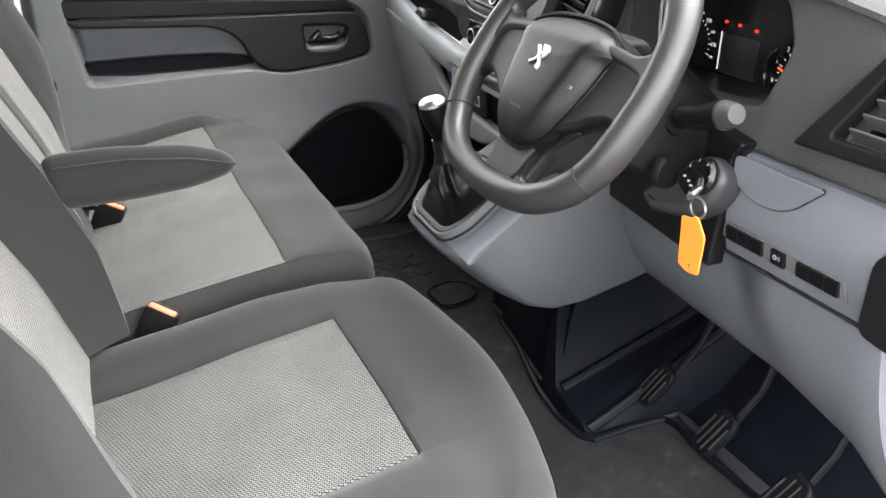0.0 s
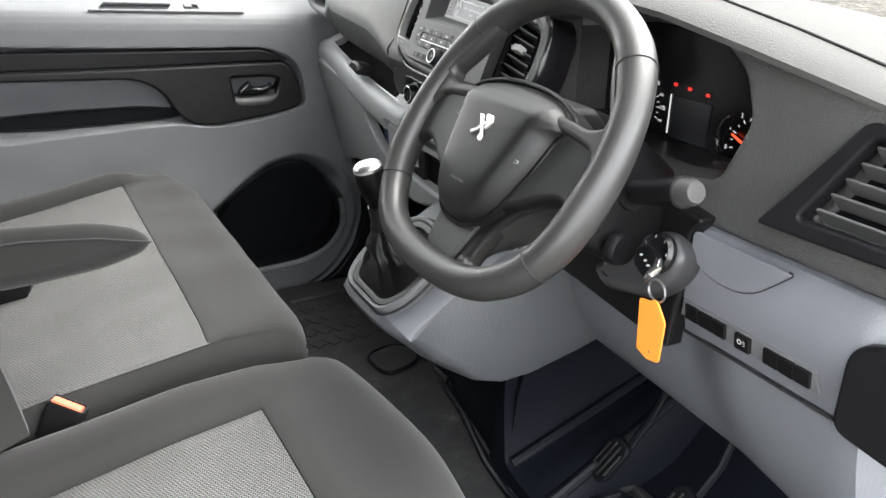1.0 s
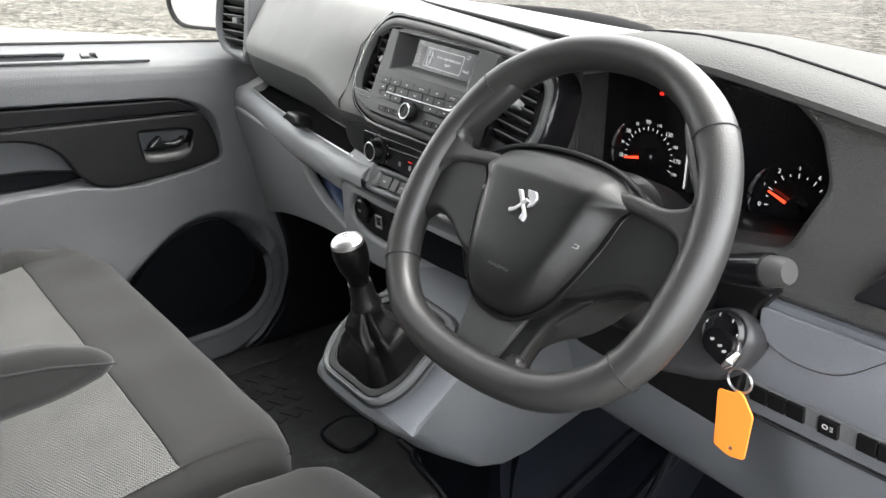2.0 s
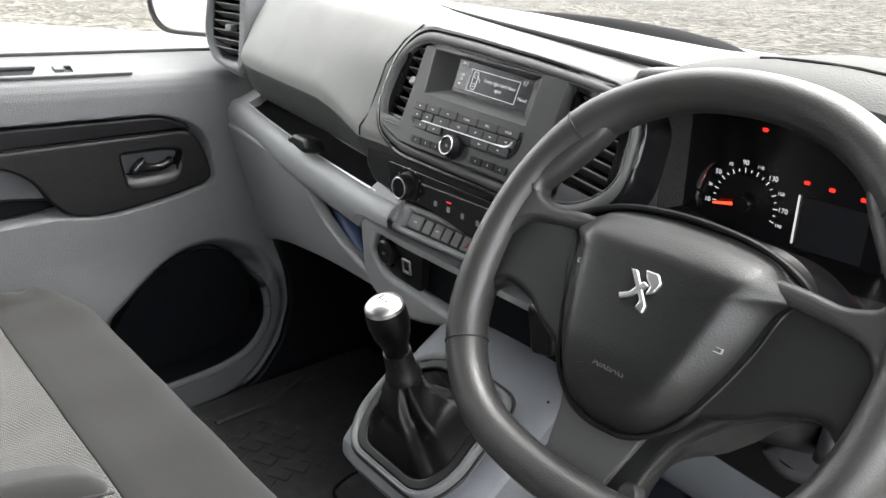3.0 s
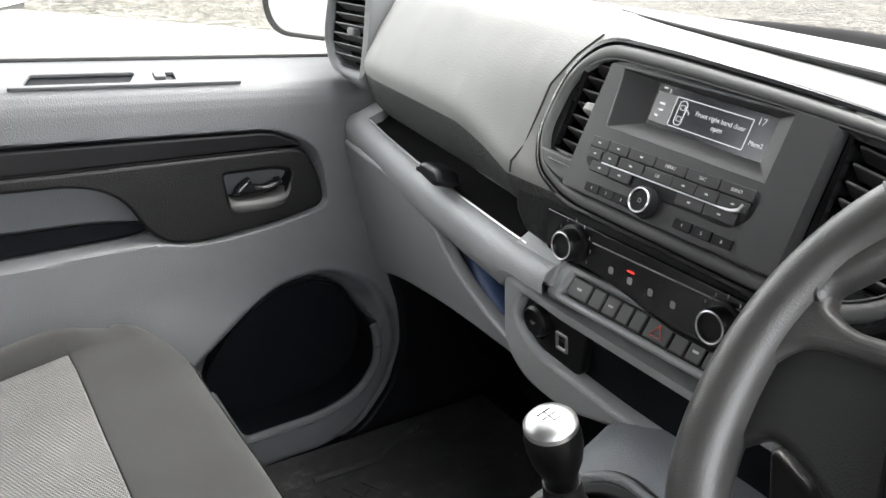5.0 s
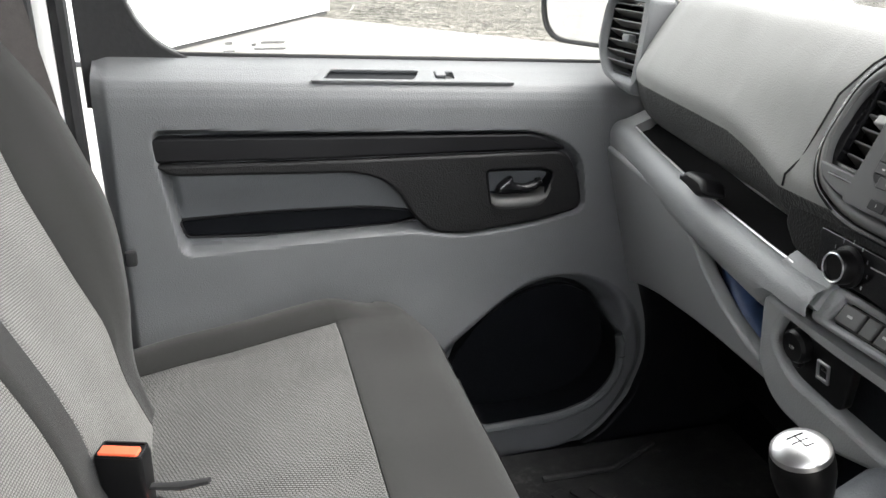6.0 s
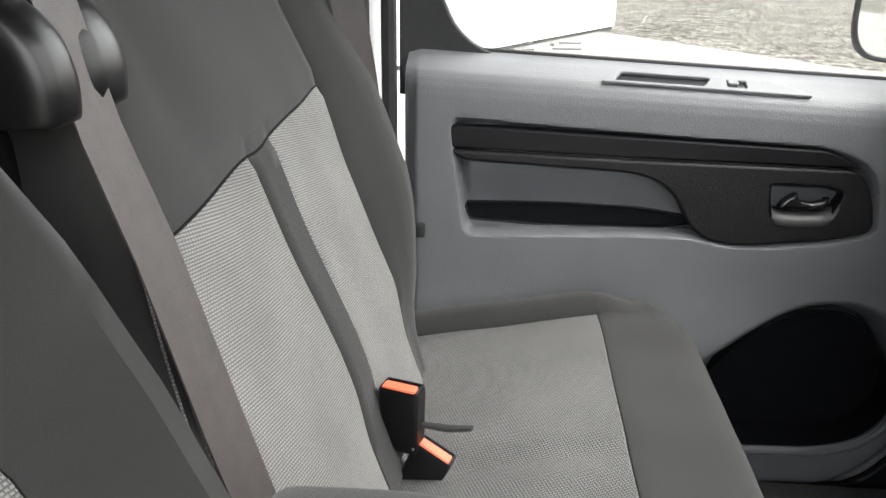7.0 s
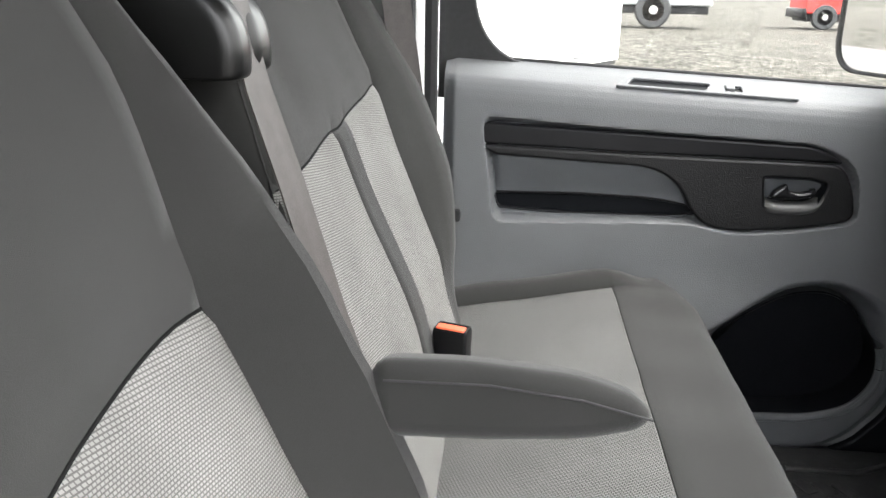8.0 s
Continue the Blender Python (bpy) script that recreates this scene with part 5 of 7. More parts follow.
def build_radio():
    e = thing("car_radio", RAD @ Vector((-0.02, 0.05, 0.01)), "dark grey car radio with a lit monochrome screen and buttons", "radio")
    m = RAD
    body = [(-0.140, -0.0045), (0.0765, -0.0115), (0.0795, 0.0920), (-0.1310, 0.1012)]

    def ring(poly, r, z, grow=0.0):
        cx, cy = sum(x for x, y in poly) / 4, sum(y for x, y in poly) / 4
        return [m @ Vector((x, y, z)) for x, y in rounded([(x + math.copysign(grow, x - cx), y + math.copysign(grow, y - cy)) for x, y in poly], r, 3)]
    deep = [(-0.0875, 0.0625), (0.0270, 0.0575), (0.0290, 0.0905), (-0.0870, 0.0975)]
    part("fascia", loft([ring(body, 0.003, 0.004), ring(body, 0.003, 0.0195), ring(body, 0.003, 0.0215, -0.0018), ring(WELL, 0.0015, 0.0215, 0.0006), ring(WELL, 0.0015, 0.0205)], caps=False), M_FASCIA, e, "dark grey radio fascia", 30)
    part("screen_well", loft([ring(WELL, 0.0015, 0.0205), ring(deep, 0.001, 0.0075)], caps=False), M_FASCIA, e, "sloping sides of the screen well", 30)
    part("screen", loft([ring(deep, 0.001, 0.0070), ring(deep, 0.001, 0.0074)]), M_LCDBACK, e, "dark lcd screen")
    # marks on the screen
    f = basis(m @ Vector((-0.0297, 0.0770, 0.0078)), m.to_3x3() @ Vector((1, -0.052, 0)), m.to_3x3() @ Vector((0.02, 1, 0)))

    def bar(w, h, x, y, mat=M_LCD, nm="screen_mark"):
        part(nm, plate(rect(w, h, x, y), 0.0002, f), mat, e)
    for w, h, x, y in ((0.074, 0.0008, 0.002, 0.0105), (0.074, 0.0008, 0.002, -0.0125), (0.0008, 0.023, -0.035, -0.001), (0.0008, 0.023, 0.039, -0.001)):
        bar(w, h, x, y, nm="screen_border")
    part("screen_text", words("Front right hand door", 0.0054, f @ Matrix.Translation((0.0115, 0.002, 0)), 0.0001, 0.0001), M_LCD, e)
    part("screen_text", words("open", 0.0054, f @ Matrix.Translation((0.0115, -0.0045, 0)), 0.0001, 0.0001), M_LCD, e)
    part("screen_text", words("Mem2", 0.0050, f @ Matrix.Translation((0.0485, -0.0060, 0)), 0.0001, 0.0001), M_LCD, e)
    part("screen_text", words("17", 0.0075, f @ Matrix.Translation((0.046, 0.0105, 0)), 0.0001, 0.0001), M_LCD, e)
    part("screen_text", words("2", 0.0050, f @ Matrix.Translation((-0.0445, 0.0130, 0)), 0.0001, 0.0001), M_LCD, e)
    car = rounded([(-0.0300, -0.0105), (-0.0225, -0.0105), (-0.0225, 0.0085), (-0.0300, 0.0085)], 0.0034)
    part("screen_icon", tube([f @ Vector((x, y, 0.0004)) for x, y in car], 0.0004, 5, True), M_LCD, e)
    part("screen_icon", tube([f @ Vector((x, y, 0.0004)) for x, y in ((-0.0222, 0.003), (-0.0185, 0.0005), (-0.0185, -0.001))], 0.0004, 5), M_LCD, e)
    for y in (0.0035, -0.0055):
        part("screen_icon", plate(rounded(rect(0.0048, 0.0042, -0.02625, y), 0.0012), 0.0002, f, holes=[rounded(rect(0.0038, 0.0032, -0.02625, y), 0.001)]), M_LCD, e)
    part("screen_panel", plate([(-0.056, -0.0135), (-0.0365, -0.0135), (-0.0365, 0.0110), (-0.056, 0.0110)], 0.0002, f, z=-0.0003), M_DIM, e, "paler strip of the screen")
    for x, y, w in ((-0.050, 0.0145, 0.004), (-0.0475, 0.002, 0.006), (-0.047, -0.003, 0.005), (-0.0495, -0.008, 0.004)):
        bar(w, 0.0016, x, y)
    # key block with a fine outline, three rows
    tilt = -0.022

    def row_y(x, y):
        return y + tilt * (x + 0.03)
    block = rounded([(-0.1235, 0.0398), (-0.1225, 0.0165), (-0.096, 0.0115), (0.0335, 0.0065), (0.0465, 0.0180), (0.0470, 0.0335)], [0.004, 0.008, 0.006, 0.006, 0.008, 0.004])
    part("key_block", plate(block, 0.0012, m, 0.0004, z=0.0212), M_DARKS, e, "black key block")
    rows = [(0.0348, ((-0.1215, 0.021), (-0.1005, 0.023), (-0.0775, 0.029), (-0.0485, 0.032), (-0.0165, 0.031), (0.0145, 0.0305))),
            (0.0252, ((-0.1205, 0.0165), (-0.1035, 0.018), (-0.0845, 0.028), (-0.0565, 0.030), (-0.0265, 0.023), (-0.0035, 0.021), (0.0175, 0.026))),
            (0.0152, ((-0.1135, 0.023), (-0.0905, 0.024), (-0.0185, 0.027), (0.0085, 0.029)))]
    names = {(0, 3): "MENU", (0, 4): "SRC", (0, 5): "BAND", (1, 3): "OK"}
    for r, (y, cells) in enumerate(rows):
        for c, (x, w) in enumerate(cells):
            yy = row_y(x + w / 2, y)
            km = m @ Matrix.Translation((x + w / 2, yy, 0.0222)) @ Matrix.Rotation(tilt, 4, "Z")
            part("button", plate(rounded(rect(w - 0.0009, 0.0088), 0.0014), 0.0024, km, 0.0007), M_KEY, e, "dark radio key")
            km = km @ Matrix.Translation((0, 0, 0.0025))
            if (r, c) in names:
                part("button_text", words(names[r, c], 0.0036, km, 0, 0.0001), M_MARK, e)
            else:
                part("button_mark", plate(rounded(rect(0.0030, 0.0014), 0.0004), 0.0002, km), M_MARK, e)
    part("groove", tube([m @ Vector((x, row_y(x, y), 0.0243)) for x, y in ((-0.101, 0.0295), (-0.1045, 0.027), (-0.1045, 0.022), (-0.102, 0.0202))], 0.0010, 6), M_BLACK, e, "black groove")
    part("trim_line", tube([m @ Vector((x, row_y(x, y), 0.0243)) for x, y in ((-0.102, 0.0200), (-0.06, 0.0200), (-0.01, 0.0200), (0.018, 0.0200))], 0.0006, 6), M_SATIN, e, "fine bright trim line")
    part("trim_line", tube([m @ Vector((x, row_y(x, y), 0.0243)) for x, y in ((0.018, 0.0200), (0.030, 0.0203), (0.0365, 0.0225), (0.0385, 0.0275))], [0.0007, 0.0016, 0.0018, 0.0012], 6), M_SATIN, e, "bright curved trim line")
    for i, x in enumerate((-0.104, -0.0865, -0.069, -0.0045, 0.0140, 0.0325)):
        km = m @ Matrix.Translation((x, row_y(x, -0.0022), 0.0212)) @ Matrix.Rotation(tilt, 4, "Z")
        part("preset_key", plate(rounded(rect(0.0168, 0.0078), 0.0012), 0.0022, km, 0.0006), M_DARKS, e)
        part("preset_number", words(str(i + 1), 0.0036, km, 0.0024, 0.0001), M_MARK, e)
    k = m @ Matrix.Translation((-0.0440, 0.0040, 0.0205))
    part("volume_knob", turned([(0.0135, 0), (0.0135, 0.002), (0.0116, 0.003), (0.0113, 0.0105), (0.0104, 0.0120), (0.0090, 0.0120), (0.0082, 0.0108), (0.001, 0.0108)], k, 32), M_DARKS, e, "ribbed dark volume knob")
    part("knob_ring", tube([k @ Vector((0.0095 * math.cos(a), 0.0095 * math.sin(a), 0.0120)) for a in np.linspace(0, 2 * math.pi, 28, endpoint=False)], 0.0008, 6, True), M_SATIN, e, "bright ring")
    part("knob_mark", plate(rounded(rect(0.0032, 0.0032), 0.0008), 0.0002, k, holes=[rounded(rect(0.0022, 0.0022), 0.0006)], z=0.0109), M_DIM, e)
    # grey tail of the fascia under the vent
    tail = rounded([(-0.1865, 0.0180), (-0.1395, 0.0155), (-0.1375, -0.0040), (-0.152, -0.0038), (-0.176, 0.0040)], [0.004, 0.001, 0.001, 0.01, 0.01])
    part("fascia_tail", plate(tail, 0.016, m, 0.002, z=0.0035), M_FASCIA, e, "dark grey trim below the vent")
    part("groove", tube([m @ Vector((x, y, 0.0197)) for x, y in ((-0.1690, 0.0105), (-0.150, 0.0095), (-0.1395, 0.0088))], 0.0011, 6), M_BLACK, e, "black groove")


build_radio()


def build_heater():
    e = thing("heater_panel", AC @ Vector((0, 0, 0)), "gloss black heater control panel with two rotary knobs", "heater controls")
    m = AC
    back = rounded([(-0.240, 0.052), (0.16, 0.046), (0.16, -0.03), (-0.02, -0.030), (-0.115, -0.0125), (-0.165, -0.0120), (-0.222, -0.004), (-0.240, 0.015)], 0.006)
    part("grained_fascia", plate(back, 0.02, m, 0.005, z=-0.020), M_DARK, e, "black grained fascia")
    part("panel", plate(rounded([(-0.186, 0.030), (0.12, 0.022), (0.12, -0.022), (-0.02, -0.022), (-0.115, -0.009), (-0.180, -0.008)], 0.004), 0.005, m, 0.001, z=-0.001), M_BLACK, e)
    part("panel_line", plate(rect(0.20, 0.0012, -0.02, 0.0165), 0.0006, m, 0, z=0.0038), M_DIM, e)
    for x, y in ((-0.1435, 0.0078), (0.0285, 0.0008)):
        k = m @ Matrix.Translation((x, y, 0.003))
        part("rotary_knob", turned([(0.0180, 0), (0.0180, 0.004), (0.0150, 0.005), (0.0145, 0.015), (0.0132, 0.0168), (0.011, 0.0163), (0.010, 0.014), (0.001, 0.014)], k, 32), M_PIANO, e, "black knob with bright ring")
        part("knob_ring", tube([k @ Vector((0.0123 * math.cos(a), 0.0123 * math.sin(a), 0.0170)) for a in np.linspace(0, 2 * math.pi, 28, endpoint=False)], 0.0008, 6, True), M_SATIN, e)
        for a in range(-120, 121, 30):
            part("scale_mark", plate(rect(0.0008, 0.003, 0.0225 * math.sin(radians(a)), 0.0225 * math.cos(radians(a))), 0.0003, k, z=0.0015), M_DIM, e)
    for i, x in enumerate((-0.093, -0.070, -0.046, -0.021)):
        part("mode_mark", plate(rounded(rect(0.0055, 0.0065, x, 0.000 - 0.0012 * i), 0.002), 0.0003, m, z=0.0042), M_DIM, e)
    part("mode_lamp", plate(rect(0.008, 0.0015, -0.070, 0.0068), 0.0004, m, z=0.0042), M_REDGLOW, e, "small red indicator")


build_heater()


def build_switches():
    e = thing("switch_row", (0.62, 1.22, 1.175), "row of dark grey switches with a hazard button", "switches")
    m = basis((0.644, 1.22, 1.176), (0, -1, 0), (0.55, 0.02, 0.83))
    house = rounded([(-0.112, 0.020), (0.13, 0.018), (0.13, -0.016), (-0.118, -0.018)], 0.010)
    slot = rounded([(-0.095, 0.012), (0.12, 0.010), (0.12, -0.009), (-0.098, -0.010)], 0.003)
    part("housing", plate(house, 0.030, m, 0.005, holes=[slot], z=-0.026), M_SHELF, e, "grey switch housing")
    part("slot_back", plate(slot, 0.002, m, 0, z=-0.010), M_PIANO, e)
    for x, w in ((-0.081, 0.028), (-0.0575, 0.016), (-0.0395, 0.017), (-0.0225, 0.015), (-0.0065, 0.015), (0.0165, 0.028), (0.040, 0.016), (0.057, 0.016), (0.075, 0.018), (0.097, 0.022)):
        part("switch", plate(rounded(rect(w - 0.001, 0.0185, x, 0.001), 0.002), 0.010, m, 0.0015, z=-0.010), M_SPOKE, e, "dark grey rocker switch")
    tri = [(0.0165, 0.006), (0.0105, -0.004), (0.0225, -0.004)]
    part("hazard_mark", tube([m @ Vector((x, y, 0.0008)) for x, y in tri], 0.0007, 6, True), M_RED, e, "red hazard triangle")
    for x in (-0.081, -0.0395, 0.057):
        part("switch_mark", plate(rect(0.006, 0.0022, x, 0.001), 0.0003, m, z=0.0), M_MARK, e)


build_switches()


def build_ledge():
    """Grey shelf under the passenger pad with a dark tray in it."""
    ys = np.linspace(1.985, 1.332, 48)

    def edge(y):
        return lerp([(1.36, 0.628, 1.188), (1.42, 0.634, 1.190), (1.6, 0.662, 1.193), (1.80, 0.700, 1.200), (1.88, 0.712, 1.208), (1.99, 0.722, 1.212)], y)
    rings = []
    for y in ys:
        x, z = edge(y)
        k = smooth01((y - 1.872) / 0.012)
        n = smooth01((1.415 - y) / 0.02)                         # over the console the shelf is a shallow bar
        rings.append([(x + 0.024 + 0.116 * k, y, z - 0.03 + 0.08 * k), (x + 0.020, y, z + 0.003), (x + 0.012, y, z + 0.002), (x + 0.003, y, z - 0.003), (x - 0.003, y, z - 0.014), (x - 0.002, y, z - 0.034 + 0.010 * n), (x + 0.006, y, z - 0.050 + 0.021 * n), (x + 0.022, y, z - 0.062 + 0.032 * n), (x + 0.05, y, z - 0.075 + 0.045 * n)])
    part("shelf", loft(rings, False, False), M_SHELF, dash, "grey shelf under the pad")
    tray = []
    for y in np.linspace(1.875, 1.385, 34):
        x, z = edge(y)
        w = 0.012 + 0.050 * smooth01((1.88 - y) / 0.05)
        tray.append([(x + 0.018, y, z + 0.006), (x + 0.020, y, z - 0.004), (x + 0.026 + w, y, z + 0.000), (x + 0.030 + w * 1.9, y, z + 0.012), (x + 0.034 + w * 2.2, y, z + 0.060)])
    part("shelf_tray", loft(tray, False, False), M_TRAY, dash, "dark tray in the shelf")
    part("tray_rim", tube([(edge(y)[0] + 0.017, y, edge(y)[1] + 0.005) for y in np.linspace(1.875, 1.385, 20)], 0.0013, 6), M_SATIN, dash, "thin bright rim")
    part("tray_ledge", tube([(edge(y)[0] + 0.026 + 0.060, y, edge(y)[1] + 0.0015) for y in np.linspace(1.80, 1.40, 20)], 0.0018, 6), M_SHELF, dash, "pale edge of the tray ledge")
    hook = rounded([(-0.040, 0.0), (-0.02, 0.015), (0.025, 0.016), (0.040, 0.002), (0.02, -0.006)], 0.008)
    part("latch", plate(hook, 0.03, basis((0.672, 1.585, 1.205), (-0.15, -0.98, 0.0), (0.2, 0, 0.98)), 0.006, z=-0.01), M_DARKS, dash, "black glovebox latch")
    # end block of the shelf beside the heater panel
    part("shelf_end", plate(rounded([(-0.036, 0.004), (-0.026, 0.027), (0.034, 0.013), (0.036, -0.016), (-0.022, -0.012)], 0.002), 0.014, basis((0.640, 1.365, 1.187), (0, -1, 0), (0.655, 0.0, 0.756)), 0.0015, z=-0.0145), M_SHELF, dash, "pale grey end facet of the shelf")
    # lower glovebox surround with its opening
    o = rounded([(1.99, 1.172), (1.70, 1.166), (1.645, 1.148), (1.605, 1.131), (1.585, 1.102), (1.545, 1.076), (1.475, 1.054), (1.40, 1.047), (1.40, 1.036), (1.482, 1.026), (1.609, 1.012), (1.78, 0.980), (1.862, 0.958), (1.99, 0.915)],
                [0.02, 0.03, 0.03, 0.02, 0.02, 0.03, 0.03, 0.004, 0.004, 0.05, 0.06, 0.06, 0.05, 0.02])
    lm = Matrix(((0.13, -0.25, 0.97, 0.752), (1, 0, 0, 0), (0, 1, 0.2, 0), (0, 0, 0, 1)))
    part("lower_panel", plate(o, 0.02, lm, 0.005), M_SHELF, dash, "grey lower panel beside the glovebox")
    part("glovebox_back", plate([(1.20, 1.17), (1.97, 1.17), (1.97, 0.75), (1.20, 0.75)], 0.01, lm, 0, z=0.13), M_LINER, dash, "black glovebox interior")


build_ledge()
roll = thing("document_roll", (0.72, 1.57, 1.03), "navy blue rolled document wallet in the open glovebox", "document wallet")
part("cover", tube([(0.738, 1.612, 1.108), (0.728, 1.575, 1.090), (0.716, 1.51, 1.060), (0.706, 1.43, 1.020)], [0.016, 0.019, 0.020, 0.019], 16, flat=0.8), M_BLUE, roll)


def build_console():
    """Stack below the heater panel and the gear tower."""
    e = thing("centre_console", (0.65, 1.16, 0.85), "grey centre console with an open cubby and gear tower", "console")
    # face with socket panel and cubby
    m = face_back(0.648, MID, 1.12, -6)
    face = rounded([(-0.241, 0.037), (-0.150, 0.026), (0.16, 0.020), (0.16, -0.05), (-0.07, -0.062), (-0.150, -0.086), (-0.214, -0.080), (-0.246, -0.050)], [0.012, 0.02, 0.01, 0.01, 0.02, 0.03, 0.03, 0.03])
    cub = rounded([(-0.206, 0.025), (0.14, 0.016), (0.14, -0.050), (-0.08, -0.044), (-0.197, -0.035), (-0.223, -0.007)], [0.010, 0.01, 0.01, 0.012, 0.02, 0.012])
    part("face", plate(face, 0.030, m, 0.006, holes=[cub], z=-0.024), M_SHELF, e, "grey console face")
    sock = rounded([(-0.205, 0.024), (-0.118, 0.021), (-0.130, -0.040), (-0.196, -0.034), (-0.222, -0.008)], [0.01, 0.006, 0.01, 0.02, 0.012])
    part("socket_panel", plate(sock, 0.012, m, 0.002, z=-0.014), M_PIANO, e, "black socket panel")
    part("cubby", loft([[m @ Vector((x, y, -0.012)) for x, y in cub], [m @ Vector((x * 0.97, y * 0.95, -0.10)) for x, y in cub]]), M_LINER, e, "black open cubby")
    k = m @ Matrix.Translation((-0.188, 0.001, -0.002))
    part("socket_cap", turned([(0.0165, 0), (0.0165, 0.008), (0.0140, 0.011), (0.012, 0.010), (0.001, 0.011)], k, 28), M_PIANO, e, "round 12 volt socket cap")
    part("cap_tab", plate(rounded(rect(0.012, 0.008, 0, -0.018), 0.003), 0.006, k, 0.001), M_PIANO, e)
    part("cap_word", words("12V", 0.005, k, 0.0116, 0.0001), M_MARK, e)
    part("usb_frame", plate(rounded(rect(0.017, 0.020, -0.156, -0.011), 0.002), 0.003, m, 0.0008, holes=[rounded(rect(0.011, 0.013, -0.156, -0.011), 0.001)], z=-0.003), M_SATIN, e, "usb port")
    part("usb_tongue", plate(rect(0.009, 0.004, -0.156, -0.009), 0.002, m, z=-0.004), M_MARK, e)
    # tower: outline seen from the side, rounded across
    def ring(y, g):
        top = [(0.705, 1.077), (0.640, 1.078), (0.608, 1.060), (0.553, 1.022), (0.508, 0.991), (0.486 + g * 0.4, 0.979)]
        low = [(0.475 + g, 0.970 - g * 0.2), (0.479 + g, 0.960), (0.500 + g, 0.940), (0.530 + g * 0.8, 0.911), (0.570 + g * 0.5, 0.880), (0.610, 0.856), (0.650, 0.843), (0.70, 0.845), (0.78, 0.862), (0.86, 0.885), (0.87, 1.0)]
        return [(x, y - 0.012, z - g * 0.5) for x, z in top] + [(x, y - 0.012, z + g * min(0.6, max(0.0, (i - 1) * 0.2))) for i, (x, z) in enumerate(low)]
    rings = []
    for y, g in ((1.262, 0.045), (1.257, 0.03), (1.247, 0.016), (1.232, 0.006), (1.20, 0.001), (1.16, 0.0), (1.12, 0.001), (1.085, 0.005), (1.068, 0.012), (1.056, 0.022), (1.049, 0.036)):
        rings.append(ring(y, g))
    # shade under wheel and dash is put into the flanks' darker grey
    part("gear_tower", loft(rings, mat=lambda i, j: 1 if j < 5 else 0), [M_GREY_SHADE, M_GREY2], e, "smooth grey gear tower, its flanks coloured darker for shade", 70)
    # knee side of the tower, flowing towards the pedals
    part("side_seam", tube([(0.62, 1.052, 1.06), (0.72, 1.046, 1.00), (0.80, 1.044, 0.93), (0.835, 1.044, 0.885)], 0.0014, 6), M_SEAL, e)
    # gear surround
    sm = basis((0.535, 1.146, 1.021), (0, -1, 0), (0.785, 0, 0.62))
    so = rounded([(-0.062, -0.066), (0.058, -0.068), (0.082, -0.030), (0.080, 0.072), (-0.040, 0.080), (-0.084, 0.030), (-0.084, -0.030)], [0.03, 0.03, 0.03, 0.02, 0.03, 0.03, 0.03])
    si = [(x * 0.89 + 0.002, y * 0.89 - 0.001) for x, y in so]
    part("gear_surround", plate(so, 0.022, sm, 0.005, holes=[si], z=-0.012, steps=3), M_GREY, e, "grey gear surround")
    part("surround_groove", tube([sm @ Vector((x * 1.02, y * 1.02, -0.001)) for x, y in so], 0.0018, 6, True), M_SEAL, e)
    inner = [(x * 0.84, y * 0.84) for x, y in si]
    part("gaiter_ring", plate([(x * 1.02, y * 1.02) for x, y in si], 0.012, sm, 0.003, holes=[inner], z=-0.004), M_PIANO, e, "black gaiter ring")
    return sm, inner


GEAR, GEAR_RING = build_console()


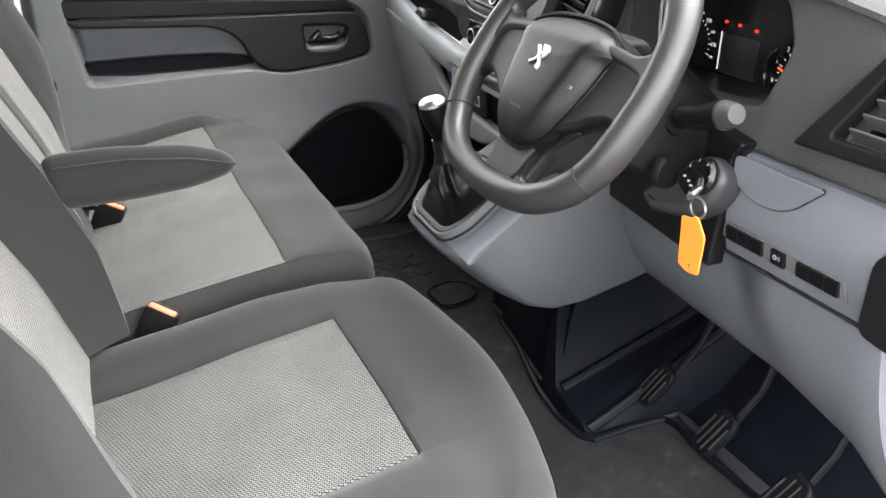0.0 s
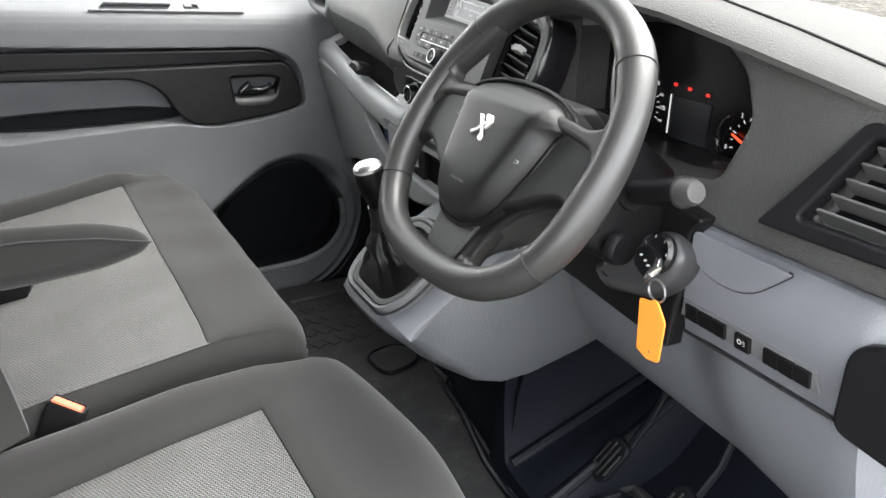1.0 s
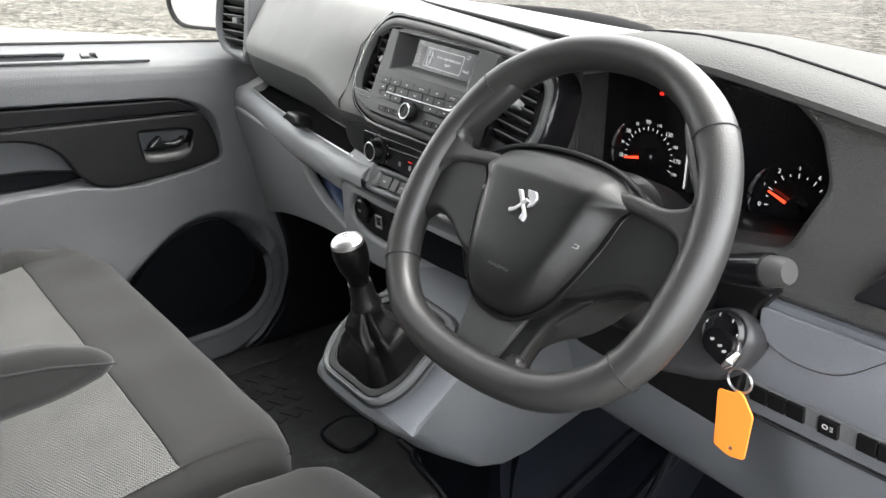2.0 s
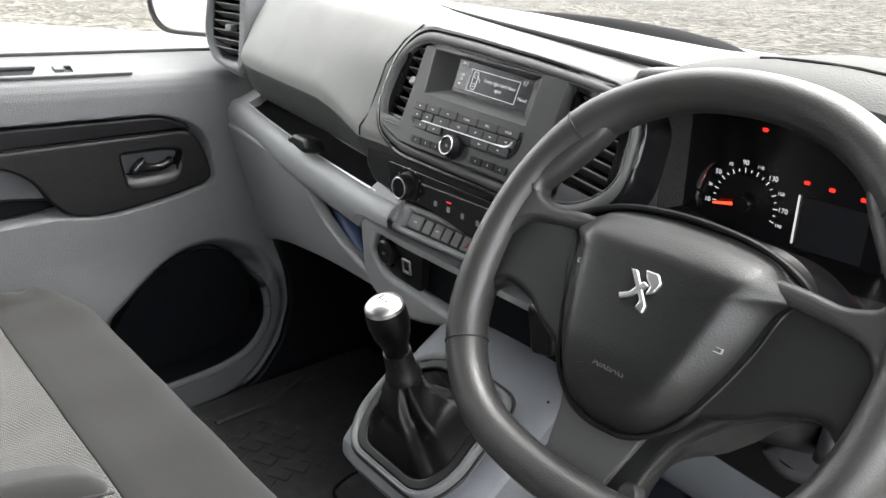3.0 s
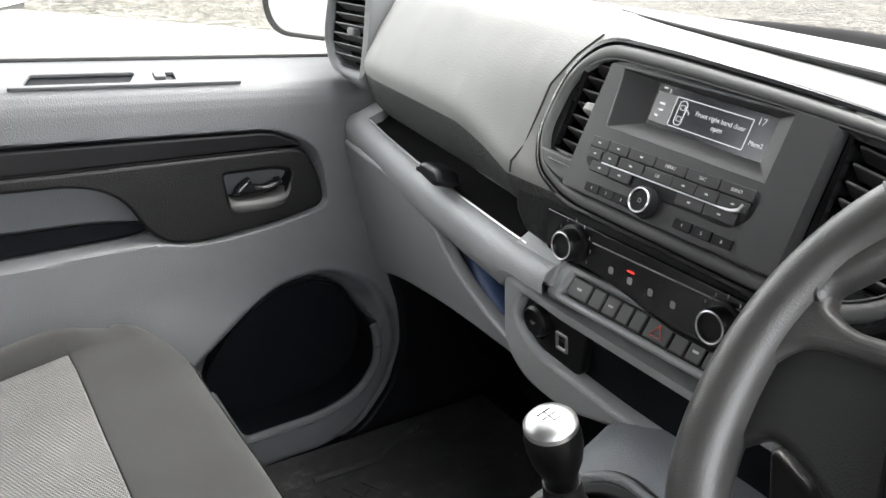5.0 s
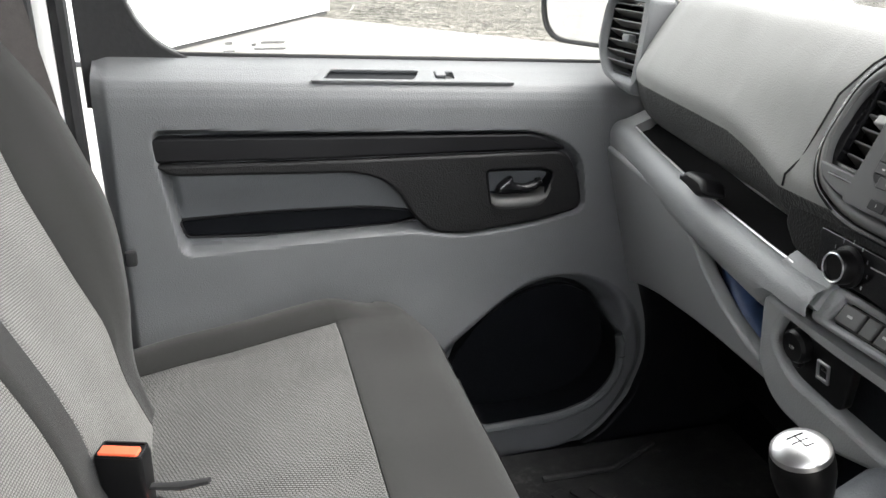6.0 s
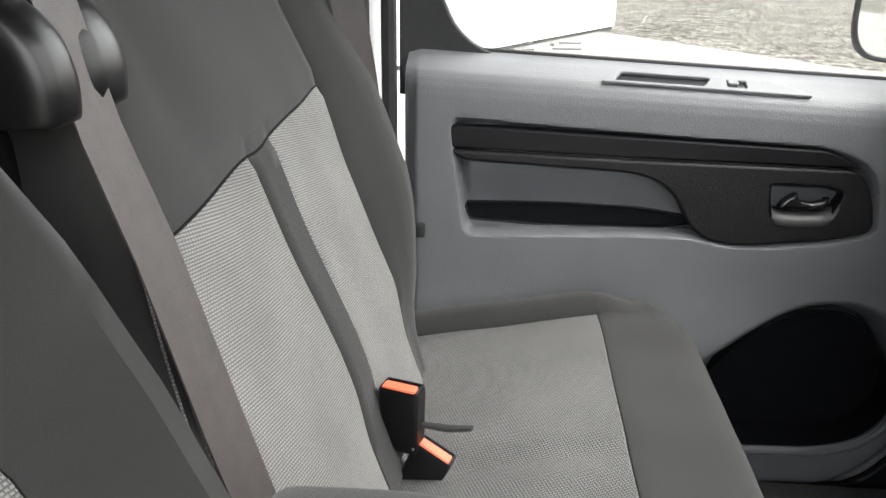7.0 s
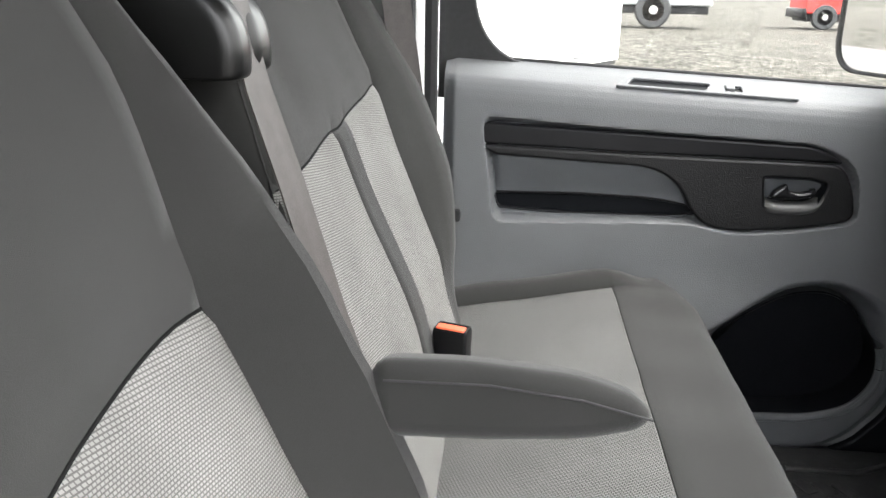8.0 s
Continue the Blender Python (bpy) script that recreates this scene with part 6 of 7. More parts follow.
def build_gear():
    e = thing("gear_lever", (0.53, 1.158, 1.03), "gear lever with silver topped black knob and leather gaiter", "gear lever")
    top = Vector((0.496, 1.169, 1.163))
    foot = Vector((0.520, 1.160, 1.076))
    up = (top - foot).normalized()
    rings, n = [], len(GEAR_RING)
    for s in range(11):
        t = s / 10
        ring = []
        for i, (x, y) in enumerate(GEAR_RING):
            a = 2 * math.pi * i / n
            base = GEAR @ Vector((x, y, 0.004))
            ang = math.atan2(y, x)
            side = (GEAR.to_3x3() @ Vector((math.cos(ang), math.sin(ang), 0)))
            side = (side - up * side.dot(up)).normalized()
            tip = foot + side * 0.019
            k = t ** 0.62
            p = base.lerp(tip, k)
            fold = 0.0065 * math.sin(a * 5 + 1.1 + 3 * t) * math.sin(math.pi * t) + 0.004 * math.sin(9 * t + a)* math.sin(math.pi * t)
            ring.append(p + side * fold - Vector((0, 0, 0.010)) * math.sin(math.pi * t))
        rings.append(ring)
    part("gaiter", loft(rings), M_VINYL, e, "creased black leather gaiter", 60)
    m = basis(foot, Vector((0, -1, 0)).cross(up).cross(up) * -1 if False else (0, -1, 0), up.cross(Vector((0, -1, 0))))
    part("collar", turned([(0.0185, -0.006), (0.0195, 0.0), (0.0185, 0.006), (0.016, 0.010), (0.0145, 0.034)], m, 24), M_PIANO, e)
    L = (top - foot).length
    part("knob", turned([(0.0125, 0.028), (0.0130, 0.040), (0.0150, 0.047), (0.0185, 0.056), (0.0208, 0.070), (0.0210, L - 0.011), (0.0202, L - 0.004), (0.0190, L - 0.001)], m, 32), M_VINYL, e, "black knob")
    part("knob_cap", turned([(0.0198, L - 0.003), (0.0195, L + 0.001), (0.0165, L + 0.0045), (0.011, L + 0.0065), (0.001, L + 0.007)], m, 32), M_SATIN, e, "satin silver cap")
    c = m @ Matrix.Translation((0, 0, L + 0.0066))
    for w, h, x, y in ((0.0009, 0.012, -0.006, 0), (0.0009, 0.012, 0.0, 0), (0.0009, 0.006, 0.006, 0.003), (0.013, 0.0009, 0.0, 0)):
        part("shift_mark", plate(rect(w, h, x, y), 0.0006, c), M_SEAL, e)
    for ch, x, y in (("1", -0.006, 0.009), ("3", 0, 0.009), ("5", 0.006, 0.009), ("2", -0.006, -0.009), ("4", 0, -0.009), ("R", 0.007, -0.007)):
        part("shift_number", words(ch, 0.005, c @ Matrix.Translation((x, y, -0.0012)), 0, 0.0008), M_SEAL, e)


build_gear()


# ================================================================ driver's side of the dash
def build_driver_dash():
    m = face_back(0.672, 0.0, 0.0, 0)
    e = dash

    def yz(pts):
        return [(-y, z) for y, z in pts]
    hole = rounded(yz([(1.018, 1.250), (1.020, 1.362), (0.965, 1.385), (0.86, 1.402), (0.76, 1.386), (0.715, 1.352), (0.700, 1.31), (0.728, 1.248), (0.80, 1.236), (0.95, 1.234)]), 0.012)
    out = rounded(yz([(1.026, 1.215), (1.026, 1.392), (0.90, 1.408), (0.80, 1.402), (0.60, 1.362), (0.42, 1.33), (0.42, 1.203), (0.742, 1.200), (0.80, 1.215)]), 0.008)
    vent = rounded(yz([(0.618, 1.248), (0.455, 1.248), (0.455, 1.326), (0.580, 1.326)]), 0.006)
    part("driver_fascia", plate(out, 0.05, m, 0.006, holes=[hole, vent], z=-0.05), M_GRAIN, e, "black grained fascia round the instruments")
    cheek = [[(0.664, 1.006, z), (0.668, 1.020, z), (0.690, 1.030, z), (0.725, 1.048, z), (0.745, 1.052, z)] for z in np.linspace(1.232, 1.372, 8)]
    part("binnacle_cheek", loft(cheek, False, False), M_DARK, e, "charcoal cheek beside the instruments")
    # instruments
    b = thing("instrument_cluster", (0.74, 0.85, 1.30), "black instrument cluster with red needles and warning lamps", "instruments")
    wall_o = [m @ Vector((x, y, -0.004)) for x, y in hole]
    wall_i = [m @ Vector((-0.852 + (x + 0.852) * (1.20 if x < -0.9 else 1.04), 1.305 + (y - 1.305) * 1.0, -0.104)) for x, y in hole]
    wall_m = [p.lerp(q, 0.42) for p, q in zip(wall_o, wall_i)]
    part("binnacle_band", loft([wall_o, wall_m], caps=False), M_SPOKE, b, "smooth grey outer wall of the binnacle", 60)
    part("binnacle_wall", loft([wall_m, wall_i], caps=False), M_DARKS, b, "dark inner wall", 60)
    back = [(-0.852 + (x + 0.852) * (1.22 if x < -0.9 else 1.06), 1.305 + (y - 1.305) * 1.03) for x, y in hole]
    part("dial_board", plate(back, 0.004, m, 0, z=-0.107), M_BLACK, b, "black dial board")
    d = m @ Matrix.Translation((0, 0, -0.1025))

    def dial(y, z, r, marks, numbers, needle, spread):
        c = d @ Matrix.Translation((-y, z, 0))
        a0, a1 = spread
        for k in range(marks):
            a = radians(a0 + (a1 - a0) * k / (marks - 1))
            long = k % 2 == 0
            part("tick", plate(rect(0.0009, 0.0045 if long else 0.0025), 0.0002, c @ Matrix.Rotation(-a, 4, "Z") @ Matrix.Translation((0, r * 0.83, 0))), M_DIAL, b)
        for k, text in enumerate(numbers):
            if text:
                a = radians(a0 + (a1 - a0) * k / (len(numbers) - 1))
                part("dial_number", words(text, 0.0066 if k % 2 == 0 else 0.0046, c @ Matrix.Translation((r * 1.02 * math.sin(a), r * 1.02 * math.cos(a), 0)), 0.0002, 0.0001), M_DIAL, b)
        a = radians(needle)
        part("needle", plate(rounded([(-0.0016, 0.006), (0.0016, 0.006), (0.0010, r * 0.80), (-0.0010, r * 0.80)], 0.0005), 0.0015, c @ Matrix.Rotation(-a, 4, "Z"), 0.0004, z=0.004), M_NEEDLE, b, "red needle")
        part("needle_hub", turned([(0.0095, 0), (0.0095, 0.005), (0.008, 0.007), (0.001, 0.007)], c, 24), M_BLACK, b)
        # glint on the dial edge, modelled as a tapering chrome crescent
        arc = [c @ Vector(((r * 1.28) * math.sin(radians(q)), (r * 1.22) * math.cos(radians(q)), 0.003)) for q in range(-108, -44, 6)]
        part("dial_glint", tube(arc, [0.0006 + 0.0022 * math.sin(math.pi * i / (len(arc) - 1)) for i in range(len(arc))], 8), M_CHROME, b, "chrome crescent modelled as a glint on the dial edge")
    dial(0.960, 1.265, 0.0385, 19, ["10", "30", "50", "70", "90", "110", "130", "150", "170", "190"], -101, (-98, 109))
    dial(0.778, 1.253, 0.0380, 13, ["0", "1", "2", "3", "4", "5", "6"], -69, (-99, 93))
    lcd = rounded(rect(0.060, 0.048, -0.874, 1.262), 0.002)
    part("trip_screen", plate(lcd, 0.001, d), M_LCDBACK, b, "dark trip screen")
    part("screen_edge", plate(rect(0.0016, 0.046, -0.907, 1.264), 0.001, d @ Matrix.Translation((0, 0, 0.001))), M_DIAL, b)
    for y, z in ((0.903, 1.299), (0.880, 1.298), (0.852, 1.296), (0.950, 1.338)):
        part("warning_lamp", plate(rounded(rect(0.0055, 0.0034, -y, z), 0.0012), 0.0006, d), M_REDGLOW, b, "lit red warning lamp")
    part("warning_lamp", plate(rounded(rect(0.006, 0.005, -0.775, 1.218), 0.0015), 0.0006, d), M_NEEDLE, b, "lit amber warning lamp")
    for i in range(6):
        part("display_mark", plate(rect(0.004 if i % 2 else 0.007, 0.0022, -0.905 + 0.009 * i, 1.226), 0.0003, d), M_DIAL, b)
    # right vent
    vm = basis((0.664, 0.575, 1.284), (0, -1, 0), (0.25, 0.02, 0.97))
    vo = rounded([(-0.078, -0.052), (0.13, -0.046), (0.13, 0.050), (-0.010, 0.054)], [0.006, 0.01, 0.01, 0.01])
    vi = rounded([(-0.040, -0.036), (0.115, -0.034), (0.115, 0.040), (0.000, 0.042)], 0.006)
    v = thing("air_vent", (0.66, 0.575, 1.284), "slanted driver air vent with dark slats", "vent", "dash air vents")
    part("vent_frame", plate(vo, 0.022, vm, 0.003, holes=[vi], z=-0.012), M_DARKS, v)
    part("vent_back", plate(vi, 0.002, vm, z=-0.034), M_BLACK, v)
    for k in range(5):
        y = -0.028 + 0.0150 * k
        x0 = -0.036 + 0.038 * (k + 0.4) / 5
        s = vm @ Matrix.Translation(((x0 + 0.112) / 2, y, -0.010)) @ Matrix.Rotation(radians(60), 4, "X")
        part("slat", plate(rounded(rect(0.112 - x0, 0.022), 0.003), 0.0024, s, 0.001), M_SLAT, v, "dark grey slat")
    part("vent_tab", plate(rounded(rect(0.020, 0.012, 0.040, 0.004), 0.002), 0.012, vm, 0.002, z=-0.006), M_GREY, v, "grey slider tab")


build_driver_dash()


def build_knee():
    e = thing("knee_panel", (0.68, 0.65, 1.1), "blue grey knee panel under the steering wheel", "panel")
    # upper band: cubby lid and switch bank
    rows = []
    for y in np.linspace(0.741, 0.512, 22):
        r = 0.5 * smooth01((0.54 - y) / 0.03) * 0.05
        rows.append([(0.80, y, 1.202), (0.690 + r, y, 1.2025), (0.672 + r, y, 1.198), (0.660 + r, y, 1.184), (0.656 + r, y, 1.15), (0.660 + r, y, 1.125), (0.668 + r, y, 1.100), (0.674 + r, y, 1.083), (0.69, y, 1.079), (0.80, y, 1.079)])
    part("upper_panel", loft(rows), M_GREY2, e, "smooth upper knee panel")
    lid = rounded([(-0.731, 1.199), (-0.728, 1.172), (-0.70, 1.158), (-0.655, 1.160), (-0.612, 1.199)], [0.008, 0.01, 0.03, 0.03, 0.006])
    part("lid", plate(lid, 0.006, face_back(0.6585, 0, 0, 0), 0.002, z=0.0), M_GREY2, e, "cubby lid")
    part("lid_gap", tube([(0.6555, -x, z) for x, z in lid[2:]], 0.0012, 6), M_SEAL, e)
    sm = face_back(0.6615, 0.655, 1.1105, -10)
    slot = rounded([(-0.084, -0.008), (0.085, -0.009), (0.079, 0.012), (-0.080, 0.012)], 0.002)
    part("switch_recess", plate(slot, 0.003, sm, 0.0008, z=-0.002), M_GREY, e, "grey switch recess")
    for x, w, n in ((-0.0765, 0.018, 3), (0.0225, 0.0175, 3)):
        for k in range(n):
            part("blank_switch", plate(rounded(rect(w - 0.001, 0.0165, x + 0.010 + k * w, 0.0015), 0.001), 0.004, sm, 0.0008, z=0.0003), M_PIANO, e, "black blanking switch")
    part("level_switch", plate(rounded(rect(0.018, 0.0165, 0.000, 0.0015), 0.001), 0.005, sm, 0.0012, z=0.0003), M_PIANO, e, "headlamp level wheel")
    part("switch_mark", plate(disc(0.0028, -0.002, 0.003, 14), 0.0003, sm, holes=[disc(0.0016, -0.002, 0.003, 14)], z=0.0054), M_MARK, e)
    for k in range(3):
        part("switch_mark", plate(rect(0.0028, 0.0006, 0.0035, 0.001 + 0.002 * k), 0.0003, sm, z=0.0054), M_MARK, e)
    # lower panel sloping away to the pedals, from the tower to the sill
    rows = []
    for y in np.linspace(1.050, 0.508, 36):
        t = smooth01((0.80 - y) / 0.12)
        xt, zt = 0.745 + (0.676 - 0.745) * t, 1.035 + (1.079 - 1.035) * t
        zb = lerp([(0.50, 0.835), (0.56, 0.842), (0.62, 0.868), (0.75, 0.882), (1.05, 0.885)], y)[0]
        xb = lerp([(0.50, 0.775), (0.60, 0.79), (0.75, 0.805), (1.05, 0.818)], y)[0]
        c = 0.05 * smooth01((0.545 - y) / 0.04)
        p = [(xt + 0.05, y, zt)]
        for k in range(9):
            s = k / 8
            p.append((xt + (xb - xt) * s - 0.016 * math.sin(math.pi * s) + c, y, zt + (zb - zt) * s))
        p += [(xb + 0.012 + c, y, zb - 0.004), (xb + 0.06, y, zb + 0.02)]
        rows.append(p)
    part("lower_panel", loft(rows, False, False), M_GREY2, e, "smooth lower knee panel")
    part("panel_gap", tube([(0.672, y, 1.0805) for y in np.linspace(0.80, 0.53, 8)], 0.0016, 6), M_SEAL, e)
    pod = rounded([(-0.548, 1.165), (-0.548, 1.085), (-0.44, 1.075), (-0.44, 1.185), (-0.50, 1.185)], [0.02, 0.015, 0.01, 0.02, 0.02])
    part("end_cover", plate(pod, 0.014, face_back(0.660, 0, 0, 0), 0.004, z=-0.004), M_DARKS, e, "dark end cover")


build_knee()


def build_column():
    e = thing("steering_column", (0.62, 0.80, 1.18), "gloss black steering column cowl with stalks and ignition", "steering column")
    # cowl tapering from the wheel hub to the dash
    axis = Vector((math.cos(radians(33)), 0, -math.sin(radians(33))))
    c0 = Vector(WC) + axis * 0.035
    rings = []
    for s, w, hu, hd in ((0.0, 0.050, 0.045, 0.05), (0.015, 0.078, 0.060, 0.075), (0.05, 0.090, 0.066, 0.085), (0.10, 0.094, 0.062, 0.080), (0.16, 0.094, 0.055, 0.075)):
        c = c0 + axis * s
        o = rounded([(-w, -hd * 0.8), (w, -hd * 0.8), (w, hu * 0.7), (w * 0.6, hu), (-w * 0.6, hu), (-w, hu * 0.7)], 0.03)
        f = basis(c, (0, -1, 0), (math.sin(radians(33)), 0, math.cos(radians(33))))
        rings.append([f @ Vector((x, y, 0)) for x, y in o])
    part("cowl", loft(rings), M_PIANO, e, "satin black column cowl")
    # ignition pod on the right flank
    pm = basis((0.626, 0.755, 1.155), (0, -1, 0), (0.35, 0.0, 0.94))
    pod = rounded([(-0.075, -0.028), (-0.051, -0.042), (-0.018, -0.034), (0.004, -0.030), (0.028, -0.010), (0.040, 0.026), (0.010, 0.046), (-0.030, 0.024)], [0.008, 0.012, 0.02, 0.02, 0.02, 0.022, 0.022, 0.03])
    part("ignition_pod", plate(pod, 0.040, pm, 0.011, z=-0.036, steps=4), M_FLANK, e, "grey satin flank of the cowl", 60)
    k = pm @ Matrix.Translation((0.009, 0.018, 0.002))
    part("ignition_barrel", turned([(0.0205, 0), (0.0205, 0.006), (0.0175, 0.010), (0.0140, 0.008), (0.001, 0.008)], k, 28), M_BLACK, e, "black ignition barrel")
    for a in (-70, -20, 30, 80):
        part("position_mark", plate(rect(0.0012, 0.0030, 0.0158 * math.sin(radians(a)), 0.0158 * math.cos(radians(a))), 0.0003, k, z=0.0098), M_MARK, e)
    shroud = rounded([(-0.94, 1.20), (-0.94, 1.078), (-0.831, 1.069), (-0.744, 1.062), (-0.742, 1.087), (-0.733, 1.149), (-0.728, 1.170), (-0.735, 1.190), (-0.720, 1.212), (-0.80, 1.225)][::-1], [0.006, 0.006, 0.01, 0.02, 0.01, 0.004, 0.004, 0.01, 0.006, 0.006])
    part("column_shroud", plate(shroud, 0.024, face_back(0.664, 0, 0, 0), 0.004, z=-0.012), M_PIANO, e, "black shroud behind the cowl")
    # right stalk, base to lit end
    part("stalk", tube([(0.612, 0.770, 1.232), (0.610, 0.742, 1.240), (0.606, 0.715, 1.249), (0.603, 0.700, 1.254)], [0.0125, 0.0125, 0.0145, 0.0150], 18), M_BLACK, e, "gloss black wiper stalk")
    part("stalk_end", tube([(0.603, 0.701, 1.2535), (0.600, 0.688, 1.258), (0.599, 0.682, 1.260)], [0.0128, 0.0122, 0.0095], 18), M_SPOKE, e, "dark grey stalk button")
    part("stalk_gaiter", tube([(0.616, 0.800, 1.222), (0.613, 0.776, 1.230)], [0.024, 0.018], 18), M_PIANO, e)
    # left stalks behind the wheel
    part("stalk", tube([(0.575, 0.955, 1.235), (0.570, 0.985, 1.238), (0.566, 1.015, 1.236), (0.563, 1.030, 1.234)], [0.012, 0.012, 0.014, 0.013], 14), M_PIANO, e, "black lamp stalk")
    part("cruise_stalk", plate(rounded([(-1.036, 1.195), (-1.002, 1.180), (-1.000, 1.152), (-1.028, 1.145)], 0.008), 0.018, face_back(0.572, 0, 0, 0), 0.005, z=-0.008), M_PIANO, e, "black speed control stalk")
    part("stalk_word", words("SET", 0.006, face_back(0.565, 0.960, 1.190, 0), 0.0, 0.0002), M_MARK, e)
    part("adjust_wheel", turned([(0.020, -0.008), (0.022, -0.004), (0.022, 0.004), (0.020, 0.008)], basis((0.594, 0.770, 1.176), (0.3, 0, 1), (0.9, 0.3, -0.3)) @ Matrix.Scale(0.75, 4), 20), M_DARKS, e, "ridged side control")


build_column()


def build_key():
    e = thing("ignition_key", (0.60, 0.722, 1.17), "black folding key in the ignition with an orange tag", "key")
    im = basis((0.606, 0.730, 1.176), (0.05, -0.95, 0.30), (0.45, 0.30, 0.84)) @ Matrix.Scale(0.78, 4)
    part("key_head", plate(rounded([(-0.020, -0.008), (0.004, -0.026), (0.020, -0.016), (0.018, 0.004), (-0.006, 0.018), (-0.022, 0.012)], 0.007), 0.012, im @ Matrix.Translation((0, 0, 0.002)), 0.003), M_PIANO, e, "black key fob with lock marks")
    for x, y in ((-0.008, 0.003), (0.002, -0.004), (0.008, -0.010)):
        part("key_mark", plate(rounded(rect(0.005, 0.003, x, y), 0.001), 0.0004, im, z=0.0142), M_MARK, e)
    part("key_clip", tube([im @ Vector(p) for p in ((0.0195, 0.000, 0.010), (0.0210, -0.010, 0.012), (0.016, -0.020, 0.013), (0.009, -0.026, 0.012))], [0.0030, 0.0050, 0.0052, 0.0034], 10), M_CHROME, e, "chrome key end")
    ring = [Vector((0.588, 0.702, 1.160)) + Vector((0, 0.011 * math.cos(a), 0.0105 * math.sin(a))) for a in np.linspace(0, 2 * math.pi, 24, endpoint=False)]
    part("key_ring", tube(ring, 0.0012, 6, True), M_SATIN, e, "steel split ring")
    tm = basis((0.586, 0.7005, 1.122), (0.10, -0.99, 0.02), (0, 0.05, 1))
    tag = rounded([(-0.014, -0.026), (0.000, -0.032), (0.014, -0.030), (0.0165, 0.012), (0.006, 0.028), (0.001, 0.031), (-0.003, 0.027), (-0.0165, 0.026)], 0.003)
    part("key_tag", plate(tag, 0.0025, tm, 0.0006, holes=[disc(0.002, 0.001, -0.024, 12)]), M_ORANGE, e, "plain orange plastic tag")


build_key()
# ================================================================ belts, buckles, middle rest
def build_buckle(nm_label, at, up, side, size=1.0, stalk_to=None):
    e = thing("belt_buckle", at, nm_label, "buckle", "seat belt buckles")
    m = basis(at, side, Vector(up).cross(Vector(side)) * -1)
    up = Vector(up).normalized()
    f = basis(at, side, up)
    w, d, h = 0.040 * size, 0.022 * size, 0.066 * size
    rings = []
    for s, k in ((0.0, 0.80), (0.08, 0.90), (0.5, 0.95), (0.93, 1.0), (1.0, 0.96)):
        o = rounded(rect(w * k, d * k), 0.004, 3)
        rings.append([f @ Vector((x, h * s, y)) for x, y in o])
    part("body", loft(rings), M_PIANO, e, "black buckle body")
    top = basis(f @ Vector((0, h, 0)), side, f.to_3x3() @ Vector((0, 0, -1)))
    part("release_button", plate(rounded(rect(w * 0.80, d * 0.52, 0, -0.004), 0.002), 0.005, top, 0.0012, z=-0.001), M_RED, e, "red release button")
    part("rim", plate(rounded(rect(w * 0.94, d * 0.92), 0.003), 0.0025, top, 0.0008, holes=[rounded(rect(w * 0.82, d * 0.70), 0.002)], z=-0.0005), M_DARKS, e)
    for x in (-0.36, 0.36):
        part("screw", turned([(0.0016, 0), (0.0016, 0.0012), (0.0004, 0.0014)], f @ Matrix.Translation((w * x, h * 0.12, d * 0.46)), 8), M_SATIN, e)
    if stalk_to:
        part("strap", tube([f @ Vector((0, 0.004, 0)), stalk_to], 0.010, 8, flat=0.35), M_BELT, e, "short webbing strap")
    return e


build_buckle("upright buckle with red button beside the bench backrest", (0.026, 1.470, 0.960), (0.10, -0.10, 0.99), (0.95, -0.30, 0.0), 1.14, (0.010, 1.48, 0.92))
build_buckle("second buckle with red button lying on the bench", (0.030, 1.470, 0.893), (0.44, -0.10, 0.89), (0.86, -0.26, -0.42), 1.15, (-0.02, 1.47, 0.88))
build_buckle("driver seat buckle with red button between the seats", (0.064, 1.104, 0.880), (0.45, -0.05, 0.89), (0.80, -0.45, -0.4), 1.10, (0.02, 1.10, 0.84))
loop = thing("belt_tail", (0.07, 1.45, 0.99), "short black strap tail on the bench", "strap")
part("strap", tube([(0.045, 1.462, 0.994), (0.075, 1.45, 0.998), (0.10, 1.444, 1.004)], [0.005, 0.006, 0.005], 8, flat=0.5), M_SEAL, loop)


def ribbon(pts, widths, thick, across):
    a = Vector(across).normalized()
    rings = []
    for i, p in enumerate(pts):
        p = Vector(p)
        t = (Vector(pts[min(i + 1, len(pts) - 1)]) - Vector(pts[max(i - 1, 0)])).normalized()
        n = t.cross(a).normalized()
        s = n.cross(t).normalized()
        width = widths[i] if isinstance(widths, (list, tuple)) else widths
        rings.append([p + s * width / 2 * u + n * (thick / 2 * v + thick * 0.35 * math.cos(u * 7)) for u, v in ((-1, -1), (-0.6, -1), (-0.2, -1), (0.2, -1), (0.6, -1), (1, -1), (1, 1), (0.6, 1), (0.2, 1), (-0.2, 1), (-0.6, 1), (-1, 1))])
    return loft(rings)


belt = thing("middle_seat_belt", (-0.05, 1.19, 1.2), "taut dark brown seat belt over the bench backrest", "seat belt")
pts = [(-0.190, 1.178, 1.55), (-0.137, 1.181, 1.44), (-0.121, 1.186, 1.36), (-0.098, 1.193, 1.28), (-0.061, 1.186, 1.16), (-0.018, 1.168, 1.05), (0.004, 1.154, 0.975)]
part("webbing", ribbon(pts, [0.030, 0.034, 0.037, 0.041, 0.043, 0.042, 0.038], 0.0016, (0.25, 1.0, 0.0)), M_BELT, belt, "ribbed dark webbing")
part("anchor_plate", box(-0.012, 0.010, 1.138, 1.168, 0.962, 0.980, 0.003), M_PIANO, belt, "black anchor plate")
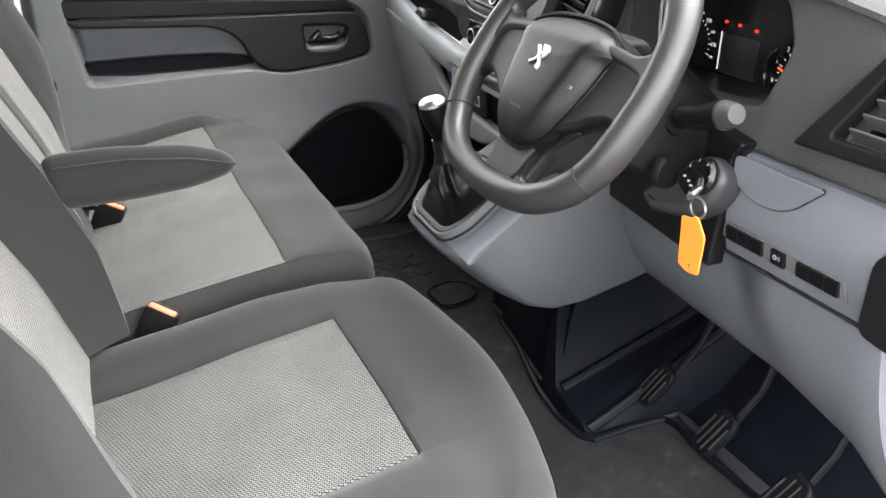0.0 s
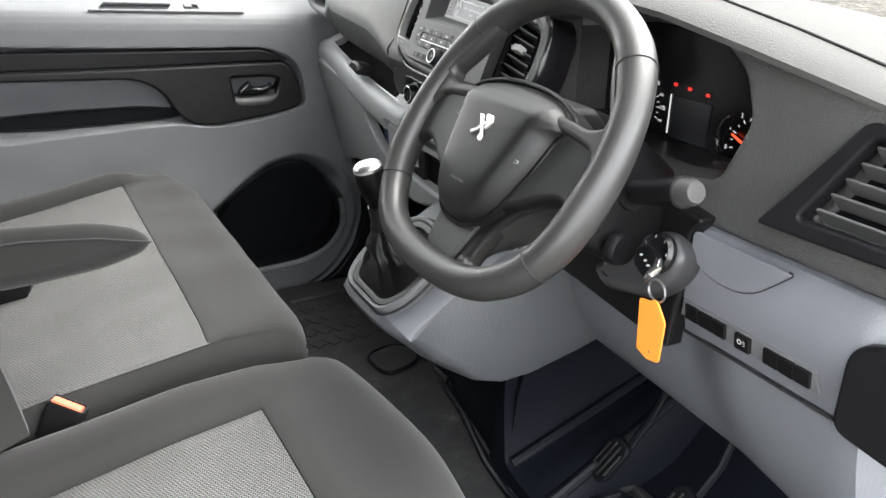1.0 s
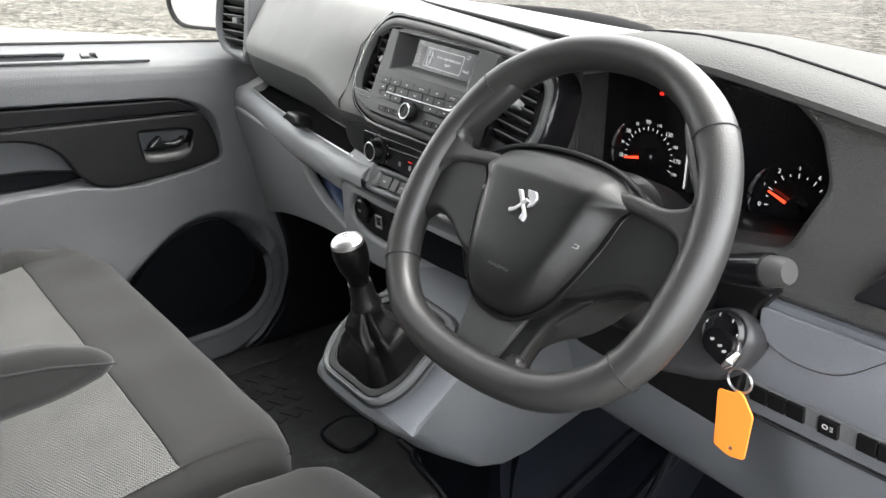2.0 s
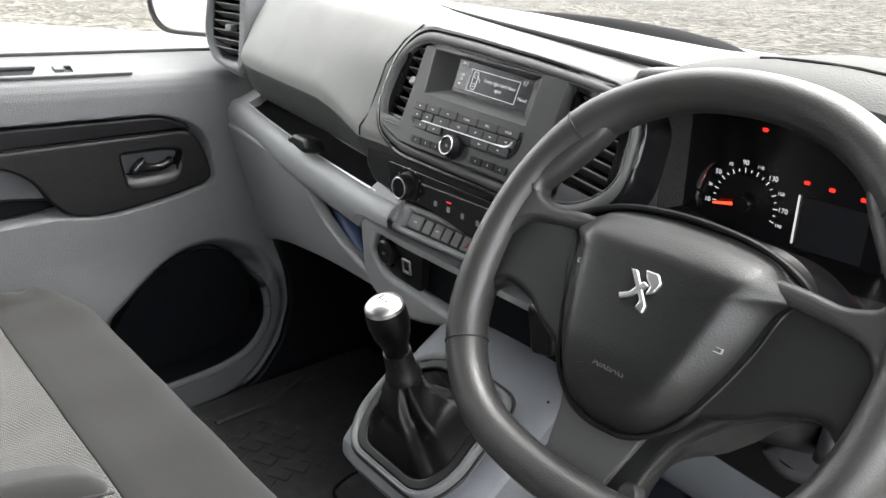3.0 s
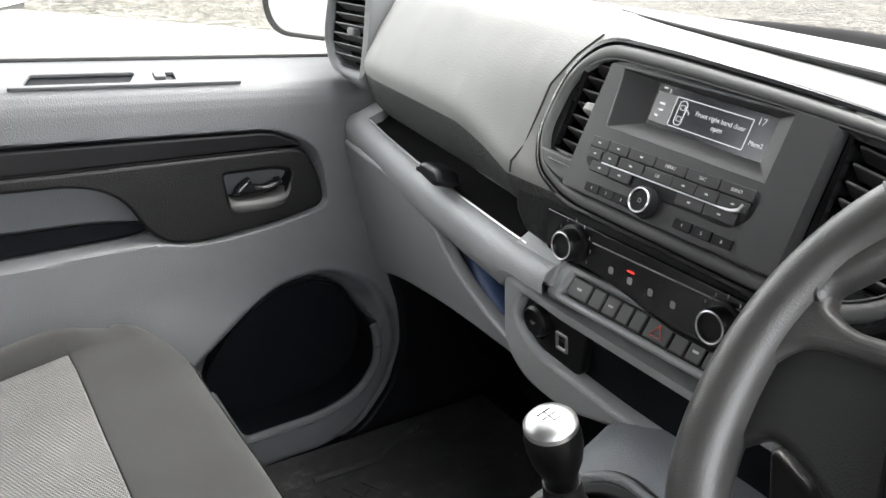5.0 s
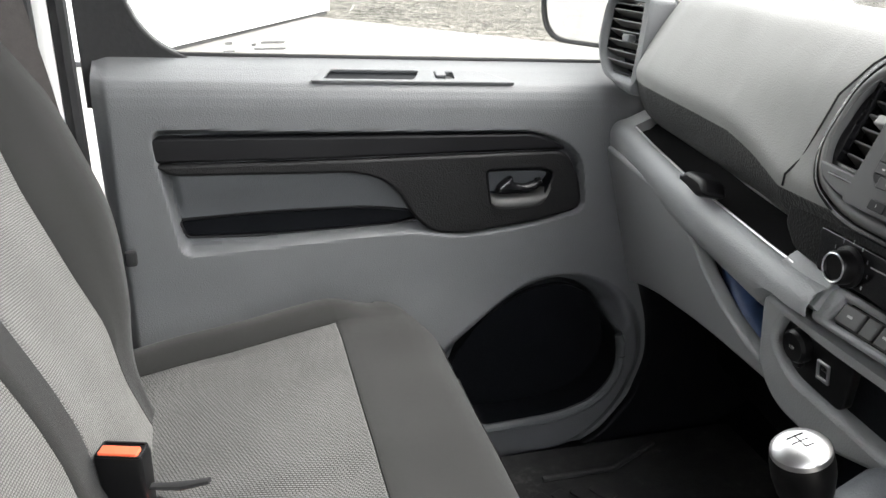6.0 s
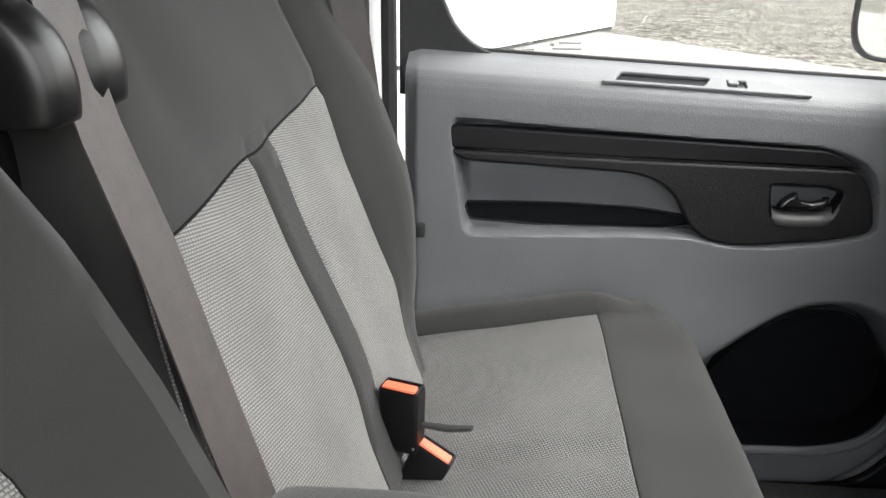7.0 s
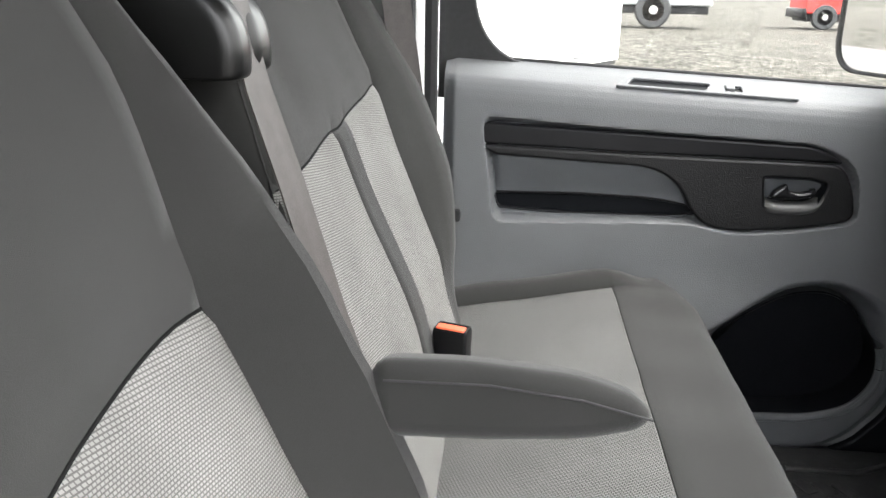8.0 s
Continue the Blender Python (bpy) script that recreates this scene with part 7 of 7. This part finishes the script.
belt2 = thing("outer_seat_belt", (-0.1, 1.90, 1.2), "dark seat belt hanging at the door pillar", "seat belt")
part("webbing", ribbon([(-0.130, 1.876, 1.60), (-0.105, 1.880, 1.40), (-0.090, 1.884, 1.30), (-0.078, 1.888, 1.20), (-0.066, 1.900, 1.0), (-0.06, 1.905, 0.8)], 0.046, 0.0016, (1, 0.3, 0.0)), M_BELT, belt2, "ribbed dark webbing")
part("guide", box(-0.012, 0.004, 1.886, 1.900, 1.052, 1.074, 0.004), M_SEAL, belt2, "small black belt stop")

rest = thing("jump_seat", (-0.3, 1.2, 1.2), "black vinyl folding middle seat back with a two lobed belt guide", "seat")


def lobe(y0, y1, shift):
    """One padded roll of the belt guide: round over the front, flat underneath, soft at both ends."""
    prof = rounded([(-0.300, 1.371), (-0.117, 1.371), (-0.1155, 1.394), (-0.121, 1.416), (-0.131, 1.430), (-0.147, 1.443), (-0.166, 1.460), (-0.195, 1.492), (-0.300, 1.510)], [0.004, 0.006, 0.01, 0.01, 0.01, 0.012, 0.02, 0.03, 0.004], 4)
    rings = []
    for t, q in ((0, 0.86), (0.03, 0.92), (0.09, 0.965), (0.18, 0.99), (0.32, 1.0), (0.5, 1.003), (0.68, 1.0), (0.82, 0.99), (0.91, 0.965), (0.97, 0.92), (1, 0.86)):
        rings.append([(-0.22 + (x + 0.22) * q + shift, y0 + (y1 - y0) * t, 1.38 + (z - 1.38) * q) for x, z in prof])
    part("belt_guide_lobe", loft(rings), M_LOBE, rest, "shiny black vinyl lobe", 60)


lobe(1.128, 1.170, 0.0)
lobe(1.186, 1.240, -0.004)
part("back_panel", loft([[(x, y, z) for x, z in ((-0.10, 0.93), (-0.115, 1.02), (-0.165, 1.2), (-0.215, 1.37), (-0.30, 1.38), (-0.30, 0.93))] for y in (1.09, 1.10, 1.18, 1.215, 1.23)]), M_VINYL, rest, "black vinyl panel")
part("panel_seam", tube([(-0.214, 1.165, 1.368), (-0.163, 1.168, 1.2), (-0.113, 1.168, 1.02)], 0.0016, 6), M_SEAL, rest)
